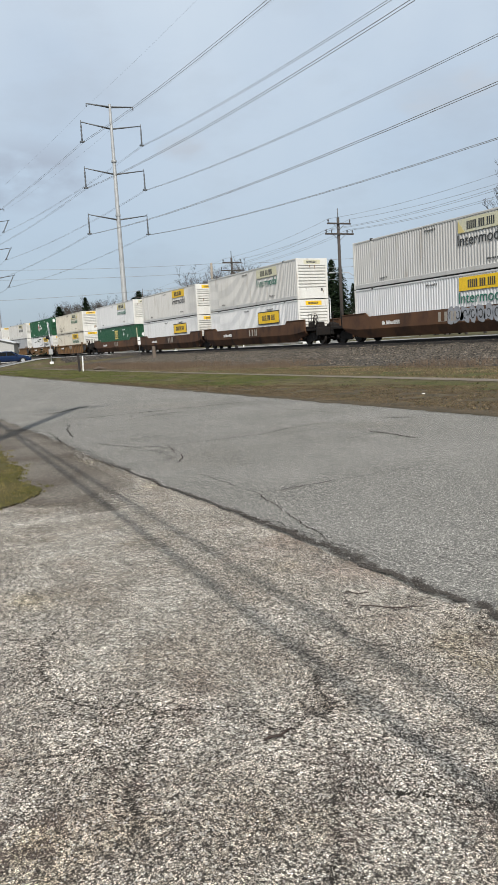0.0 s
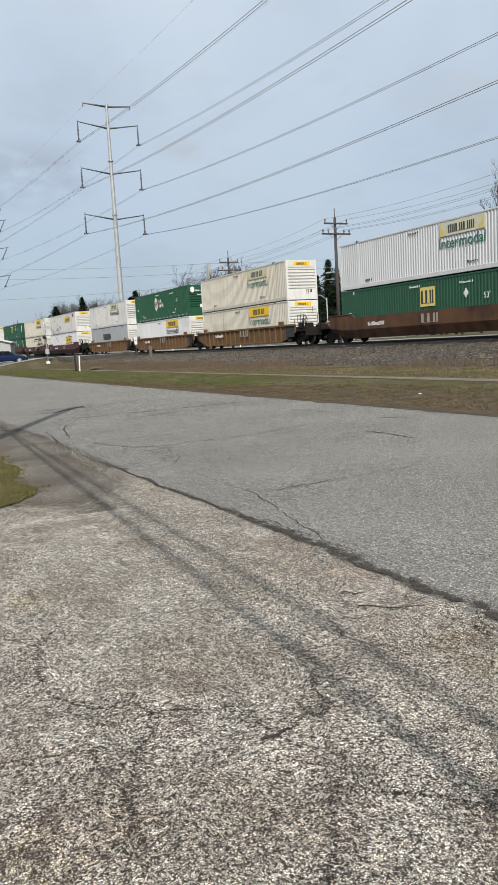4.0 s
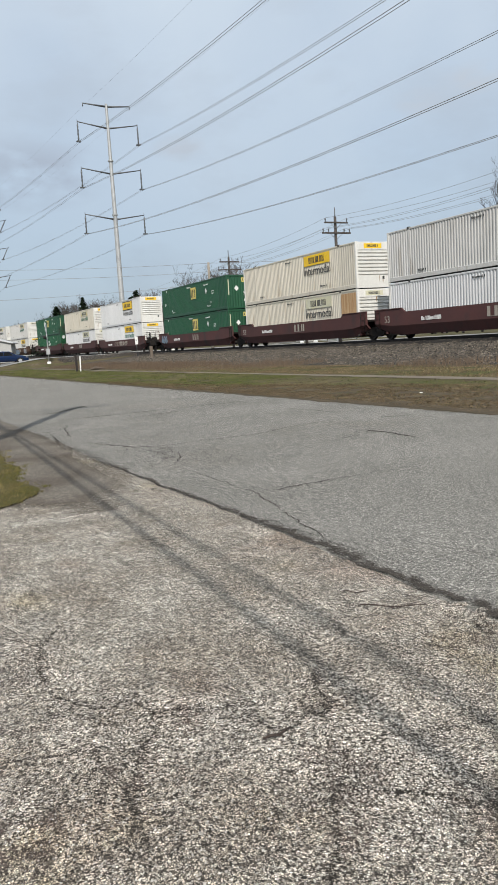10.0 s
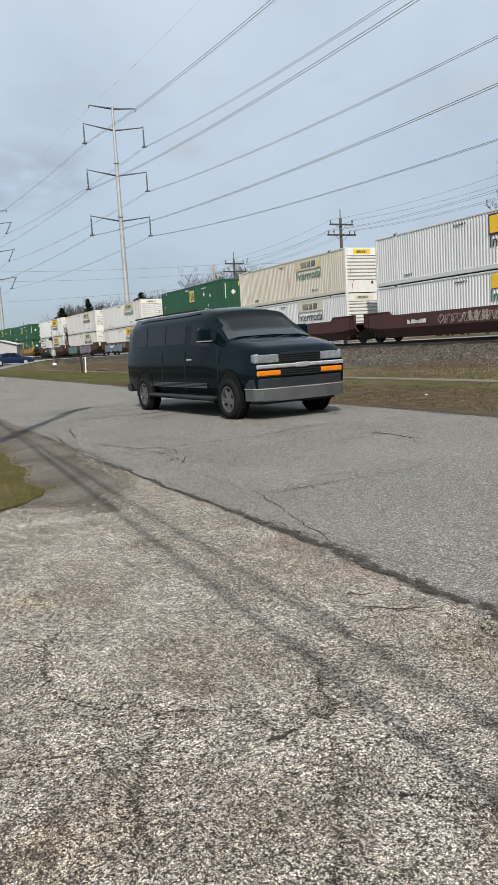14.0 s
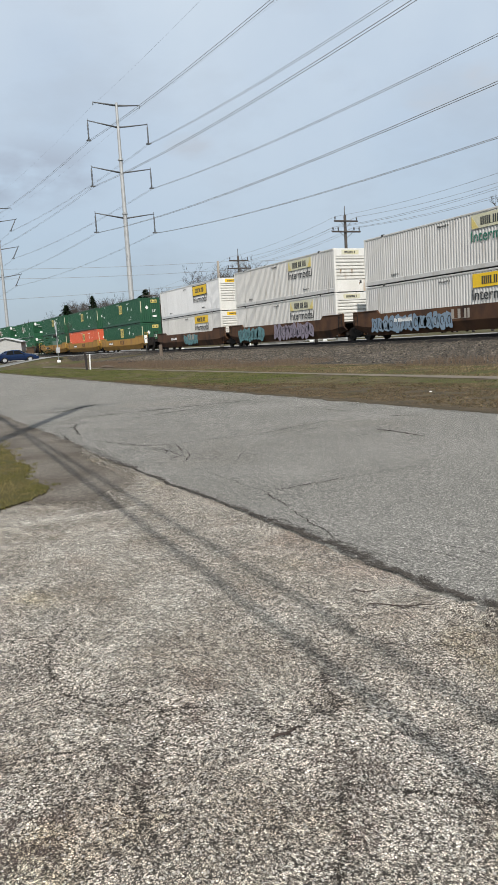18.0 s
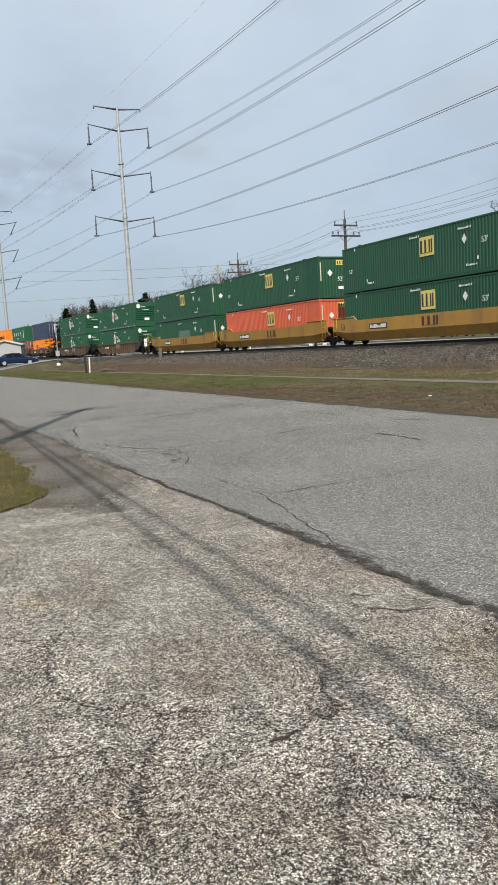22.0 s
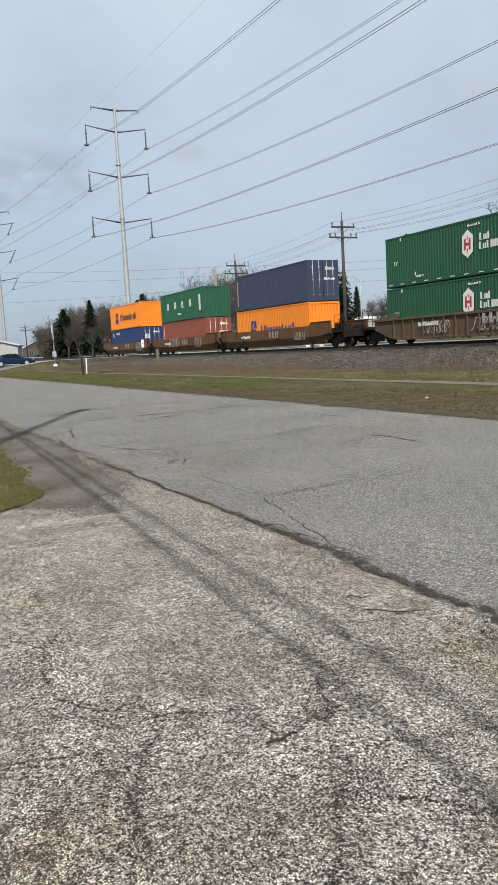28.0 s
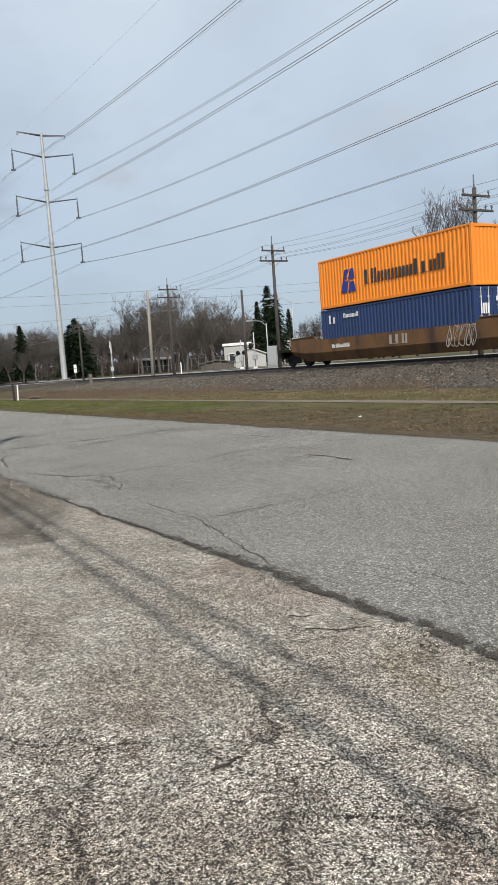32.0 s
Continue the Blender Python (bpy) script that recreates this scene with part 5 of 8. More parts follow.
# ---- train: well cars ----
W_BROWN = surface("brown_wagon", (0.118, 0.058, 0.028), (0.062, 0.032, 0.020), 0.8, 0.75, shine=0.25, fine=20, bump=0.1, dirt=(0.032, 0.020, 0.016), dirt_scale=1.0, dirt_from=0.48, dirt_to=0.7, stretch=(1, 1, 0.6), vary=0.12)
W_TAN = surface("ochre_rust_wagon", (0.1573, 0.0833, 0.0357), (0.09775, 0.051, 0.0255), 0.8, 0.75, shine=0.25, fine=20, bump=0.1, dirt=(0.05, 0.032, 0.024), dirt_scale=1.0, dirt_from=0.5, dirt_to=0.7, stretch=(1, 1, 0.6), vary=0.1)
W_RIBBED = surface("ochre_brown_wagon", (0.155, 0.0837, 0.02604), (0.0992, 0.05084, 0.02046), 0.8, 0.75, fine=20, bump=0.1, dirt=(0.07, 0.04, 0.028), dirt_scale=1.2, stretch=(1, 1, 0.6), vary=0.1)
W_DULL = surface("dull_brown_wagon", (0.115, 0.070, 0.032), (0.070, 0.042, 0.024), 0.8, 0.75, fine=20, bump=0.1, dirt=(0.05, 0.035, 0.03), dirt_scale=1.2, stretch=(1, 1, 0.6), vary=0.1)
W_MAROON = surface("maroon_wagon", (0.072, 0.023, 0.020), (0.052, 0.019, 0.018), 0.8, 0.75, fine=20, bump=0.1, dirt=(0.03, 0.02, 0.02), dirt_scale=1.0, stretch=(1, 1, 0.6), vary=0.12)
W_YELLOW = surface("ochre_yellow_wagon", (0.37, 0.195, 0.032), (0.29, 0.155, 0.03), 0.8, 0.7, fine=20, bump=0.1, dirt=(0.17, 0.10, 0.045), dirt_scale=1.0, stretch=(1, 1, 0.5), vary=0.08)
W_RAIL = surface("yellow_handrail", (0.50, 0.30, 0.03), (0.40, 0.23, 0.03), 1, 0.6, fine=20, bump=0)
G_GREY = surface("grey_spray", (0.30, 0.31, 0.33), (0.20, 0.21, 0.23), 2, 0.7, fine=20, bump=0)
G_BLUE = surface("blue_spray", (0.13, 0.20, 0.27), (0.20, 0.26, 0.32), 2, 0.7, fine=20, bump=0)
G_TEAL = surface("teal_spray", (0.07, 0.17, 0.185), (0.12, 0.24, 0.25), 2, 0.7, fine=20, bump=0)
G_LILAC = surface("lilac_spray", (0.24, 0.205, 0.25), (0.17, 0.145, 0.185), 2, 0.7, fine=20, bump=0)
G_PALE = surface("pale_spray", (0.34, 0.31, 0.27), (0.26, 0.23, 0.19), 2, 0.7, fine=20, bump=0)

HALF = 9.25
RAILGAP = 0.7525


def smooth_side(material, s):
    """One side of the well: plate with raised ends, lower edge folded inward."""
    def make():
        bm = bmesh.new()
        y1, y2 = s * 1.53, s * 1.30
        top = [(-HALF, 1.74), (-6.6, 1.74), (-6.35, 1.55), (6.35, 1.55), (6.6, 1.74), (HALF, 1.74)]
        xs = [-HALF, -6.6, -6.35, 6.35, 6.6, HALF]
        rows = []
        for i, x in enumerate(xs):
            zt = top[i][1]
            end = i in (0, 5)
            zf, zb = (0.98, 0.72) if end else (0.78, 0.24)
            rows.append([(x, y1, zt), (x, y1, zf), (x, y2, zb), (x, y2 - s * 0.12, zb), (x, y1 - s * 0.10, zf), (x, y1 - s * 0.10, zt)])
        # lower edge lifts over the wheels
        full = []
        for i, r in enumerate(rows):
            full.append(r)
            if i == 0:
                full.append([(-7.7, y1, 1.74), (-7.7, y1, 0.80), (-7.7, y2, 0.30), (-7.7, y2 - s * 0.12, 0.30), (-7.7, y1 - s * 0.1, 0.80), (-7.7, y1 - s * 0.1, 1.74)])
            if i == 4:
                full.append([(7.7, y1, 1.74), (7.7, y1, 0.80), (7.7, y2, 0.30), (7.7, y2 - s * 0.12, 0.30), (7.7, y1 - s * 0.1, 0.80), (7.7, y1 - s * 0.1, 1.74)])
        vv = [[bm.verts.new(p) for p in r] for r in full]
        for a, b in zip(vv, vv[1:]):
            for k in range(6):
                q = (k + 1) % 6
                bm.faces.new((a[k], b[k], b[q], a[q]))
        bm.faces.new(vv[0])
        bm.faces.new(vv[-1][::-1])
        return bm_mesh("side_sill", bm, material)
    return cached(("smooth_side", material.name, s), make)


def ribbed_side(material, s):
    def make():
        bm = bmesh.new()
        pts = [(-HALF, 1.42), (-6.9, 1.42), (6.9, 1.42), (HALF, 1.42), (HALF, 0.9), (7.6, 0.34), (6.9, 0.28), (-6.9, 0.28), (-7.6, 0.34), (-HALF, 0.9)]
        y1, y2 = s * 1.44, s * 1.36
        lo = [bm.verts.new((x, y1, z)) for x, z in pts]
        hi = [bm.verts.new((x, y2, z)) for x, z in pts]
        bm.faces.new(lo)
        bm.faces.new(hi[::-1])
        n = len(pts)
        for i in range(n):
            bm.faces.new((lo[i], lo[(i + 1) % n], hi[(i + 1) % n], hi[i]))
        return bm_mesh("side_sill", bm, material)
    return cached(("ribbed_side", material.name, s), make)


def wheel_set():
    def make():
        pcs = []
        for s in (-1, 1):
            pcs.append(ring(0.0, 0.42, s * RAILGAP - 0.05, s * RAILGAP + 0.06, 24))
            pcs.append(ring(0.40, 0.455, s * RAILGAP - s * 0.07 - 0.012, s * RAILGAP - s * 0.07 + 0.012, 24))
            pcs.append(ring(0.0, 0.20, s * RAILGAP - 0.09, s * RAILGAP + 0.09, 12))
            for k in range(4):
                w = k * math.pi / 2
                bx, bz = 0.29 * math.cos(w), 0.29 * math.sin(w)
                v = [(bx + dx, s * (RAILGAP + dy), bz + dz) for dx in (-0.03, 0.03) for dy in (0.05, 0.075) for dz in (-0.03, 0.03)]
                pcs.append((v, [(0, 1, 3, 2), (4, 5, 7, 6), (0, 1, 5, 4), (2, 3, 7, 6), (0, 2, 6, 4), (1, 3, 7, 5)]))
        pcs.append(ring(0.0, 0.085, -1.08, 1.08, 10))
        return joined("wheelset", M_WHEEL, pcs)
    return cached("wheelset", make)


def frame_side():
    def make():
        out = [(-1.22, 0.46), (-1.12, 0.60), (-0.62, 0.62), (-0.40, 0.80), (0.40, 0.80), (0.62, 0.62), (1.12, 0.60), (1.22, 0.46), (1.12, 0.33), (0.70, 0.40), (0.42, 0.20), (-0.42, 0.20), (-0.70, 0.40), (-1.12, 0.33)]
        return prism("side_frame", M_TRUCK, out, -0.09, 0.09, bevel=0.015)
    return cached("side_frame", make)


WHEELS = []          # (wheelset, place along the train) to be keyed


def truck(unit, x, place):
    t = part("truck", cached("bolster", lambda: boxes("truck", M_TRUCK, [(-0.26, 0.26, -1.06, 1.06, 0.42, 0.72), (-0.36, 0.36, -0.3, 0.3, 0.7, 0.86)], 0.02)), unit, "greasy black two-axle truck", at=(x, 0, 0))
    for s in (-1, 1):
        part("side_frame", frame_side(), t, at=(0, s * 1.03, 0))
        for dx in (-0.16, 0, 0.16):
            part("spring", cached("spring", lambda: tube("spring", M_TRUCK, [(0, 0, 0.24), (0, 0, 0.44)], 0.065, 8)), t, at=(dx, s * 1.03, 0))
    for dx in (-0.915, 0.915):
        w = part("wheelset", wheel_set(), t, "worn steel wheels on an axle", at=(dx, 0, 0.42))
        WHEELS.append((w, place + x + dx, dx))
        for s in (-1, 1):
            part("axle_box", cached("axle_box", lambda: tube("axle_box", M_TRUCK, [(0, -0.1, 0), (0, 0.1, 0)], 0.13, 10)), t, at=(dx, s * 1.13, 0.42))
    return t


def spray(unit, material, x, z, w, h, seed, front=True):
    """Spray-painted letters on the side plate: fat blobs with dark cores, no readable word."""
    rng = random.Random(seed)
    n = max(3, int(w / 0.55))
    if material is G_PALE:
        n = int(n * 2.2)
        for i in range(n):
            ph = rng.random() * 6
            cx = x - w / 2 + (i + 0.5) * w / n + rng.uniform(-0.08, 0.08)
            pts = [(w / n * rng.uniform(0.7, 1.1) * math.cos(ph + 0.3 * k) * (0.6 + 0.4 * math.sin(k * 0.55 + i)), 0, h / 2 + h * 0.46 * math.sin(1.13 * (ph + 0.3 * k))) for k in range(24)]
            me = tubes("spray_stroke", material, [(pts, rng.uniform(0.014, 0.038))], 5)
            for v in me.vertices:
                v.co.y *= 0.06
            part("spray_stroke", me, unit, "curling pale spray-paint stroke", at=(cx, -1.536, z))
        return
    for i in range(n):
        cx = x - w / 2 + (i + 0.5) * w / n
        half = w / n * rng.uniform(0.50, 0.64)
        ph, lobes = rng.random() * 6, rng.choice((2, 3, 3, 4))
        out = []
        for k in range(18):
            a = 2 * math.pi * k / 18
            r = 1 + 0.22 * math.sin(lobes * a + ph) + rng.uniform(-0.07, 0.07)
            out.append((half * r * math.copysign(abs(math.cos(a)) ** 0.7, math.cos(a)), h / 2 + h * 0.46 * r * math.copysign(abs(math.sin(a)) ** 0.7, math.sin(a))))
        part("spray_letter", prism("spray_letter", material, out, -0.003, 0.003), unit, "fat spray-painted letter shape", at=(cx, -1.536, z))
        core = []
        for k in range(12):
            a = ph + 5.2 * k / 11
            core.append((half * 0.42 * math.cos(a), -0.005, h / 2 + h * 0.24 * math.sin(a)))
        me = tubes("spray_core", D_DARK, [(core, rng.uniform(0.022, 0.04))], 5)
        for v in me.vertices:
            v.co.y = v.co.y * 0.1 - 0.004
        part("spray_core", me, unit, "dark spray stroke", at=(cx, -1.536, z))


def ladder(unit, x, s, material, z0=0.7, z1=2.0):
    items = [([(-0.2, 0, z0), (-0.2, 0, z1)], 0.018), ([(0.2, 0, z0), (0.2, 0, z1)], 0.018)]
    items += [([(-0.2, 0, z), (0.2, 0, z)], 0.014) for z in np.arange(z0 + 0.1, z1 - 0.05, 0.33)]
    return part("ladder", cached(("ladder", material.name, z0, z1), lambda: tubes("ladder", material, items, 5)), unit, at=(x, s * 1.56, 0))


def well_car(kind, material, label, place, front_end, rear_end, text=None, sprays=()):
    """One unit of the train. front_end, rear_end: whether a coupled end platform stands there."""
    u = thing("well_car", label, "railway wagon", "wagons of the train")
    rail_mat = W_RAIL if material is W_YELLOW else M_TRUCK
    for s in (-1, 1):
        if kind == "smooth":
            part("side_sill", smooth_side(material, s), u)
            for x in (-7.95, 7.95):
                part("shoulder_cap", box("shoulder_cap", material, -1.3, 1.3, -0.10, 0.06, 1.74, 1.79, 0.01), u, at=(x, s * 1.47, 0))
        else:
            part("side_sill", ribbed_side(material, s), u)
            part("top_chord", box("top_chord", material, -HALF, HALF, -0.09, 0.09, 1.38, 1.52, 0.015), u, at=(0, s * 1.46, 0))
            part("bottom_chord", box("bottom_chord", material, -7.0, 7.0, -0.08, 0.08, 0.22, 0.34, 0.015), u, at=(0, s * 1.44, 0))
            for k in range(17):
                x = -7.2 + 0.9 * k
                part("rib", box("rib", material, -0.03, 0.03, -0.075, 0.075, 0.30, 1.40), u, at=(x, s * 1.475, 0))
            for x in (-7.2, 7.2):
                part("guide", box("guide", material, -0.35, 0.35, -0.05, 0.05, 1.50, 1.78, 0.02), u, at=(x, s * 1.46, 0))
            part("notice_panel", box("notice_panel", D_BLACKFIT, -0.62, 0.62, -0.012, 0.012, 0.60, 1.36), u, "black notice panel", at=(8.5, s * 1.46, 0))
    part("well_floor", box("well_floor", M_TRUCK, -8.2, 8.2, -1.3, 1.3, 0.26, 0.34), u)
    for x in (-8.3, 8.3):
        part("bulkhead", box("bulkhead", material, -0.06, 0.06, -1.36, 1.36, 0.34, 1.3), u, at=(x, 0, 0))
        part("end_deck", box("end_deck", M_TRUCK, -0.55, 0.55, -1.36, 1.36, 1.14, 1.28, 0.02), u, at=(x + (0.5 if x > 0 else -0.5), 0, 0))
    for x, coupled in ((HALF, front_end), (-HALF, rear_end)):
        s = 1 if x > 0 else -1
        if coupled:
            truck(u, s * 9.43, place)
            part("end_platform", box("end_platform", M_TRUCK, -0.75, 0.75, -1.42, 1.42, 0.95, 1.12, 0.02), u, at=(s * 10.0, 0, 0))
            part("end_beam", box("end_beam", M_TRUCK, -0.12, 0.12, -1.45, 1.45, 0.62, 1.16, 0.02), u, at=(s * 10.75, 0, 0))
            part("coupler", cached("coupler", lambda: boxes("coupler", M_TRUCK, [(-0.5, 0.35, -0.11, 0.11, 0.72, 0.94), (0.3, 0.6, -0.17, 0.17, 0.68, 1.0)], 0.02)), u, "black steel coupler", at=pose(s * 11.1, 0, 0, 0, 0, 0 if s > 0 else 180))
            for sy in (-1, 1):
                ladder(u, s * 10.5, sy, rail_mat, 0.35, 2.15)
                part("handrail", cached(("handrail", rail_mat.name), lambda: tubes("handrail", rail_mat, [([(-0.55, 0, 1.1), (-0.55, 0, 2.1), (0.55, 0, 2.1), (0.55, 0, 1.1)], 0.02), ([(-0.55, 0, 1.6), (0.55, 0, 1.6)], 0.016)], 5)), u, at=(s * 10.1, sy * 1.38, 0))
            if s > 0:
                part("brake_wheel", cached("brake_wheel", lambda: joined("brake_wheel", M_TRUCK, [ring(0.26, 0.30, -0.02, 0.02, 16), ring(0.0, 0.06, -0.03, 0.03, 8)] + [tube_rows([(0, 0, 0), (0.28 * math.cos(a), 0, 0.28 * math.sin(a))], 0.014, 4) for a in (0.3, 1.55, 2.8, 4.1, 5.3)])), u, "hand brake wheel", at=(s * 10.3, -1.2, 1.75))
                for b in ((-0.25, 0.25, -0.8, -0.3, 1.12, 1.55), (-0.2, 0.4, 0.1, 0.8, 1.12, 1.4), (-0.06, 0.06, -1.1, -0.98, 1.12, 1.9), (-0.5, -0.35, -1.2, -0.8, 1.12, 1.58), (0.35, 0.6, -1.2, -1.0, 1.12, 1.4), (-0.45, -0.25, 0.4, 1.0, 1.12, 1.5)):
                    part("brake_gear", box("brake_gear", M_TRUCK, *b, 0.05), u, "black brake gear on the end platform", at=(s * 9.75, 0, 0))
        else:
            part("drawbar", box("drawbar", M_TRUCK, -0.45, 0.45, -0.3, 0.3, 0.66, 0.98, 0.03), u, at=(s * 9.4, 0, 0))
            if s < 0:
                truck(u, -9.67, place)
            ladder(u, s * 8.9, -1, rail_mat, 0.5, 1.75)
    if text == "53":
        part("lettering", words("53", 0.56, G_PALE if material != W_YELLOW else D_DARK), u, "large 53 on the side plate", at=(-8.0, -1.538, 0.98))
    if text in ("53", "bars") or text is None:
        ym = -1.538 if kind == "smooth" else -1.545
        zz = 0.98 if kind == "smooth" else 0.95
        if material is W_YELLOW:
            part("number_panel", box("number_panel", D_BLACKFIT, -0.95, 0.95, -0.004, 0.004, 0, 0.34), u, "black panel with worn white marks", at=(-4.0, ym + 0.002, zz - 0.06))
        part("lettering", bar_word("car_word", D_WHITE, 9, 0.22, 1.7, 12), u, "worn white block lettering", at=(-4.0, ym - 0.006, zz))
        part("lettering", bar_word("car_brand", W_MAROON if material == W_YELLOW else G_PALE, 3, 0.5, 1.5, 4, 1.0), u, "faded block lettering", at=(1.0, ym - 0.006, zz - 0.08))
    for mat, x, z, w, h, seed in sprays:
        spray(u, mat, x, z, w, h, seed)
    return u


# ---- train: the consist, front to rear ----
SPEED = 15.22


def travel(t):
    """Way of the train since 0 s; it slows down a little."""
    return SPEED * t - 0.00213 * t * t - 0.05




def unit(place, kind, material, label, ends, top, bottom, text="bars", sprays=()):
    u = well_car(kind, material, label, place, ends[0], ends[1], text, sprays)
    CARS.append((u, place, 0.0))
    CARS.append((bottom, place, 0.36))
    CARS.append((top, place, 0.36 + HIGH + 0.03))


BROWN_L = "brown rust-stained well wagon carrying two stacked containers"
RIB_L = "ochre-brown ribbed well wagon carrying two stacked containers"
MAR_L = "dark maroon well wagon with worn white marks"
YEL_L = "ochre-yellow well wagon with black step ladders"


def jb(mat, style, text, end="yellow", label=None):
    tone = {"white_container": "off-white", "pale_container": "clean white", "cream_container": "dirty cream"}[mat.name]
    badge_l = {"box": "a black-framed yellow badge", "yellow": "a yellow badge", "worn": "a faded yellow badge", "faded": "a bleached badge"}[style]
    return white_box("shipping_container", label or "%s ribbed 53-foot container with %s" % (tone, badge_l), mat, style, text, end)


EMP_L = "dark green 53-foot container with a square yellow badge"
HUB_L = "deep green 53-foot container with a white hexagonal badge"


def emp():
    return green_box("shipping_container", EMP_L, P_GREEN, "emp")


def hub():
    return green_box("shipping_container", HUB_L, P_HUB, "hub")


unit(-33.3, "smooth", W_BROWN, BROWN_L, (True, True), jb(P_WHITE, "worn", D_DARK), jb(P_PALE, "yellow", D_GREENT), "bars", [(G_GREY, 3.2, 0.75, 4.5, 0.85, 1)])
unit(-56.7, "smooth", W_BROWN, BROWN_L, (True, False), jb(P_WHITE, "faded", D_GREENT, "faded"), jb(P_PALE, "box", None))
unit(-76.0, "smooth", W_BROWN, BROWN_L, (False, False), jb(P_WHITE, "yellow", D_DARK), jb(P_PALE, "box", None))
unit(-95.3, "smooth", W_BROWN, BROWN_L, (False, True), jb(P_PALE, "worn", D_GREENT, "faded"), emp())
unit(-118.6, "ribbed", W_RIBBED, RIB_L, (True, False), jb(P_CREAM, "worn", D_GREENT), jb(P_CREAM, "yellow", D_GREENT))
unit(-138.1, "ribbed", W_RIBBED, RIB_L, (False, False), hub(), jb(P_PALE, "yellow", D_DARK))
prime = thing("shipping_container", "smooth grey 53-foot container with black lettering", "container", "containers of the train")
shell(prime, L53, P_GREY, P_END, "slats", 0.5, 0.02, flat_side=True)
side_mark(prime, bar_word("grey_word", D_DARK, 7, 0.72, 3.3, 77, 0.9), -0.6, 1.42, "lettering", "heavy black block lettering")
side_mark(prime, words("INTERMODAL", 0.46, D_DARK), -0.4, 0.82, "lettering", "the word INTERMODAL in black capitals")
side_mark(prime, words("53FT", 0.3, D_DARK), -7.0, 1.3, "lettering")
for x in (-6.1, 6.1):
    side_mark(prime, plate(P_WHITE, 0.28, 1.9, "patch_strip"), x, 0.6, "patch")
unit(-157.7, "ribbed", W_RIBBED, RIB_L, (False, True), jb(P_WHITE, "worn", D_DARK), prime)
u8 = jb(P_WHITE, "yellow", None)
side_mark(u8, plate(D_MAROON, 0.85, 0.42, "patch"), 6.6, 2.25, "patch", "maroon repair patch")
unit(-181.4, "smooth", W_MAROON, MAR_L, (True, False), u8, jb(P_PALE, "box", None), "53")
u9b = jb(P_CREAM, "faded", D_DARK, "faded")
side_mark(u9b, plate(D_RUSTPANEL, 1.7, 2.4, "rust_panel", 0.003), 7.05, 0.3, "rust_panel", "rust-streaked panel")
unit(-200.8, "smooth", W_MAROON, MAR_L, (False, False), jb(P_CREAM, "yellow", D_DARK), u9b, "53")
unit(-220.4, "smooth", W_MAROON, MAR_L, (False, True), emp(), emp(), "bars", [(G_BLUE, -7.6, 0.75, 1.6, 0.75, 3)])
unit(-243.8, "smooth", W_MAROON, MAR_L, (True, False), jb(P_PALE, "box", D_DARK), jb(P_PALE, "yellow", D_GREENT), "bars", [(G_PALE, 0.5, 0.85, 5, 0.5, 4)])
unit(-263.3, "smooth", W_MAROON, MAR_L, (False, False), jb(P_CREAM, "worn", D_GREENT), jb(P_PALE, "faded", D_DARK, "faded"))
unit(-282.8, "smooth", W_MAROON, MAR_L, (False, True), emp(), hub(), "53", [(G_PALE, -1.5, 0.8, 2.4, 0.5, 5)])
unit(-306.1, "smooth", W_BROWN, BROWN_L, (True, False), jb(P_WHITE, "worn", D_GREENT, "faded"), jb(P_WHITE, "yellow", D_DARK), "bars", [(G_BLUE, -3.4, 0.4, 7.5, 0.95, 6), (G_GREY, 5.3, 0.5, 2.2, 0.9, 7)])
unit(-325.8, "smooth", W_BROWN, BROWN_L, (False, False), jb(P_WHITE, "worn", D_DARK, "faded"), jb(P_WHITE, "worn", D_DARK, "faded"), "none", [(G_TEAL, -4.9, 0.36, 4.8, 1.12, 8), (G_LILAC, 2.3, 0.36, 6.0, 1.12, 9)])
unit(-345.3, "smooth", W_BROWN, BROWN_L, (False, True), jb(P_PALE, "box", D_DARK), jb(P_WHITE, "yellow", D_DARK), "bars", [(G_TEAL, 0.8, 0.42, 3.6, 1.0, 10)])
unit(-369.1, "smooth", W_YELLOW, YEL_L, (True, False), emp(), emp(), "53")
red = green_box("shipping_container", "orange-red 53-foot container with a square yellow badge", P_RED, "emp")
unit(-388.4, "smooth", W_YELLOW, YEL_L, (False, False), emp(), red, "53")
emp19 = green_box("shipping_container", "faded green 53-foot container with a grey-green painted-over panel", P_GREEN, "emp", False)
side_mark(emp19, plate(surface("grey_green_patch", (0.10, 0.17, 0.13), (0.085, 0.15, 0.11), 1, 0.6, fine=15, bump=0), 3.2, 1.0, "paint_patch", 0.004), 0.6, 0.85, "paint_patch", "grey-green painted-over panel")
unit(-407.7, "smooth", W_YELLOW, YEL_L, (False, True), emp(), emp19, "53")
unit(-431.3, "ribbed", W_DULL, "dull brown ribbed well wagon with spray marks", (True, True), hub(), hub())
unit(-454.7, "ribbed", W_DULL, "dull brown ribbed well wagon with spray marks", (True, True), hub(), hub(), "bars", [(G_PALE, -3.4, 0.5, 2.2, 0.7, 14), (G_PALE, 0.6, 0.5, 2.0, 0.7, 15)])
navy = sea_box("shipping_container", "slate-blue ribbed 40-foot sea container with doors", P_NAVY, "door", [("plate", (D_RUSTPANEL, 0.16, 2.1, -5.6, 0.4)), ("end_word", (D_WHITE, 5, 0.2, 0.8, 0.55, 2.2)), ("end_word", (D_WHITE, 6, 0.16, 0.9, 0.5, 1.5))])
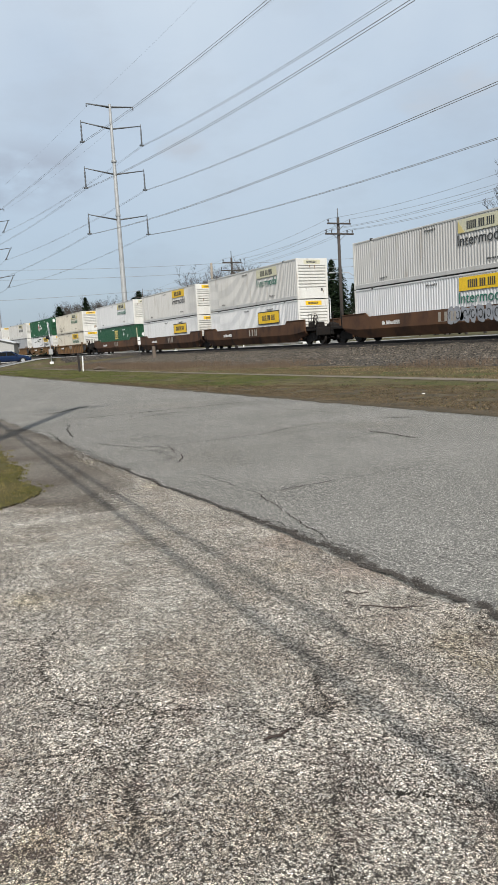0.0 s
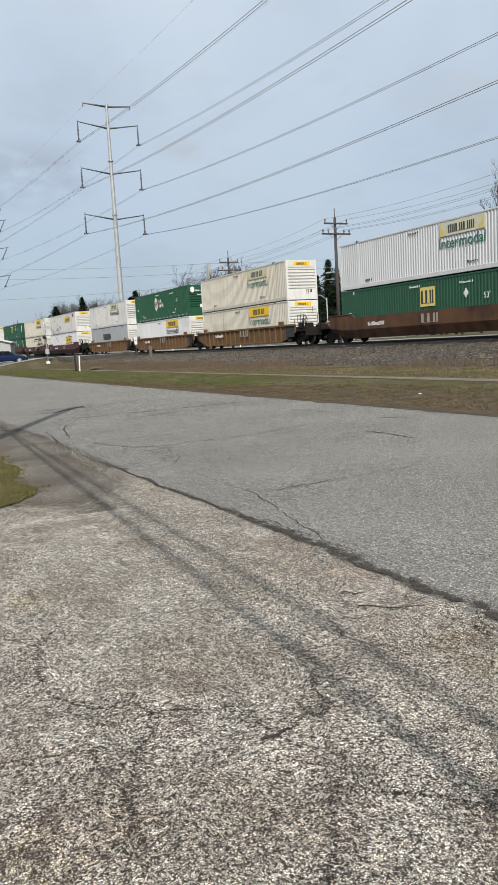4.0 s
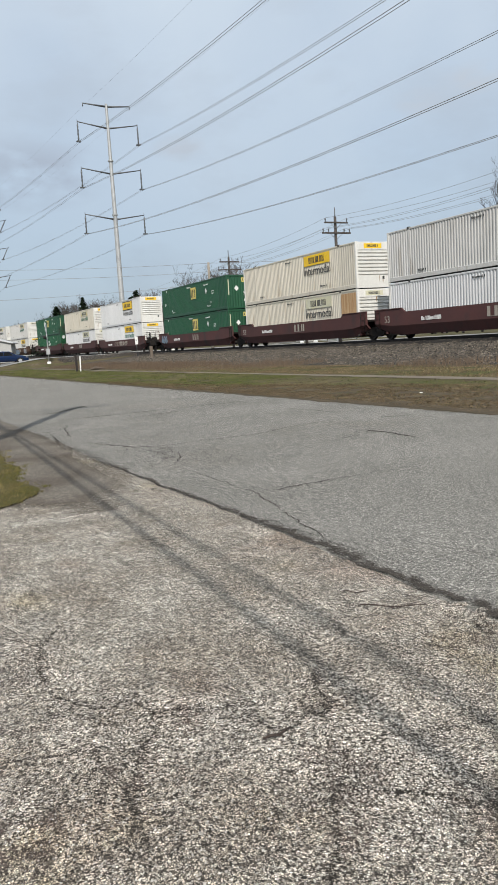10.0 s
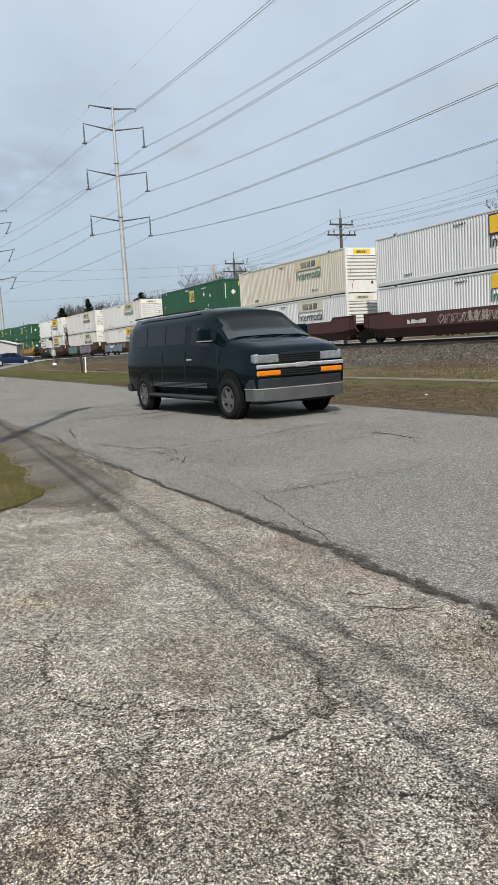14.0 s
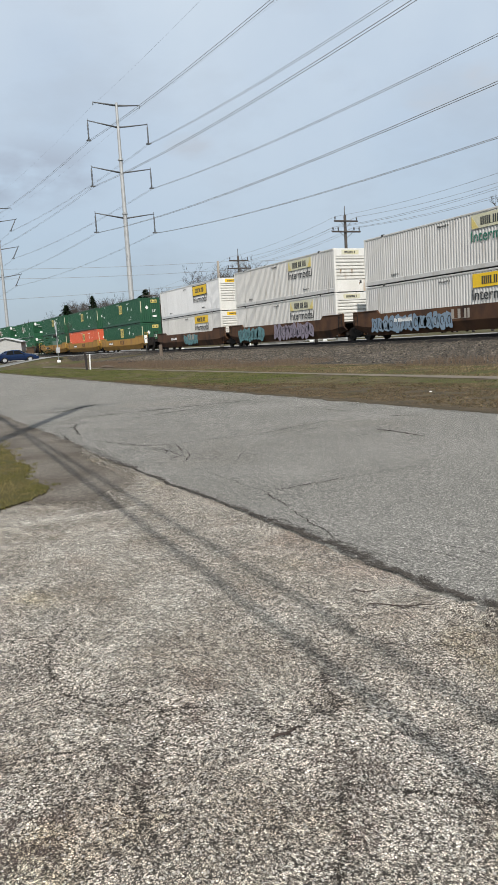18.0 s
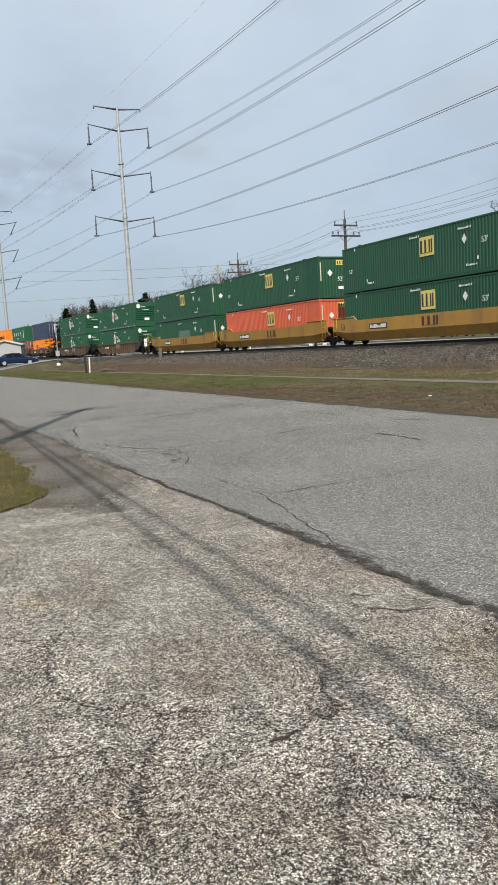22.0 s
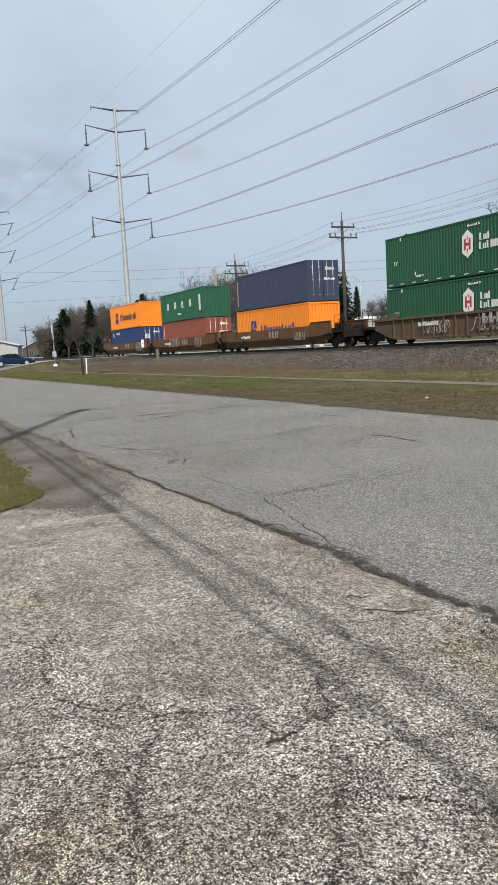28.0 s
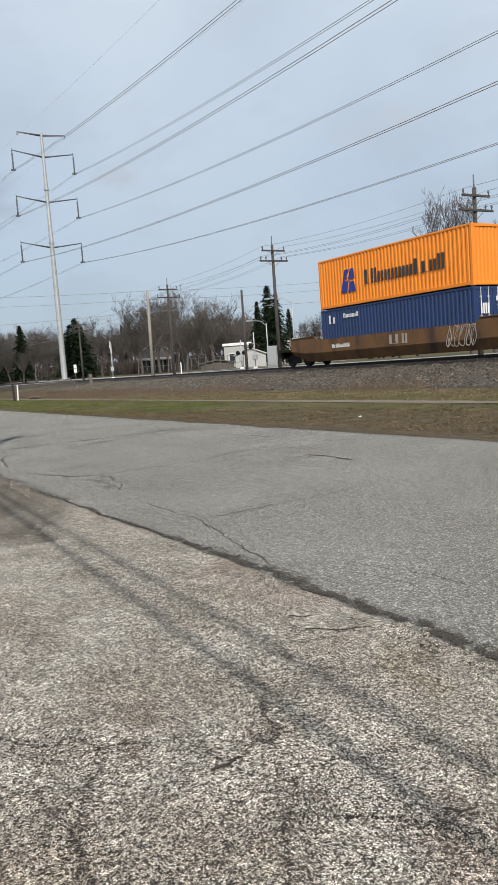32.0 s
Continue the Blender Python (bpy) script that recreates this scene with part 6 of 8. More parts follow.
orange1 = sea_box("shipping_container", "orange ribbed 40-foot sea container with dark lettering", P_ORANGE, "upright", [("word", (D_BLUE, 11, 0.62, 5.6, 1.2, 0.95, 41)), ("gable", (D_BLUE, -3.0, 0.75, 0.9))])
unit(-478.2, "smooth", W_TAN, "rust-brown ochre-tinged well wagon carrying two stacked containers", (True, False), navy, orange1, "bars", [(G_PALE, 5.0, 0.6, 1.6, 0.6, 16)])
uasc = sea_box("shipping_container", "emerald ribbed 40-foot sea container with white capitals", P_UGREEN, "upright", [("word", (D_WHITE, 1, 0.68, 0.66, -3.8, 1.25, 51)), ("word", (D_WHITE, 1, 0.68, 0.66, -1.7, 1.25, 52)), ("word", (D_WHITE, 1, 0.68, 0.66, 0.4, 1.25, 53)), ("word", (D_WHITE, 1, 0.68, 0.66, 2.5, 1.25, 54)), ("word", (D_WHITE, 5, 0.22, 1.0, -0.6, 0.6, 55)), ("plate", (D_WHITE, 0.42, 1.5, 4.9, 0.75))])
brick = sea_box("shipping_container", "brick-red ribbed 40-foot sea container with white door marks", P_RUSTRED, "door", [("plate", (D_WHITE, 0.12, 1.5, -5.5, 0.9)), ("end_word", (D_WHITE, 5, 0.2, 0.8, 0.55, 2.2)), ("end_word", (D_WHITE, 6, 0.16, 0.9, 0.5, 1.5))])
unit(-497.35, "smooth", W_TAN, "rust-brown ochre-tinged well wagon carrying two stacked containers", (False, False), uasc, brick, "bars", [(G_PALE, -2.2, 0.7, 3.2, 0.9, 17), (G_PALE, 4.4, 0.5, 1.8, 1.0, 18)])
orange2 = sea_box("shipping_container", "orange ribbed 40-foot sea container with dark lettering", P_ORANGE, "upright", [("word", (D_DARK, 11, 0.78, 6.2, 1.3, 1.05, 41)), ("gable", (D_BLUE, -3.3, 0.8, 1.0))])
cronos = sea_box("shipping_container", "dark blue ribbed 40-foot sea container with white marks", P_BLUE, "door", [("word", (D_WHITE, 6, 0.26, 1.4, -3.2, 2.3, 61)), ("word", (D_WHITE, 2, 0.5, 0.8, -4.9, 2.05, 62)), ("end_word", (D_WHITE, 5, 0.2, 0.8, 0.55, 2.2)), ("end_word", (D_WHITE, 2, 0.5, 0.6, -0.6, 1.6))])
unit(-516.75, "smooth", W_TAN, "rust-brown ochre-tinged well wagon carrying two stacked containers", (False, True), orange2, cronos, "bars", [(G_PALE, 5.4, 0.45, 2.0, 1.1, 19)])


def train_pose(x, lift):
    return pose(x, track_y(x), track_z(x) + lift, 0, 0, math.degrees(track_yaw(x)))


TRAIN_TIMES = [0, 0.1] + [k * 0.5 for k in range(1, 64)] + [31.9, 32]


# ---- power line ----
def around(az, d, z=0.0):
    """A place at d metres from the eye's foot, az degrees from +y towards -x."""
    return Vector((-d * math.sin(radians(az)), d * math.cos(radians(az)), z))


def sag_path(a, b, sag, n=24):
    a, b = Vector(a), Vector(b)
    return [a + (b - a) * (i / n) - Vector((0, 0, 4 * sag * (i / n) * (1 - i / n))) for i in range(n + 1)]


ARMS = ((34.75, 35.45, 4.65), (28.1, 28.8, 4.65), (21.35, 22.05, 4.65))


def steel_tower(x, y, base, lift, slant=0.0):
    t = thing("power_pylon", "tall grey galvanised steel pole pylon with three pairs of arms", "pylon", "pylons of the power line", at=(x, y, 0))
    hgt = [base, base + 12, 26 + lift, 38.3 + lift]
    part("pole", tube("pole", M_GALV, [(0, 0, z) for z in hgt], [0.45, 0.39, 0.30, 0.20], 12, False), t, "tapered twelve-sided steel pole")
    for z in (22 + lift, 30 + lift):
        part("flange", cached("flange", lambda: tube("flange", M_GALV, [(0, 0, -0.12), (0, 0, 0.12)], 0.42, 12, False)), t, at=(0, 0, z))
    part("base_plate", cached("base_plate", lambda: tube("base_plate", M_GALV, [(0, 0, 0), (0, 0, 0.12)], 0.8, 12, False)), t, at=(0, 0, base))
    for s in (-1, 1):
        part("arm", tube("arm", M_GALVDARK, [(0, s * 0.2, 37.9 + lift), (0, s * 3.6, 38.15 + lift)], [0.15, 0.08], 6), t)
        part("clamp", tube("clamp", M_GALVDARK, [(0, s * 3.6, 38.2 + lift), (0, s * 3.62, 37.7 + lift)], 0.07, 6), t)
        for z0, z1, w in ARMS:
            part("arm", tube("arm", M_GALVDARK, [(0, s * 0.2, z0 + lift), (0, s * w, z1 + lift)], [0.13, 0.07], 6), t, "slender steel cross-arm")
            path = [(0, s * w, z1 + lift + 0.25), (0, s * w, z1 + lift), (0, s * w - slant * 0.5, z1 + lift - 0.35)]
            part("hanger", tube("hanger", M_GALVDARK, path, 0.05, 5), t)
            rows = []
            for k in range(9):
                u = k / 8
                rows.append([(0, s * w - slant * (0.4 + 1.2 * u), z1 + lift - 0.35 - 2.4 * u), 0.14 if k % 2 else 0.09])
            part("insulator", tube("insulator", M_INSUL, [r[0] for r in rows], [r[1] for r in rows], 8), t, "dark grey insulator string")
            part("clamp", box("wire_clamp", M_GALVDARK, -0.25, 0.25, -0.32, 0.32, -0.08, 0.08), t, at=(0, s * w - slant * 1.6, z1 + lift - 2.85))
    return t


TOWERS = [(-117.0, 35.9, 1.25, 0.0, 0.0), (-200.5, 28.9, 1.9, -0.45, 1.0), (83.0, 35.9, 0.9, 0.0, 0.0), (-380.0, 8.0, 2.0, 2.0, 0.0)]
for tw in TOWERS:
    steel_tower(*tw)


def hook(tw, s, k):
    x, y, base, lift, slant = tw
    if k < 0:
        return (x, y + s * 3.62, 37.7 + lift)
    z0, z1, w = ARMS[k]
    return (x, y + s * w - slant * 1.6, z1 + lift - 2.95)


line = 0
for a, b, sag in ((TOWERS[0], TOWERS[2], 4.9), (TOWERS[0], TOWERS[1], 0.9), (TOWERS[1], TOWERS[3], 4.0)):
    for s in (-1, 1):
        for k in (-1, 0, 1, 2):
            cable = thing("overhead_cable", "thin grey overhead power cable sagging between pylons", "cable", "cables of the power line")
            for off in ((-0.16, 0.16) if k >= 0 else (0.0,)):
                p, q = Vector(hook(a, s, k)) + Vector((0, off, 0)), Vector(hook(b, s, k)) + Vector((0, off, 0))
                part("strand", tube("strand", M_WIRE, sag_path(p, q, sag * (0.75 if k < 0 else 1.0)), (0.024 if a[0] > -150 and b[0] > 0 else 0.017) if k >= 0 else 0.007, 5), cable)


# ---- timber poles ----
def timber_pole(name, label, x, y, top, arms, material=M_WOODPOLE, r=0.16, spike=0.0, base=None, lean=(0, 0)):
    z0 = ground_z(x, y) - 0.3 if base is None else base
    t = thing(name, label, "utility pole", "timber poles beside the track", at=(x, y, 0))
    part("pole", tube("pole", material, [(0, 0, z0), (lean[0] * 0.5, lean[1] * 0.5, (z0 + top) / 2), (lean[0], lean[1], top)], [r, r * 0.85, r * 0.68], 8), t)
    if spike:
        part("lightning_rod", tube("lightning_rod", M_GALVDARK, [(lean[0], lean[1], top - 0.4), (lean[0], lean[1], top + spike)], 0.045, 5), t)
    for z, half in arms:
        part("crossarm", box("crossarm", M_WOODDARK, -0.06, 0.06, -half, half, -0.065, 0.065, 0.01), t, "dark timber crossarm", at=(lean[0] + 0.14, lean[1], z))
        pins = (-0.92, -0.55, 0.55, 0.92) if half > 1.2 else (-0.92, 0.92)
        for p in pins:
            part("insulator", cached("pin", lambda: tube("insulator", M_INSUL, [(0, 0, 0), (0, 0, 0.12), (0, 0, 0.2), (0, 0, 0.3)], [0.025, 0.05, 0.075, 0.04], 7)), t, at=(lean[0] + 0.14, lean[1] + p * half, z + 0.06))
        for s in (-1, 1):
            part("brace", tube("brace", M_GALVDARK, [(lean[0] + 0.14, lean[1] + s * half * 0.45, z - 0.05), (lean[0] + 0.1, lean[1], z - 0.55)], 0.018, 5), t)
    return t


LINE_L = "weathered timber utility pole with two crossarms and insulators"
POLES = [(-33.1, 36.0, 10.9), (-55.6, 36.0, 11.35), (-77.1, 36.0, 10.7), (-108.3, 36.0, 9.4), (-141.0, 35.5, 8.8), (-212.0, 36.0, 10.3)]
for x, y, top in POLES:
    timber_pole("utility_pole", LINE_L, x, y, top, ((top - 0.5, 1.15), (top - 1.35, 1.4)), spike=0.75, r=0.17, material=M_WOODDARK)
for (xa, ya, ta), (xb, yb, tb) in zip(POLES, POLES[1:]):
    for dz, half, pins in ((-0.14, 1.15, (-0.92, 0.92)), (-1.0, 1.4, (-0.92, -0.55, 0.55, 0.92))):
        for p in pins:
            tagged(new("telegraph_wire", tube("telegraph_wire", M_WIRE, sag_path((xa + 0.14, ya + p * half, ta + dz), (xb + 0.14, yb + p * half, tb + dz), 0.35, 10), 0.011, 4)), "thin wire strung between timber poles", "wire", "wires of the timber poles")
timber_pole("utility_pole", LINE_L, 6.0, 36.0, 11.2, ((10.7, 1.15), (9.85, 1.4)), spike=0.75, r=0.17, material=M_WOODDARK)
for dz, half, pins in ((-0.14, 1.15, (-0.92, 0.92)), (-1.0, 1.4, (-0.92, -0.55, 0.55, 0.92))):
    for p in pins:
        tagged(new("telegraph_wire", tube("telegraph_wire", M_WIRE, sag_path((6.14, 36 + p * half, 11.2 + dz), (-32.96, 36 + p * half, 10.9 + dz), 0.5, 10), 0.011, 4)), "thin wire strung between timber poles", "wire", "wires of the timber poles")

pale = around(66.56, 93)
timber_pole("utility_pole", "pale bare timber pole holding service wires", pale.x, pale.y, 11.1, (), M_PALEWOOD, r=0.22, lean=(0.15, 0.1))
plain = around(59.55, 72)
timber_pole("utility_pole", "dark plain timber pole without crossarms", plain.x, plain.y, 8.35, (), M_WOODDARK, 0.15)
left_end = Vector((-90.5, 1.5, 0))
timber_pole("utility_pole", "weathered timber pole beside the side road", left_end.x, left_end.y, 11.6, (), r=0.2, base=-0.3)
far_right = around(40.5, 120)
timber_pole("utility_pole", "weathered timber pole behind the track", far_right.x, far_right.y, 15.6, (), r=0.2)
for zl, zr, ze in ((11.3, 11.0, 13.8), (10.2, 10.0, 12.8), (7.6, 8.6, 11.2)):
    tagged(new("service_wire", tube("service_wire", M_WIRE, sag_path((pale.x + 0.1, pale.y, zr), (left_end.x, left_end.y, zl), 0.35, 12), 0.02, 5)), "dark service wire crossing above the track", "wire", "service wires")
    tagged(new("service_wire", tube("service_wire", M_WIRE, sag_path((pale.x + 0.1, pale.y, zr), (far_right.x, far_right.y, ze), 0.8, 12), 0.02, 5)), "dark service wire crossing above the track", "wire", "service wires")

for az, d, hgt in ((51.5, 120, 8.6), (50.25, 110, 8.9)):
    q = around(az, d)
    timber_pole("utility_pole", "weathered timber utility pole beyond the far road", q.x, q.y, hgt, ((hgt - 0.4, 1.2),), r=0.16, material=M_WOODDARK)

# pole and cables that stand beside the lot: they throw the shadows on it
SH = 1 / math.tan(SUN_ELEV)
lot_x, lot_y = -19.2 + 0.905 * 10.6 * SH, 4.42 - 0.425 * 10.6 * SH
near_pole = timber_pole("utility_pole", "weathered timber pole beside the parking lot", lot_x, lot_y, 11.0, ((10.55, 0.85),), r=0.17, base=-0.3)
for z, slope, r in ((5.08, -0.0451, 0.030), (5.25, -0.0264, 0.027)):
    pa = (lot_x, lot_y + 0.17, z)
    a0 = (lot_x + 30, lot_y + 0.17 + 30 * slope, z + 0.05)
    b0 = (lot_x - 40, lot_y + 1.6, z + 0.2)
    tagged(new("telephone_cable", tube("telephone_cable", M_BLACK, sag_path(pa, a0, 0.08, 16), r, 6)), "thick black telephone cable above the lot", "cable", "telephone cables")
    tagged(new("telephone_cable", tube("telephone_cable", M_BLACK, sag_path(pa, b0, 0.2, 16), r, 6)), "thick black telephone cable above the lot", "cable", "telephone cables")


# ---- level crossing ----
def crossing_signal(x, y, hgt, turn, boom=True, buck=True):
    z = ground_z(x, y)
    t = thing("crossing_signal", "grey railway crossing signal with lamps and white crossbuck", "railway signal", "signals of the level crossing", at=pose(x, y, z, 0, 0, turn))
    part("mast", tube("mast", M_GALV, [(0, 0, 0), (0, 0, hgt)], 0.065, 8), t)
    part("foundation", box("foundation", M_WHITE, -0.2, 0.2, -0.2, 0.2, -0.3, 0.2, 0.05), t, "white concrete base")
    for s in (-1, 1):
        if buck:
            part("crossbuck", box("crossbuck", M_WHITE, -0.6, 0.6, -0.012, 0.012, -0.11, 0.11, 0.004), t, "white crossbuck board", at=pose(0, -0.09 - 0.014 * s, hgt - 0.35, 0, s * 45, 0))
        part("lamp_hood", cached("lamp_hood", lambda: joined("lamp_hood", M_BLACK, [ring(0.0, 0.26, -0.03, 0.0, 16), ring(0.13, 0.15, -0.25, 0.0, 16)])), t, "round black lamp board", at=(s * 0.38, -0.08, hgt - 1.5))
        part("lens", cached("lens", lambda: joined("lens", glass_dark("dark_red_lens", (0.12, 0.01, 0.01), 0.2), [ring(0.0, 0.125, -0.05, -0.02, 14)])), t, "unlit red lens", at=(s * 0.38, -0.09, hgt - 1.5))
    part("lamp_arm", tube("lamp_arm", M_GALV, [(-0.4, 0, hgt - 1.5), (0.4, 0, hgt - 1.5)], 0.04, 6), t)
    part("relay_box", box("relay_box", M_GALV, -0.24, 0.24, -0.2, 0.2, 0.95, 1.55, 0.03), t, "grey relay box on the mast")
    if boom:
        part("gate_arm", tube("gate_arm", M_GALV, [(0.2, 0.1, 1.2), (0.2, 0.1, 4.4)], [0.04, 0.025], 6), t, "raised pale gate arm")
    return t


crossing_signal(-84.0, 17.1, 4.3, -7, False)
crossing_signal(-94.0, 35.2, 4.7, -24)
sg = around(58.9, 84)
crossing_signal(sg.x, sg.y, 3.9, 40, False, False)
sg = around(59.9, 90)
crossing_signal(sg.x, sg.y, 3.4, 40, False, False)

M_POSTDARK = surface("dark_post", (0.014, 0.011, 0.010), (0.024, 0.018, 0.015), 3, 0.8, fine=30)
mx, my = -55.4, 13.4
marker = thing("marker_post", "dark wooden stake beside a slim white marker post", "marker post", at=(mx, my, ground_z(mx, my)))
part("stake", box("stake", M_POSTDARK, -0.07, 0.07, -0.07, 0.07, -0.3, 1.22, 0.01), marker, at=pose(0.02, -0.17, 0, 2, 0, 0))
part("white_post", box("white_post", M_WHITE, -0.03, 0.03, -0.045, 0.045, -0.3, 1.12, 0.012), marker, "slim white plastic post", at=pose(0, 0.08, 0, -2, 0, 0))
sx, sy = -80.7, 26.0
sign = thing("trackside_sign", "small white plate on a thin steel post", "sign", at=(sx, sy, ground_z(sx, sy)))
part("post", tube("post", M_GALVDARK, [(0, 0, -0.3), (0, 0, 2.1)], 0.035, 6), sign)
part("plate", box("sign_plate", M_WHITE, -0.012, 0.012, -0.16, 0.16, 1.3, 2.15, 0.004), sign, "white oblong plate", at=(0.045, 0, 0))
part("lettering", box("sign_bar", D_DARK, -0.004, 0.004, -0.08, 0.08, 1.72, 1.80), sign, at=(0.06, 0, 0))
bx, by = -71.0, 24.3
stump = thing("timber_stump", "short weathered square timber post in the ballast", "post", at=(bx, by, ground_z(bx, by)))
part("post", box("stump_post", M_WOODPOLE, -0.14, 0.14, -0.14, 0.14, -0.3, 1.12, 0.03), stump)
tie_a = around(73.6, 66)
old_tie = tagged(new("discarded_tie", box("discarded_tie", M_TIE, -0.13, 0.13, -0.85, 0.85, 0.0, 0.2, 0.02)), "dark discarded timber tie lying on the bank", "timber")
old_tie.matrix_basis = pose(tie_a.x, tie_a.y, ground_z(tie_a.x, tie_a.y) + 0.03, 0, 0, 8)
slab_a = around(75.1, 57)
slab = tagged(new("concrete_lump", joined("concrete_lump", M_DIRT, [tube_rows([(0, -0.5, 0.08), (0, -0.1, 0.14), (0.05, 0.5, 0.06)], [0.05, 0.13, 0.05], 7)])), "broken pale concrete lump lying on the bank", "rubble")
slab.matrix_basis = Matrix.Translation((slab_a.x, slab_a.y, ground_z(slab_a.x, slab_a.y)))

# ---- litter and twigs ----
M_STICK = surface("dead_stick", (0.030, 0.020, 0.016), (0.055, 0.038, 0.030), 20, 0.9, fine=120, bump=0.3)


def twig(x0, y0, x1, y1, r, z, bend):
    p, q = Vector((x0, y0, z + r)), Vector((x1, y1, z + r))
    side = (q - p).cross(Vector((0, 0, 1))) * bend
    t = thing("twig", "thin dry brown twig lying on the paving", "twig", "fallen twigs")
    pts = [p + (q - p) * u + side * math.sin(3.1 * u) + Vector((0, 0, 0.004 * math.sin(9 * u))) for u in (0, 0.2, 0.4, 0.6, 0.8, 1)]
    part("stem", tube("stem", M_STICK, pts, [r, r * 1.1, r, r * 0.9, r * 0.8, r * 0.5], 6), t)
    part("side_shoot", tube("side_shoot", M_STICK, [pts[2], pts[2] + (pts[3] - pts[2]) * 0.9 + side.normalized() * 0.03], [r * 0.6, r * 0.3], 5), t)


twig(-2.245, 1.065, -2.265, 1.185, 0.0045, 0.008, 0.06)
twig(-3.16, 2.09, -2.96, 2.36, 0.0032, 0.01, 0.06)
twig(-3.39, 2.14, -3.30, 2.24, 0.003, 0.01, 0.1)
twig(-2.02, 2.24, -1.86, 2.22, 0.005, 0.004, 0.12)
twig(-1.62, 1.52, -1.56, 1.60, 0.0035, 0.006, 0.1)
lit = tagged(new("paper_litter", joined("paper_litter", M_WHITE, [([(-0.06, 0, 0.0), (0.01, -0.05, 0.006), (0.06, 0.01, 0.003), (0.0, 0.05, 0.012), (0.0, 0, 0.02)], [(0, 1, 4), (1, 2, 4), (2, 3, 4), (3, 0, 4)])])), "crumpled white paper litter in the grass", "litter")
lit.matrix_basis = Matrix.Translation((-13.6, 10.85, ground_z(-13.6, 10.85) + 0.03))
for k in range(9):
    rr = random.Random(900 + k)
    lx, ly = -8 - 9 * rr.random(), 3.2 + 5.4 * rr.random()
    peb = tagged(new("pebble", cached("pebble", lambda: joined("pebble", M_CHIP, [tube_rows([(0, 0, 0), (0, 0, 0.008), (0, 0, 0.013)], [0.010, 0.012, 0.006], 6)]))), "small white pebble lying on the road", "pebble", "pebbles on the road")
    peb.matrix_basis = pose(lx, ly, 0.012, 0, 0, 40 * k)


# ---- vehicles ----
def body_mesh(name, material, stations, mirror=True, sm=True):
    """A shell lofted through cross-sections (x, [(y, z), ...] from the sill to the roof's middle)."""
    verts, faces = [], []
    n = len(stations[0][1])
    m = 2 * n - 1
    for x, half in stations:
        row = [(x, -y, z) for y, z in half] + [(x, y, z) for y, z in half[-2::-1]]
        verts += row
    for i in range(len(stations) - 1):
        for k in range(m - 1):
            faces.append((i * m + k, (i + 1) * m + k, (i + 1) * m + k + 1, i * m + k + 1))
        faces.append((i * m + m - 1, (i + 1) * m + m - 1, (i + 1) * m, i * m))
    faces.append(tuple(range(m)))
    faces.append(tuple((len(stations) - 1) * m + k for k in range(m))[::-1])
    return mesh_of(name, verts, faces, material, sm)


def wheel(parent, name, x, y, r, w, rim_mat, spokes=6):
    hub = part(name, cached(("tyre", r, w), lambda: joined("tyre", M_TYRE, [ring(r * 0.62, r, -w / 2, w / 2, 28), ring(r * 0.66, r * 0.96, -w / 2 - 0.012, w / 2 + 0.012, 28)], True)), parent, "black tyre with a silver rim", at=(x, y, r))
    s = -1 if y < 0 else 1

    def make():
        f = w / 2
        pcs = [ring(r * 0.56, r * 0.655, -0.05, f + 0.006, 24), ring(0, r * 0.18, f - 0.06, f - 0.004, 12)]
        for k in range(spokes):
            a = 2 * math.pi * k / spokes
            c, d = math.cos(a), math.sin(a)
            v = []
            for rr, hw in ((r * 0.12, 0.05), (r * 0.58, 0.045)):
                for e in (-1, 1):
                    for yy in (f - 0.045, f - 0.008):
                        v.append((rr * c - e * hw * d, yy, rr * d + e * hw * c))
            pcs.append((v, [(0, 1, 3, 2), (4, 5, 7, 6), (0, 1, 5, 4), (2, 3, 7, 6), (1, 3, 7, 5), (0, 2, 6, 4)]))
        me = joined("rim", rim_mat, pcs)
        if s < 0:
            for v in me.vertices:
                v.co.y *= -1
        return me
    part("rim", cached(("rim", r, w, s, rim_mat.name), make), hub, "silver spoked rim")
    part("brake_disc", cached(("disc", r), lambda: joined("brake_disc", M_TRUCK, [ring(0, r * 0.55, -w / 2 + 0.05, w / 2 - 0.05, 18)])), hub)
    return hub


M_VAN = surface("dark_teal_paint", (0.0026, 0.0068, 0.0098), (0.0033, 0.0080, 0.0114), 0.6, 0.07, fine=300, bump=0.0, dirt=(0.009, 0.010, 0.010), dirt_scale=1.4, dirt_from=0.66, dirt_to=0.95, shine=0.085)
M_GLASS = glass_dark("tinted_glass", (0.004, 0.005, 0.006), 0.03)
M_CHROME = surface("chrome", (0.80, 0.81, 0.82), (0.70, 0.71, 0.72), 3, 0.16, 0.75, fine=40, bump=0)
M_GRILLE = surface("black_grille", (0.0035, 0.0040, 0.0045), (0.006, 0.0065, 0.007), 30, 0.4, fine=200, bump=0.3, shine=0.2)
M_BUMPER = surface("grey_bumper", (0.022, 0.024, 0.027), (0.016, 0.018, 0.020), 3, 0.45, fine=60, bump=0.05, shine=0.25)
M_LAMP = surface("clear_lamp", (0.50, 0.53, 0.55), (0.16, 0.175, 0.19), 10, 0.08, 0.55, fine=60, bump=0.1)
M_AMBER = surface("amber_lamp", (0.62, 0.20, 0.01), (0.5, 0.15, 0.01), 12, 0.2, fine=60, bump=0.05)
M_PINSTRIPE = surface("silver_stripe", (0.10, 0.105, 0.11), (0.07, 0.075, 0.08), 3, 0.4, 0.2, fine=30, bump=0)
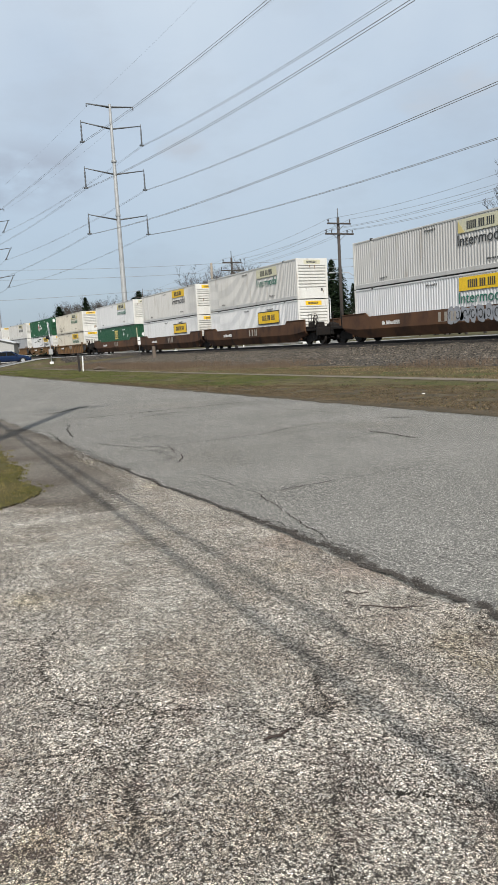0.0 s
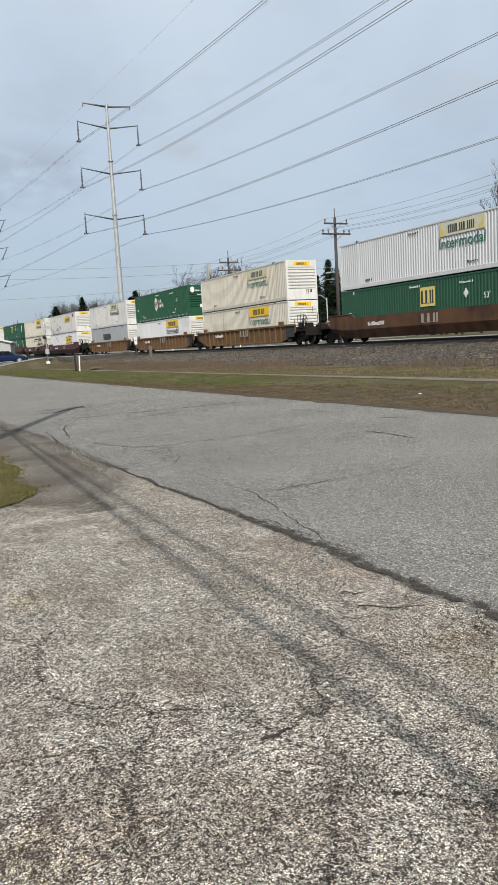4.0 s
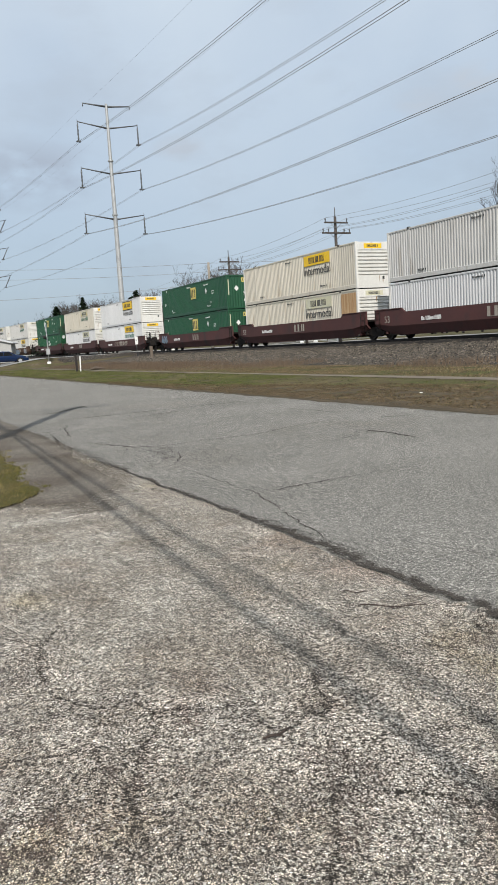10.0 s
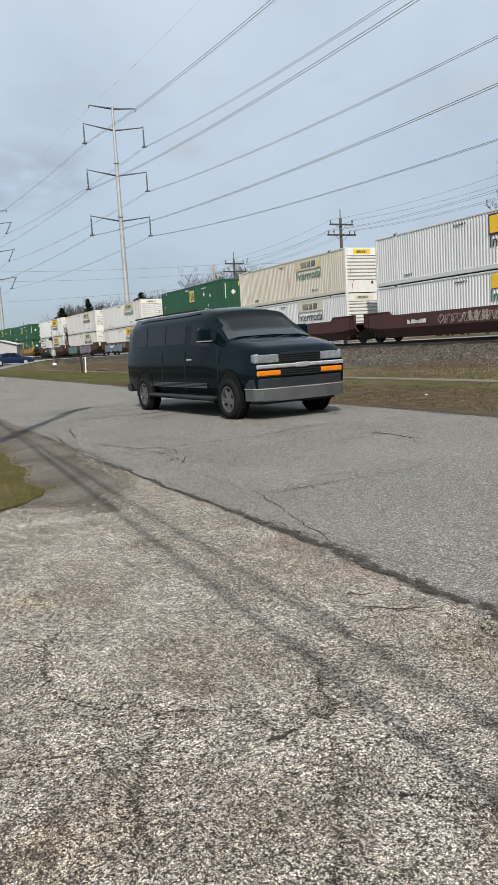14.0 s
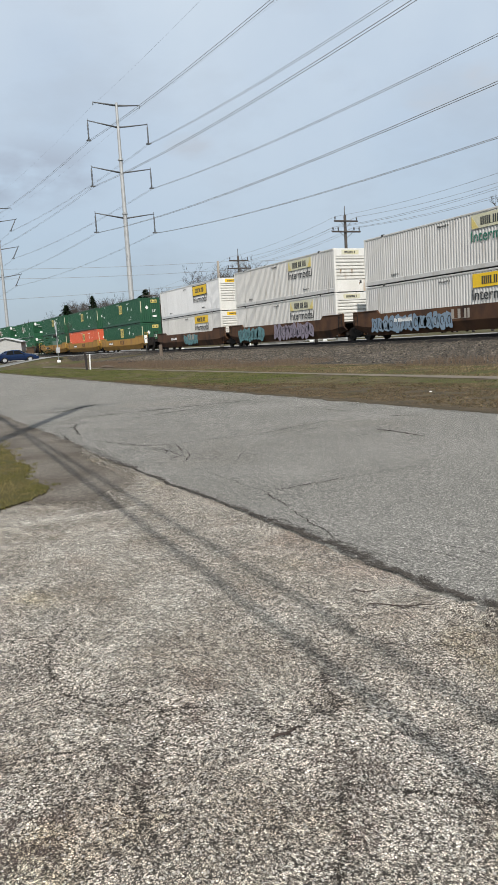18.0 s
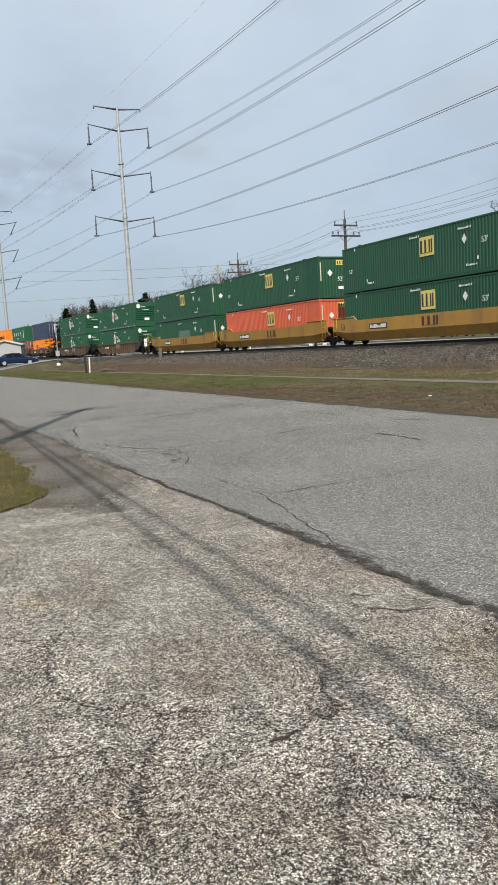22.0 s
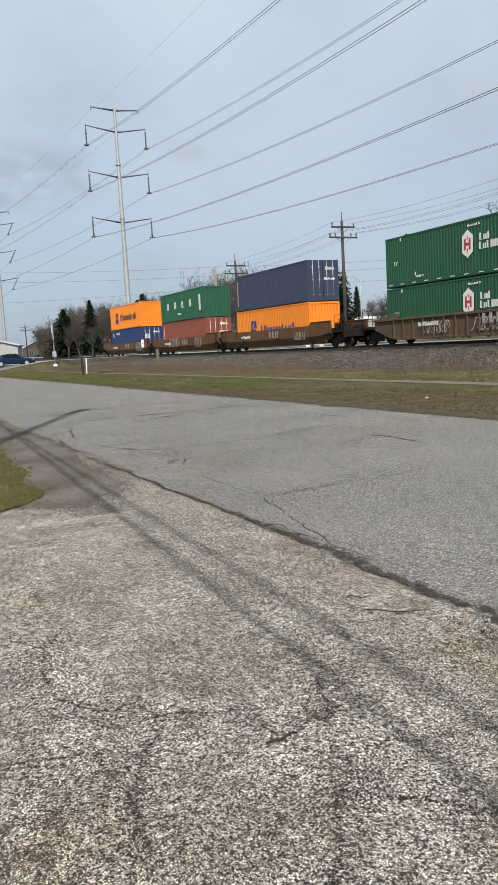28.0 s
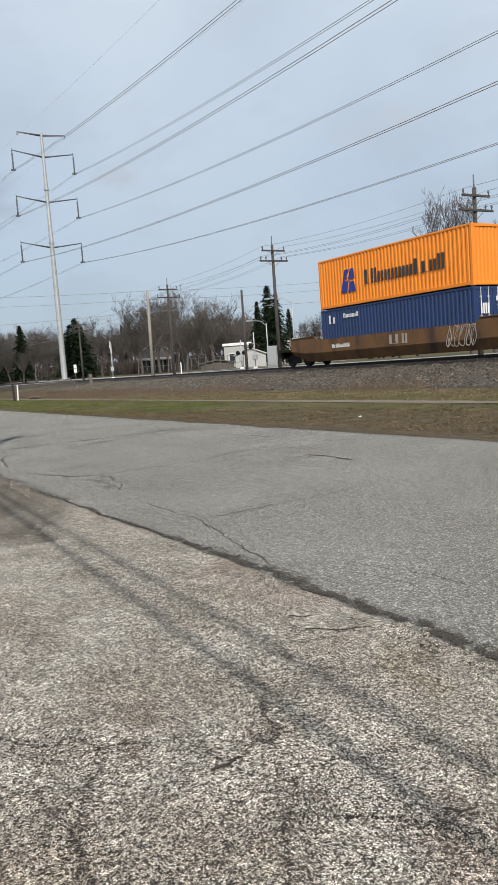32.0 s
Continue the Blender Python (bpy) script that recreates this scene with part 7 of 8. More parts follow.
M_REDLAMP = surface("red_lamp", (0.30, 0.012, 0.012), (0.24, 0.01, 0.01), 6, 0.15, fine=30, bump=0)
M_ALLOY = surface("alloy_rim", (0.198, 0.2008, 0.2035), (0.121, 0.1238, 0.1265), 6, 0.30, 0.6, fine=40, bump=0)

M_RIM = surface("silver_rim", (0.55, 0.56, 0.57), (0.42, 0.43, 0.44), 6, 0.25, 0.4, fine=40, bump=0)

VAN_HALF = [(0.78, 0.42), (0.96, 0.46), (1.0, 0.70), (1.005, 0.98), (0.985, 1.24), (0.955, 1.42), (0.88, 1.88), (0.78, 2.06), (0.45, 2.12), (0.0, 2.14)]


def van_section(x):
    """Half cross-section of the van x metres ahead of its front axle."""
    if x <= -1.35:
        roof = 2.14 - 0.16 * smooth(-4.72, -5.10, x)
    elif x <= -0.85:
        roof = 2.14 - 0.08 * smooth(-1.35, -0.85, x)
    elif x <= -0.05:
        roof = 2.06 - 0.58 * (x + 0.85) / 0.80
    else:
        roof = 1.48 - 0.10 * smooth(-0.05, 0.60, x) - 0.08 * smooth(0.45, 0.80, x) - 0.12 * smooth(0.76, 0.90, x)
    wide = 1.0 - 0.04 * smooth(0.5, 0.88, x) - 0.035 * smooth(-4.72, -5.10, x)
    out = []
    for y, z in VAN_HALF:
        if z > 0.98:
            u = (z - 0.98) / (2.14 - 0.98)
            zz = 0.98 + u * (roof - 0.98)
            if y > 0.1:
                y += (0.965 - y) * 0.78 * smooth(2.09, 1.45, roof) * y / 0.88
        else:
            zz = z
        out.append((y * wide, zz))
    return out


def van_point(x, u, side, off=0.0):
    """A place on the van's side: u from 0 (belt line) to 1 (roof edge)."""
    sec = van_section(x)
    a, b = sec[5], sec[6]
    y, z = a[0] + (b[0] - a[0]) * u, a[1] + (b[1] - a[1]) * u
    return (x, side * (y + off), z)


def van_pane(name, x0, x1, u0, u1, side, x0t=None, x1t=None):
    x0t = x0 if x0t is None else x0t
    x1t = x1 if x1t is None else x1t
    rows = []
    for off in (0.006, -0.012):
        rows += [van_point(x0, u0, side, off), van_point(x1, u0, side, off), van_point(x1t, u1, side, off), van_point(x0t, u1, side, off)]
    return mesh_of(name, rows, [(0, 1, 2, 3), (4, 7, 6, 5), (0, 4, 5, 1), (1, 5, 6, 2), (2, 6, 7, 3), (3, 7, 4, 0)], M_GLASS)


M_SILVER = surface("silver_bumper", (0.20, 0.205, 0.21), (0.15, 0.155, 0.16), 4, 0.30, 0.7, fine=60, bump=0.02)
BUMPER = [(0.55, -1.0), (0.84, -0.995), (0.96, -0.86), (1.02, -0.5), (1.03, 0), (1.02, 0.5), (0.96, 0.86), (0.84, 0.995), (0.55, 1.0)]


def build_van():
    v = thing("van", "dark teal full-size passenger van with tinted windows", "van")
    xs = [-5.10, -5.06, -4.96, -4.74, -4.0, -3.0, -2.0, -1.35, -1.1, -0.85, -0.65, -0.45, -0.25, -0.05, 0.1, 0.3, 0.5, 0.66, 0.76, 0.82, 0.86, 0.89]
    part("body", body_mesh("body", M_VAN, [(x, van_section(x)) for x in xs]), v, "glossy dark teal van body")
    for s in (-1, 1):
        part("side_window", van_pane("side_window", -4.76, -3.9, 0.05, 0.92, s, -4.68, -3.9), v, "dark tinted window")
        part("side_window", van_pane("side_window", -3.84, -2.88, 0.05, 0.92, s), v, "dark tinted window")
        part("side_window", van_pane("side_window", -2.82, -1.86, 0.05, 0.92, s), v, "dark tinted window")
        part("door_window", van_pane("door_window", -1.62, -0.72, 0.0, 0.92, s, -1.60, -1.12), v, "dark tinted door window")
        for x in (-1.86, -3.0, -0.42):
            part("door_seam", box("door_seam", M_BLACK, -0.008, 0.008, -0.004, 0.004, 0.5, 1.3), v, at=(x, s * 1.004, 0))
        part("door_handle", box("van_handle", M_CHROME, -0.09, 0.09, -0.02, 0.02, -0.02, 0.02, 0.008), v, "chrome door handle", at=(-1.62, s * 1.01, 1.12))
        mir = part("mirror", box("mirror", M_VAN, -0.09, 0.09, -0.12, 0.12, -0.14, 0.14, 0.04), v, "black door mirror", at=(-0.66, s * 1.13, 1.58))
        part("mirror_arm", tube("mirror_arm", M_BLACK, [(-0.02, -s * 0.26, -0.13), (0, -s * 0.08, -0.1)], 0.03, 6), mir)
        part("chrome_strip", box("mirror_strip", M_CHROME, -0.094, 0.094, -0.124, 0.124, -0.12, -0.10), mir, "chrome strip")
        for k in range(4):
            part("stripe", box("stripe", M_PINSTRIPE, -1.55, 1.45, -0.003, 0.003, 0, 0.014), v, "silver pinstripe", at=(-2.35, s * 1.003, 0.56 + 0.028 * k))
        part("running_board", box("running_board", M_BUMPER, -1.55, 1.6, -0.10, 0.08, -0.04, 0.03, 0.025), v, "grey running board", at=(-2.1, s * 1.0, 0.38))
        for x in (0.0, -4.0):
            part("wheel_arch", cached("wheel_arch", lambda: joined("wheel_arch", M_TYRE, [ring(0.0, 0.455, -0.02, 0.02, 28)])), v, "dark wheel opening", at=(x, s * 0.985, 0.43))
            part("arch_lip", cached("arch_lip", lambda: joined("arch_lip", M_VAN, [([(r * math.cos(a), y, r * math.sin(a)) for a in np.linspace(-0.1, math.pi + 0.1, 21) for r, y in ((0.465, 0.0), (0.51, 0.0))], [(2 * i, 2 * i + 1, 2 * i + 3, 2 * i + 2) for i in range(20)])])), v, at=(x, s * 1.012, 0.43))
        part("headlight", box("headlight", M_LAMP, -0.16, 0.03, -0.255, 0.255, -0.092, 0.092, 0.03), v, "clear headlight", at=(0.87, s * 0.69, 1.09))
        part("turn_signal", box("turn_signal", M_AMBER, -0.14, 0.03, -0.25, 0.25, -0.05, 0.05, 0.02), v, "amber turn lamp", at=(0.89, s * 0.68, 0.83))
        part("tail_lamp", box("tail_lamp", M_REDLAMP, -0.02, 0.04, -0.05, 0.05, -0.28, 0.28, 0.02), v, "tall red tail lamp", at=(-5.09, s * 0.80, 1.40))
        part("wiper", tube("wiper", M_BLACK, [(-0.03, s * 0.35 - 0.3, 1.46), (-0.13, s * 0.35 + 0.25, 1.52)], 0.012, 5), v)
    # windscreen, following the rake of the pillars
    ws, cols = [], 9
    for off in (0.014, -0.02):
        for x in (-0.81, -0.58, -0.34, -0.10):
            sec = van_section(x)
            for k in range(cols):
                y = (0.80 + 0.16 * (x + 0.82)) * (2 * k / (cols - 1) - 1)
                z = sec[9][1]
                for (ya, za), (yb, zb) in zip(sec[5:], sec[6:]):
                    if yb <= abs(y) <= ya:
                        z = za + (zb - za) * (abs(y) - ya) / (yb - ya)
                ws.append((x + off, y, z + off))
    fs = []
    for i in range(3):
        for k in range(cols - 1):
            q = i * cols + k
            fs += [(q, q + 1, q + 1 + cols, q + cols), (q + 4 * cols, q + 5 * cols, q + 1 + 5 * cols, q + 1 + 4 * cols)]
    rim = [k for k in range(cols)] + [i * cols + cols - 1 for i in (1, 2, 3)] + [3 * cols + k for k in range(cols - 2, -1, -1)] + [2 * cols, cols]
    fs += [(p, q, q + 4 * cols, p + 4 * cols) for p, q in zip(rim, rim[1:] + rim[:1])]
    part("windscreen", mesh_of("windscreen", ws, fs, glass_dark("windscreen_glass", (0.010, 0.014, 0.015), 0.03), True), v, "wide dark windscreen")
    part("grille", box("grille", M_GRILLE, -0.04, 0.04, -0.45, 0.45, 0.74, 1.19, 0.02), v, "black front grille", at=(0.875, 0, 0))
    for z in (0.79, 0.83, 0.87, 1.04, 1.08, 1.12, 1.16):
        part("grille_slat", box("grille_slat", M_BUMPER, -0.012, 0.012, -0.43, 0.43, -0.008, 0.008), v, at=(0.92, 0, z))
    part("grille_bar", box("grille_bar", M_CHROME, -0.03, 0.03, -0.945, 0.945, -0.036, 0.036, 0.015), v, "chrome bar across the grille", at=(0.915, 0, 0.95))
    part("emblem", box("emblem", M_CHROME, -0.015, 0.015, -0.14, 0.14, -0.045, 0.045, 0.012), v, "plain chrome emblem", at=(0.955, 0, 0.95))
    part("front_bumper", prism("front_bumper", M_SILVER, BUMPER, 0.34, 0.565, "z", 0.02), v, "silver front bumper")
    part("bumper_cover", prism("bumper_cover", M_BUMPER, [(x * 0.985, y * 0.985) for x, y in BUMPER], 0.565, 0.74, "z", 0.015), v, "dark grey upper bumper cover")
    part("bumper_strip", prism("bumper_strip", M_CHROME, [(x * 1.006, y * 1.004) for x, y in BUMPER], 0.556, 0.574, "z"), v, "bright strip on the bumper")
    part("rear_bumper", box("rear_bumper", M_BUMPER, -0.12, 0.10, -0.97, 0.97, 0.40, 0.62, 0.04), v, "dark grey rear bumper", at=(-5.12, 0, 0))
    part("roof_rail", tube("roof_rail", M_BLACK, [(-4.8, -0.80, 2.09), (-3, -0.81, 2.11), (-1.5, -0.80, 2.11)], 0.018, 5), v)
    part("underbody", box("underbody", M_BLACK, -5.05, 0.8, -0.80, 0.80, 0.28, 0.45), v)
    ws4 = []
    for x in (0.0, -4.0):
        for y in (-0.925, 0.925):
            ws4.append((wheel(v, "wheel", x, y, 0.375, 0.25, M_ALLOY, 5), x, y))
    return v, ws4


van, van_wheels = build_van()

M_CARBLUE = surface("deep_blue_paint", (0.003, 0.013, 0.046), (0.0035, 0.015, 0.055), 0.6, 0.2, fine=300, bump=0, shine=0.4)
M_CARWHITE = surface("white_car_paint", (0.70, 0.70, 0.69), (0.62, 0.62, 0.61), 0.8, 0.25, fine=200, bump=0)


def build_sedan(label, material, at):
    """A four-door saloon, nose towards +x, middle at the origin."""
    c = thing("car", label, "car", "parked cars", at=at)
    prof = [(-2.38, 0.62, 0.78), (-2.30, 0.95, 0.84), (-1.75, 1.03, 0.88), (-1.05, 1.36, 0.70), (-0.35, 1.46, 0.66), (0.25, 1.42, 0.67), (0.95, 1.06, 0.84), (1.6, 0.93, 0.86), (2.2, 0.80, 0.80), (2.40, 0.60, 0.70)]
    st = []
    for x, top, w in prof:
        belt = min(0.90, top - 0.05)
        st.append((x, [(0.70, 0.24), (0.86, 0.30), (0.90 if abs(x) < 2.2 else 0.82, 0.58), (0.89 if abs(x) < 2.2 else 0.78, belt), (w, top - 0.06), (w * 0.5, top), (0, top + 0.01)]))
    part("body", body_mesh("car_body", material, st), c, "glossy paintwork")
    for s in (-1, 1):
        for x0, x1, x0t, x1t in ((-1.2, -0.35, -0.95, -0.35), (-0.28, 0.75, -0.28, 0.25)):
            rows = [(x0, s * 0.885, 0.93), (x1, s * 0.885, 0.93), (x1t, s * 0.715, 1.34), (x0t, s * 0.715, 1.34)]
            part("side_window", mesh_of("car_window", rows + [(x, y * 0.97, z) for x, y, z in rows], [(0, 1, 2, 3), (7, 6, 5, 4), (0, 4, 5, 1), (1, 5, 6, 2), (2, 6, 7, 3), (3, 7, 4, 0)], M_GLASS), c, "dark side window")
        part("headlight", box("car_headlight", M_LAMP, -0.1, 0.1, -0.2, 0.2, -0.07, 0.07, 0.03), c, "clear headlight", at=(2.22, s * 0.62, 0.68))
        part("tail_lamp", box("car_tail", M_REDLAMP, -0.05, 0.05, -0.2, 0.2, -0.07, 0.07, 0.03), c, "red tail lamp", at=(-2.33, s * 0.62, 0.82))
        part("mirror", box("car_mirror", material, -0.08, 0.08, -0.1, 0.1, -0.07, 0.07, 0.03), c, at=(0.72, s * 0.97, 0.98))
        for x in (-1.4, 1.42):
            part("wheel_arch", cached("car_arch", lambda: joined("wheel_arch", M_BLACK, [ring(0.0, 0.37, -0.01, 0.01, 24)])), c, at=(x, s * 0.885, 0.34))
    for nm, rows in (("windscreen", [(0.93, -0.72, 1.06), (0.93, 0.72, 1.06), (0.30, 0.60, 1.42), (0.30, -0.60, 1.42)]), ("rear_window", [(-1.68, 0.70, 1.06), (-1.68, -0.70, 1.06), (-1.10, -0.60, 1.36), (-1.10, 0.60, 1.36)])):
        dx = 0.02 if nm == "windscreen" else -0.02
        part(nm, mesh_of(nm, [(x + dx, y, z + 0.02) for x, y, z in rows] + [(x, y, z - 0.02) for x, y, z in rows], [(0, 1, 2, 3), (7, 6, 5, 4), (0, 4, 5, 1), (1, 5, 6, 2), (2, 6, 7, 3), (3, 7, 4, 0)], M_GLASS), c)
    part("grille", box("car_grille", M_BLACK, -0.04, 0.04, -0.5, 0.5, 0.36, 0.6, 0.02), c, at=(2.36, 0, 0))
    for x in (-1.4, 1.42):
        for y in (-0.845, 0.845):
            wheel(c, "wheel", x, y, 0.33, 0.2, M_RIM, 8)
    return c


build_sedan("deep blue four-door saloon waiting at the level crossing", M_CARBLUE, pose(-91.0, 13.7, ground_z(-91.0, 13.7) + 0.035, 0, 0, 90))
wc = around(49.6, 105)
build_sedan("white car parked beyond the track", M_CARWHITE, pose(wc.x, wc.y, ground_z(wc.x, wc.y) + 0.03, 0, 0, 180))


# ---- houses and sheds ----
H_SIDING = surface("white_siding", (0.40, 0.40, 0.39), (0.32, 0.32, 0.31), 1.2, 0.7, fine=20, stretch=(1, 1, 14), bump=0.1)
H_TAN = surface("tan_siding", (0.085, 0.07, 0.055), (0.06, 0.05, 0.04), 1.2, 0.7, fine=20, stretch=(1, 1, 14), bump=0.1)
H_TRIM = surface("dull_white_trim", (0.27, 0.27, 0.26), (0.20, 0.20, 0.19), 2, 0.7, fine=20, bump=0.05)
H_GREYS = surface("grey_siding", (0.085, 0.082, 0.08), (0.06, 0.058, 0.056), 1.2, 0.7, fine=20, stretch=(1, 1, 14), bump=0.1)
H_ROOF = surface("dark_shingle", (0.07, 0.066, 0.062), (0.10, 0.095, 0.09), 2, 0.9, fine=20, bump=0.3)
H_METALROOF = surface("pale_metal_roof", (0.55, 0.56, 0.57), (0.48, 0.49, 0.50), 1, 0.5, 0.2, fine=12, bump=0.05)
H_GLASS = glass_dark("house_glass", (0.03, 0.035, 0.04), 0.06)


def house(name, label, x, y, turn, w, d, eave, ridge, wall, roof, panes, porch=False, base=None):
    """Gable house; its front is the wall towards -y before it is turned."""
    z = ground_z(x, y) if base is None else base
    t = thing(name, label, "building", at=pose(x, y, z - 0.1, 0, 0, turn))
    out = [(-w / 2, 0), (w / 2, 0), (w / 2, eave), (0, ridge), (-w / 2, eave)]
    part("wall", prism("house_wall", wall, out, -d / 2, d / 2), t)
    for s in (-1, 1):
        ln = math.hypot(w / 2 + 0.3, (ridge - eave) * (w / 2 + 0.3) / (w / 2))
        ang = math.degrees(math.atan2(ridge - eave, w / 2))
        part("roof", box("roof_slab", roof, 0, ln, -d / 2 - 0.3, d / 2 + 0.3, 0.0, 0.14), t, at=pose(0, 0, ridge + 0.02, 0, ang if s > 0 else 180 - ang, 0) if s > 0 else pose(0, 0, ridge + 0.02, 0, 0, 180) @ pose(0, 0, 0, 0, ang, 0))
    for px, pz, pw, ph in panes:
        win = part("window", box("window_frame", H_TRIM, -pw / 2 - 0.08, pw / 2 + 0.08, -0.04, 0.03, -0.08, ph + 0.08), t, "white window frame", at=(px, -d / 2 - 0.02, pz))
        part("pane", box("window_pane", H_GLASS, -pw / 2, pw / 2, -0.012, 0.012, 0, ph), win, at=(0, -0.045, 0))
        part("glazing_bar", box("glazing_bar", H_TRIM, -0.03, 0.03, -0.02, 0.02, 0, ph), win, at=(0, -0.05, 0))
    if porch:
        part("porch_roof", box("porch_roof", roof, -w / 2 - 0.2, w / 2 + 0.2, -2.4, 0, 0, 0.16), t, at=pose(0, -d / 2, 2.65, 9, 0, 0))
        part("porch_floor", box("porch_floor", H_GREYS, -w / 2, w / 2, -2.2, 0, 0, 0.4), t, at=(0, -d / 2, 0))
        for k in range(5):
            part("porch_post", box("porch_post", H_TRIM, -0.07, 0.07, -0.07, 0.07, 0.4, 2.5), t, at=(-w / 2 + 0.2 + k * (w - 0.4) / 4, -d / 2 - 2.05, 0))
        part("porch_rail", box("porch_rail", H_TRIM, -w / 2 + 0.1, w / 2 - 0.1, -0.04, 0.04, 1.1, 1.22), t, at=(0, -d / 2 - 2.05, 0))
    return t


p = around(81.9, 118)
house("shed", "white metal shed with a low gabled roof", p.x, p.y, 72, 4.4, 4.0, 2.7, 3.3, H_SIDING, H_METALROOF, (), base=0.75)
p = around(79.6, 240)
house("house", "small tan gabled house behind the track", p.x, p.y, 80, 9, 8, 2.9, 5.0, H_TAN, H_METALROOF, ((-2, 1, 1, 1.2), (2, 1, 1, 1.2)), base=1.6)
p = around(78.0, 262)
house("house", "low grey roofed house among the trees", p.x, p.y, 80, 11, 8, 2.4, 4.2, H_GREYS, H_ROOF, ((-2, 1, 1, 1.2), (2, 1, 1, 1.2)), base=1.6)
p = around(70.9, 165)
house("house", "grey house with a dark roof and white enclosed porch", p.x, p.y, 66, 6.5, 7, 2.9, 5.0, H_GREYS, H_ROOF, ((-1.2, 3.0, 0.8, 1.0), (1.0, 3.0, 0.8, 1.0)), True, base=1.5)
p = around(66.1, 152)
house("house", "weathered gabled house with a front porch", p.x, p.y, 60, 6.5, 8, 3.4, 6.0, H_GREYS, H_TRIM, ((-1.5, 1.2, 0.9, 1.3), (1.5, 1.2, 0.9, 1.3), (0, 4.0, 0.9, 1.1)), True, base=1.4)
p = around(56.6, 150)
hall = thing("commercial_building", "long white flat-roofed commercial building behind the track", "building", at=pose(p.x, p.y, 1.1, 0, 0, 50))
part("wall", box("hall_wall", H_SIDING, -11, 14, -6, 6, 0, 4.1, 0.05), hall)
part("parapet", box("parapet", M_WHITE, -11.2, 14.2, -6.2, 6.2, 4.1, 4.6, 0.03), hall, "white parapet band")
for k in range(6):
    win = part("window", box("hall_window", M_WHITE, -1.1, 1.1, -0.05, 0.03, 0, 1.5), hall, at=(-9 + 3.6 * k, -6.02, 1.2))
    part("pane", box("hall_pane", H_GLASS, -1.0, 1.0, -0.012, 0.012, 0.08, 1.42), win, at=(0, -0.055, 0))
p = around(59.2, 128)
house("shed", "grey-white low outbuilding behind a fence", p.x, p.y, 58, 5, 5, 2.2, 3.2, H_SIDING, H_METALROOF, (), base=1.0)
p = around(61.7, 118)
house("shed", "low brown outbuilding behind a fence", p.x, p.y, 60, 5, 4, 1.1, 1.5, H_TAN, H_ROOF, (), base=1.0)

cab = around(57.5, 84)
cabinet = thing("signal_cabinet", "pale grey metal signal cabinet beside the track", "cabinet", at=pose(cab.x, cab.y, ground_z(cab.x, cab.y), 0, 0, 30))
part("housing", box("housing", M_GALV, -0.55, 0.55, -0.5, 0.5, 0, 2.3, 0.04), cabinet)
part("door", box("cabinet_door", M_GALV, -0.42, 0.42, -0.02, 0.02, 0.2, 2.0, 0.01), cabinet, at=(0, -0.52, 0))
fence = thing("chain_link_fence", "low grey chain-link fence beyond the track", "fence")
fa, fb = around(64.2, 96), around(59.8, 92)
for k in range(9):
    q = fa + (fb - fa) * k / 8
    part("post", cached("fence_post", lambda: tube("post", M_GALVDARK, [(0, 0, -0.2), (0, 0, 1.75)], 0.035, 6)), fence, at=(q.x, q.y, ground_z(q.x, q.y)))
for zz in (0.15, 0.85, 1.7):
    part("rail", tube("fence_rail", M_GALVDARK, [(fa.x, fa.y, ground_z(fa.x, fa.y) + zz), (fb.x, fb.y, ground_z(fb.x, fb.y) + zz)], 0.022, 5), fence)
for az, d in ((64.44, 84), (64.9, 90), (72.6, 132), (72.3, 134), (72.0, 136)):
    q = around(az, d)
    wp = tagged(new("white_stake", box("white_stake", M_WHITE, -0.05, 0.05, -0.05, 0.05, -0.2, 1.35 if az < 70 else 0.7, 0.01)), "slim white stake beyond the track", "stake", "white stakes")
    wp.matrix_basis = Matrix.Translation((q.x, q.y, ground_z(q.x, q.y)))


def street_lamp(az, d, hgt, reach, turn):
    q = around(az, d)
    t = thing("street_lamp", "grey street lamp with a curved arm", "street lamp", "street lamps", at=pose(q.x, q.y, ground_z(q.x, q.y), 0, 0, turn))
    part("post", tube("lamp_post", M_GALV, [(0, 0, 0), (0, 0, hgt)], [0.10, 0.06], 8), t)
    part("arm", tube("lamp_arm", M_GALV, [(0, 0, hgt - 0.3), (-reach * 0.35, 0, hgt + 0.35), (-reach, 0, hgt + 0.5)], 0.045, 6), t)
    part("lamp_head", box("lamp_head", M_GALV, -0.35, 0.35, -0.13, 0.13, -0.08, 0.08, 0.04), t, "flat grey lamp head", at=(-reach - 0.25, 0, hgt + 0.46))


street_lamp(55.9, 92, 7.6, 2.6, 55)
street_lamp(57.9, 100, 5.6, 2.0, 55)


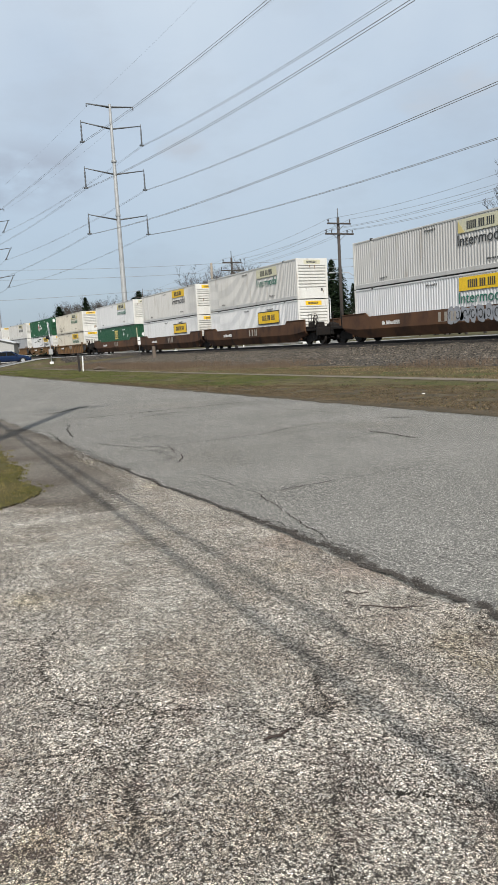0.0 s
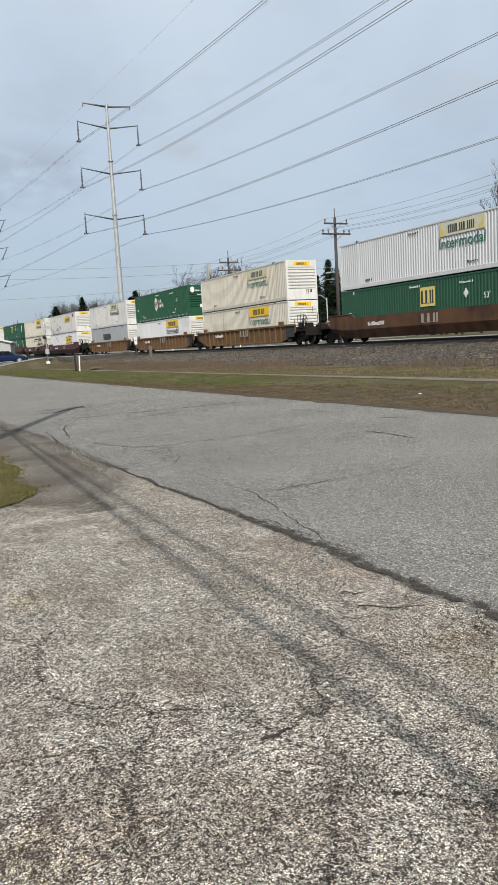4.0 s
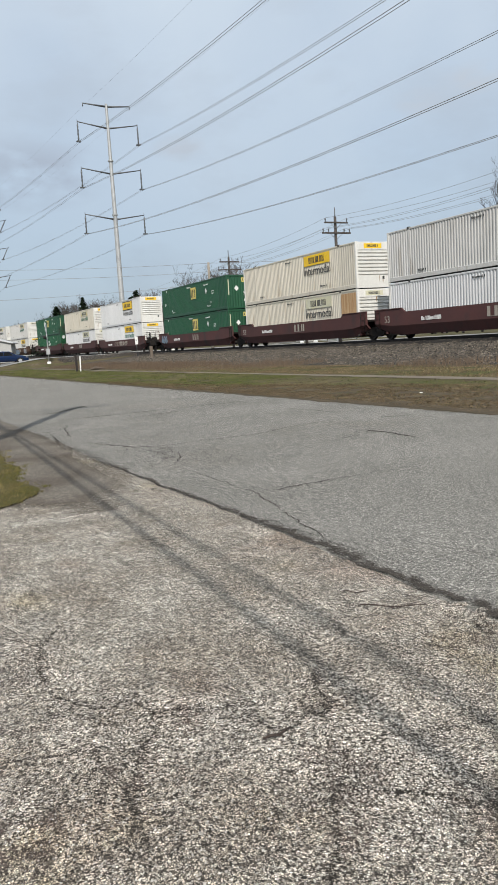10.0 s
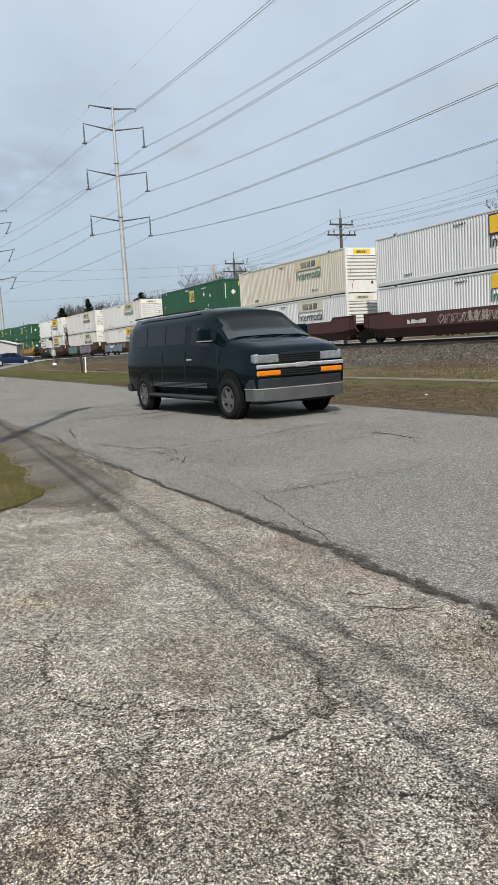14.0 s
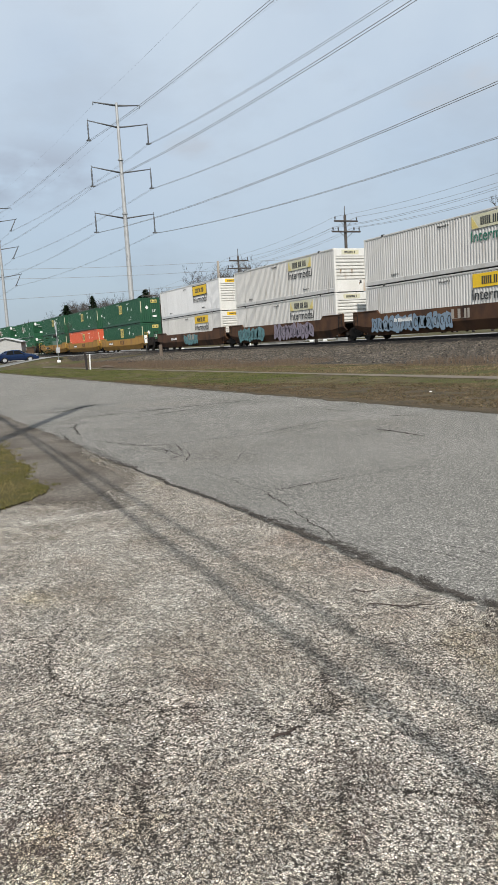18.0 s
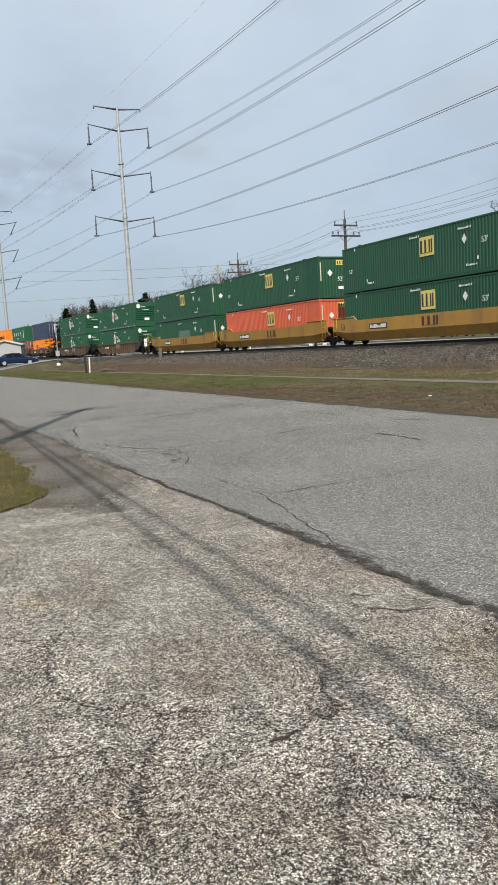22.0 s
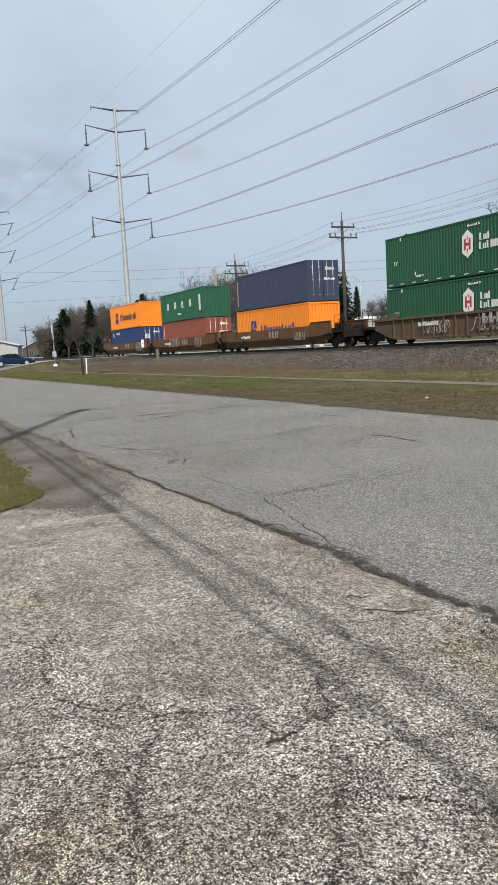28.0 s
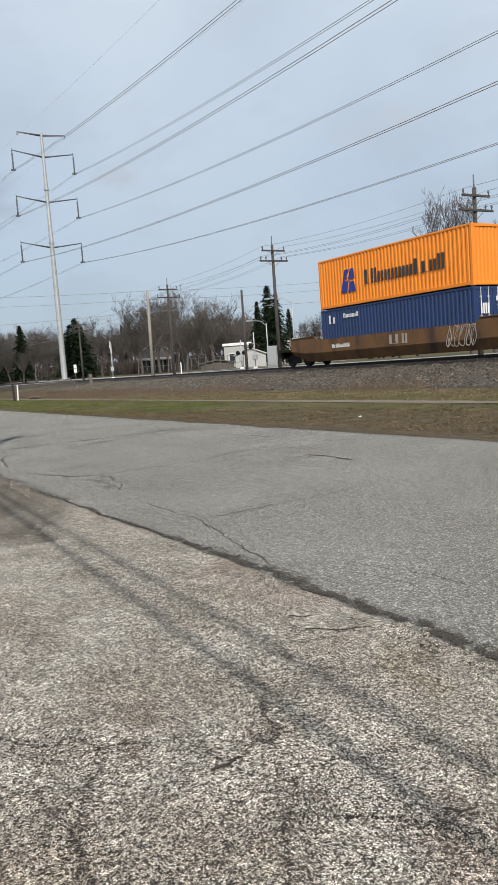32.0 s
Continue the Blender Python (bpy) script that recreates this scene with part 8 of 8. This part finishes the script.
# ---- trees ----
def grow(seed, height, limbs=7, depth=4, spread=0.62):
    """Tapered bars of a bare tree: (path, radii) by level, thick ones apart from twigs."""
    rng = random.Random(seed)
    thick, thin = [], []

    def branch(p, d, ln, r, lev):
        pts, rad = [p], [r]
        n = 4 if lev < 3 else 2
        cur, dr = p, d
        for i in range(n):
            dr = (dr + Vector((rng.uniform(-1, 1), rng.uniform(-1, 1), rng.uniform(-0.3, 0.8))) * 0.16).normalized()
            cur = cur + dr * ln / n
            pts.append(cur)
            rad.append(r * (1 - 0.55 * (i + 1) / n))
        (thick if lev < 2 else thin).append((pts, rad, lev))
        if lev >= depth:
            return
        kids = limbs if lev == 0 else rng.randint(4, 5) if lev < 3 else 4
        for k in range(kids):
            i = rng.randint(1 if lev else 2, n)
            a = rng.uniform(0, 6.28)
            side = Vector((math.cos(a), math.sin(a), 0))
            nd = (pts[i] - pts[i - 1]).normalized() * (1 - spread) + side * spread * rng.uniform(0.6, 1.2) + Vector((0, 0, 0.38))
            branch(pts[i], nd.normalized(), ln * rng.uniform(0.46, 0.70), rad[i] * 0.58, lev + 1)
    branch(Vector((0, 0, -0.2)), Vector((0, 0, 1)), height * 0.5, height * 0.020, 0)
    return thick, thin


def tree_meshes(seed, height, limbs, depth, spread):
    def mk(items, name, mat, sides):
        verts, faces = [], []
        for pts, rad, lev in items:
            sd = sides if lev < 2 else 3
            v, f = tube_rows(pts, [max(q, 0.0075 * height / 10) for q in rad], sd, False)
            o = len(verts)
            verts += v
            faces += [tuple(i + o for i in q) for q in f]
        return mesh_of(name, verts, faces, mat, True)
    thick, thin = grow(seed, height, limbs, depth, spread)
    return mk(thick, "trunk", M_BARK, 7), mk(thin, "crown", M_TWIG, 3)


BARE = [tree_meshes(101, 10, 8, 5, 0.62), tree_meshes(202, 10, 9, 5, 0.55), tree_meshes(303, 10, 7, 5, 0.70), tree_meshes(404, 10, 10, 5, 0.48)]


def bare_tree(az, d, top_el, k, base=1.2, turn=0):
    q = around(az, d)
    hgt = d * math.tan(radians(top_el)) + 1.37 - base
    t = thing("tree", "leafless grey-brown tree with fine spreading twigs", "tree", "bare trees behind the track")
    s = hgt / 9.6
    t.matrix_basis = Matrix.Translation((q.x, q.y, base)) @ Matrix.Rotation(radians(turn), 4, "Z") @ Matrix.Diagonal((s, s, s, 1))
    part("trunk", BARE[k][0], t)
    part("crown", BARE[k][1], t)


def conifer_mesh(seed, full=1.0):
    rng = random.Random(seed)
    verts, faces = [], []
    for i in range(46):
        u = i / 45
        z = 0.9 + 8.9 * u
        rad = full * (2.15 * (1 - u) ** 0.8 + 0.12) * rng.uniform(0.70, 1.18)
        m = int(11 - 6 * u)
        for k in range(m):
            a = 2 * math.pi * (k + rng.random()) / m
            c, s = math.cos(a), math.sin(a)
            ln = rad * rng.uniform(0.6, 1.15)
            for j in range(7):
                f = (j + rng.random()) / 7
                p = Vector((c * ln * f, s * ln * f, z - 0.38 * ln * f * f + rng.uniform(-0.1, 0.1)))
                w = 0.30 * (1.15 - 0.7 * f) * (0.6 + 0.6 * (1 - u)) * rng.uniform(0.7, 1.3)
                o = len(verts)
                t1 = Vector((rng.uniform(-1, 1), rng.uniform(-1, 1), rng.uniform(-0.5, 0.3)))
                t2 = Vector((c, s, -0.3)) + Vector((rng.uniform(-0.5, 0.5), rng.uniform(-0.5, 0.5), rng.uniform(-0.4, 0.2)))
                verts += [p + t1.normalized() * w * 0.6, p - t1.normalized() * w * 0.6, p + t2.normalized() * w * 1.4, p + Vector((0, 0, w * 0.5))]
                faces += [(o, o + 1, o + 2), (o, o + 1, o + 3)]
    return mesh_of("crown", verts, faces, M_NEEDLE)


CONE = [conifer_mesh(7), conifer_mesh(8, 0.8), conifer_mesh(9, 1.15)]
CONE_TRUNK = tube("trunk", M_BARK, [(0, 0, -0.2), (0, 0, 5), (0, 0, 9.6)], [0.2, 0.12, 0.03], 7)


def conifer(az, d, top_el, k, wide=1.0, base=1.2):
    q = around(az, d)
    hgt = d * math.tan(radians(top_el)) + 1.37 - base
    t = thing("conifer", "dark green conifer with drooping boughs", "tree", "conifers behind the track")
    s = hgt / 9.9
    t.matrix_basis = Matrix.Translation((q.x, q.y, base)) @ Matrix.Rotation(az, 4, "Z") @ Matrix.Diagonal((s * wide, s * wide, s, 1))
    part("trunk", CONE_TRUNK, t)
    part("crown", CONE[k], t)


for az, d, el, k, w in ((71.9, 130, 4.25, 0, 2.0), (72.3, 133, 3.8, 2, 2.1), (71.5, 134, 3.7, 1, 2.0), (75.75, 138, 3.95, 1, 1.7), (77.65, 140, 3.4, 2, 2.5), (77.3, 143, 2.8, 0, 1.3), (77.95, 144, 2.5, 1, 1.3), (58.5, 130, 4.6, 1, 1.4), (57.7, 135, 5.7, 0, 1.5), (57.1, 132, 5.2, 2, 1.2), (56.2, 150, 3.9, 1, 1.3), (68.6, 190, 3.6, 1, 0.8)):
    conifer(az, d, el, k, w)
for az, d, el, k, turn in ((66.0, 138, 6.0, 0, 10), (64.9, 132, 5.8, 2, 70), (67.3, 140, 5.2, 1, 130), (61.8, 150, 5.2, 3, 40), (60.6, 160, 4.7, 1, 200), (63.0, 165, 4.6, 2, 20), (43.1, 64, 10.8, 3, 30), (41.6, 70, 9.0, 1, 90), (48.3, 78, 5.4, 2, 15), (47.0, 74, 5.6, 1, 160), (49.6, 90, 4.6, 0, 250), (55.0, 150, 2.9, 3, 80), (54.4, 140, 3.0, 1, 10), (75.2, 185, 3.7, 1, 60), (71.0, 175, 4.2, 3, 300), (65.4, 118, 3.6, 1, 33), (66.6, 124, 4.2, 3, 210), (67.6, 120, 3.3, 0, 77), (64.0, 126, 4.9, 0, 140), (62.4, 128, 4.4, 3, 95), (65.8, 150, 5.6, 1, 260), (64.6, 148, 5.4, 3, 310), (70.2, 140, 3.4, 2, 50), (77.5, 127, 2.2, 1, 20), (76.7, 126, 2.8, 3, 110), (75.8, 128, 2.5, 0, 170), (74.9, 126, 3.0, 2, 65)):
    bare_tree(az, d, el, k, turn=turn)
rw = random.Random(5)
for i in range(150):
    az = 58.6 + (79.6 - 58.6) * (i + rw.random()) / 150
    bare_tree(az, rw.uniform(150, 240), rw.uniform(2.5, 3.8) - 1.2 * smooth(77, 79.5, az), rw.randint(0, 3), 1.4, rw.uniform(0, 360))
for i in range(16):
    az = 45 + 12 * (i + rw.random()) / 16
    bare_tree(az, rw.uniform(120, 200), rw.uniform(2.0, 3.4), rw.randint(0, 3), 1.3, rw.uniform(0, 360))


def thicket(rng, n):
    az = np.radians(57 + 22.3 * rng.random(n))
    d = 150 + 120 * rng.random(n)
    return np.stack([-d * np.sin(az), d * np.cos(az), np.full(n, 1.2)], 1)


blades("undergrowth", M_BRUSH, 110000, thicket, (0.7, 4.0), 0.045, 31, "leafless brown undergrowth at the foot of the woods", "undergrowth", 0.22)
far_hills = thing("far_woods", "low blue-grey line of distant woods", "woods", kind="structure")
fw_rng = random.Random(77)
M_FAR = surface("far_woods", (0.13, 0.13, 0.135), (0.10, 0.10, 0.105), 0.01, 1.0, fine=0.05, bump=0)
vs, fs2 = [], []
for i in range(161):
    a = radians(-40 + 260 * i / 160)
    h2 = 9 + 9 * abs(noise.noise((i * 0.35, 0, 0))) + 4 * fw_rng.random()
    for rr, z in ((1500, -2), (1500, h2), (1540, h2 * 0.8), (1540, -2)):
        vs.append((-rr * math.sin(a), rr * math.cos(a), z))
for i in range(160):
    for k in range(3):
        fs2.append((4 * i + k, 4 * i + 4 + k, 4 * i + 5 + k, 4 * i + 1 + k))
part("tree_line", mesh_of("tree_line", vs, fs2, M_FAR), far_hills)


VAN_ROWS = [(0, -236.0, 5.0), (0.1, -234.4, 5.0), (6, -139.0, 5.0), (10, -76.0, 5.0), (11, -60.0, 5.0), (11.5, -52.1, 5.2), (12, -43.5, 5.52), (12.5, -35.2, 5.8), (13, -27.2, 5.97),
            (13.5, -20.2, 6.38), (14, -13.05, 6.81), (14.3, -9.0, 7.07), (14.5, -6.34, 7.21), (15, 0.26, 7.28), (16, 13.6, 7.1), (18, 41.0, 6.8), (24, 123.0, 6.8), (31.9, 231.0, 6.8), (32, 232.4, 6.8)]


def van_place(t):
    for (t0, x0, y0), (t1, x1, y1) in zip(VAN_ROWS, VAN_ROWS[1:]):
        if t <= t1:
            u = (t - t0) / (t1 - t0)
            return x0 + (x1 - x0) * u, y0 + (y1 - y0) * u
    return VAN_ROWS[-1][1:]


def motions():
    for ob, place, lift in CARS:
        walk(ob, [(t, train_pose(place + travel(t), lift)) for t in TRAIN_TIMES])
    for w, place, dx in WHEELS:
        def turned(t):
            return Matrix.Translation((dx, 0, 0.42)) @ Matrix.Rotation(travel(t) / 0.42, 4, "Y")
        first = max(0.0, (-72.0 - place) / SPEED)
        last = min(32.0, (-14.0 - place) / SPEED)
        if last <= first:
            continue
        steps = [k / 30 for k in range(math.ceil(first * 30), math.floor(last * 30) + 1)]
        rows = [(t, turned(t)) for t in steps]
        if steps[0] > 0:
            rows = [(0, turned(steps[0]))] + rows
        if steps[-1] < 32:
            rows = rows + [(32, turned(steps[-1]))]
        walk(w, rows)
    rows = []
    for t, x, y in VAN_ROWS:
        a, b = van_place(max(0, t - 0.2)), van_place(min(32, t + 0.2))
        yaw = math.degrees(math.atan2(b[1] - a[1], b[0] - a[0]))
        yaw += (1.1 + 1.5 * smooth(13.9, 13.0, t)) * smooth(10.5, 12.0, t) * smooth(17.5, 15.5, t)
        rows.append((t, pose(x, y, 0.012, 0, 0, yaw)))
    walk(van, rows)
    for w, x, y in van_wheels:
        steps = [k / 30 for k in range(345, 451)]

        def rolled(t):
            return Matrix.Translation((x, y, 0.375)) @ Matrix.Rotation(van_place(t)[0] / 0.375, 4, "Y")
        walk(w, [(0, rolled(steps[0]))] + [(t, rolled(t)) for t in steps] + [(32, rolled(steps[-1]))])


motions()
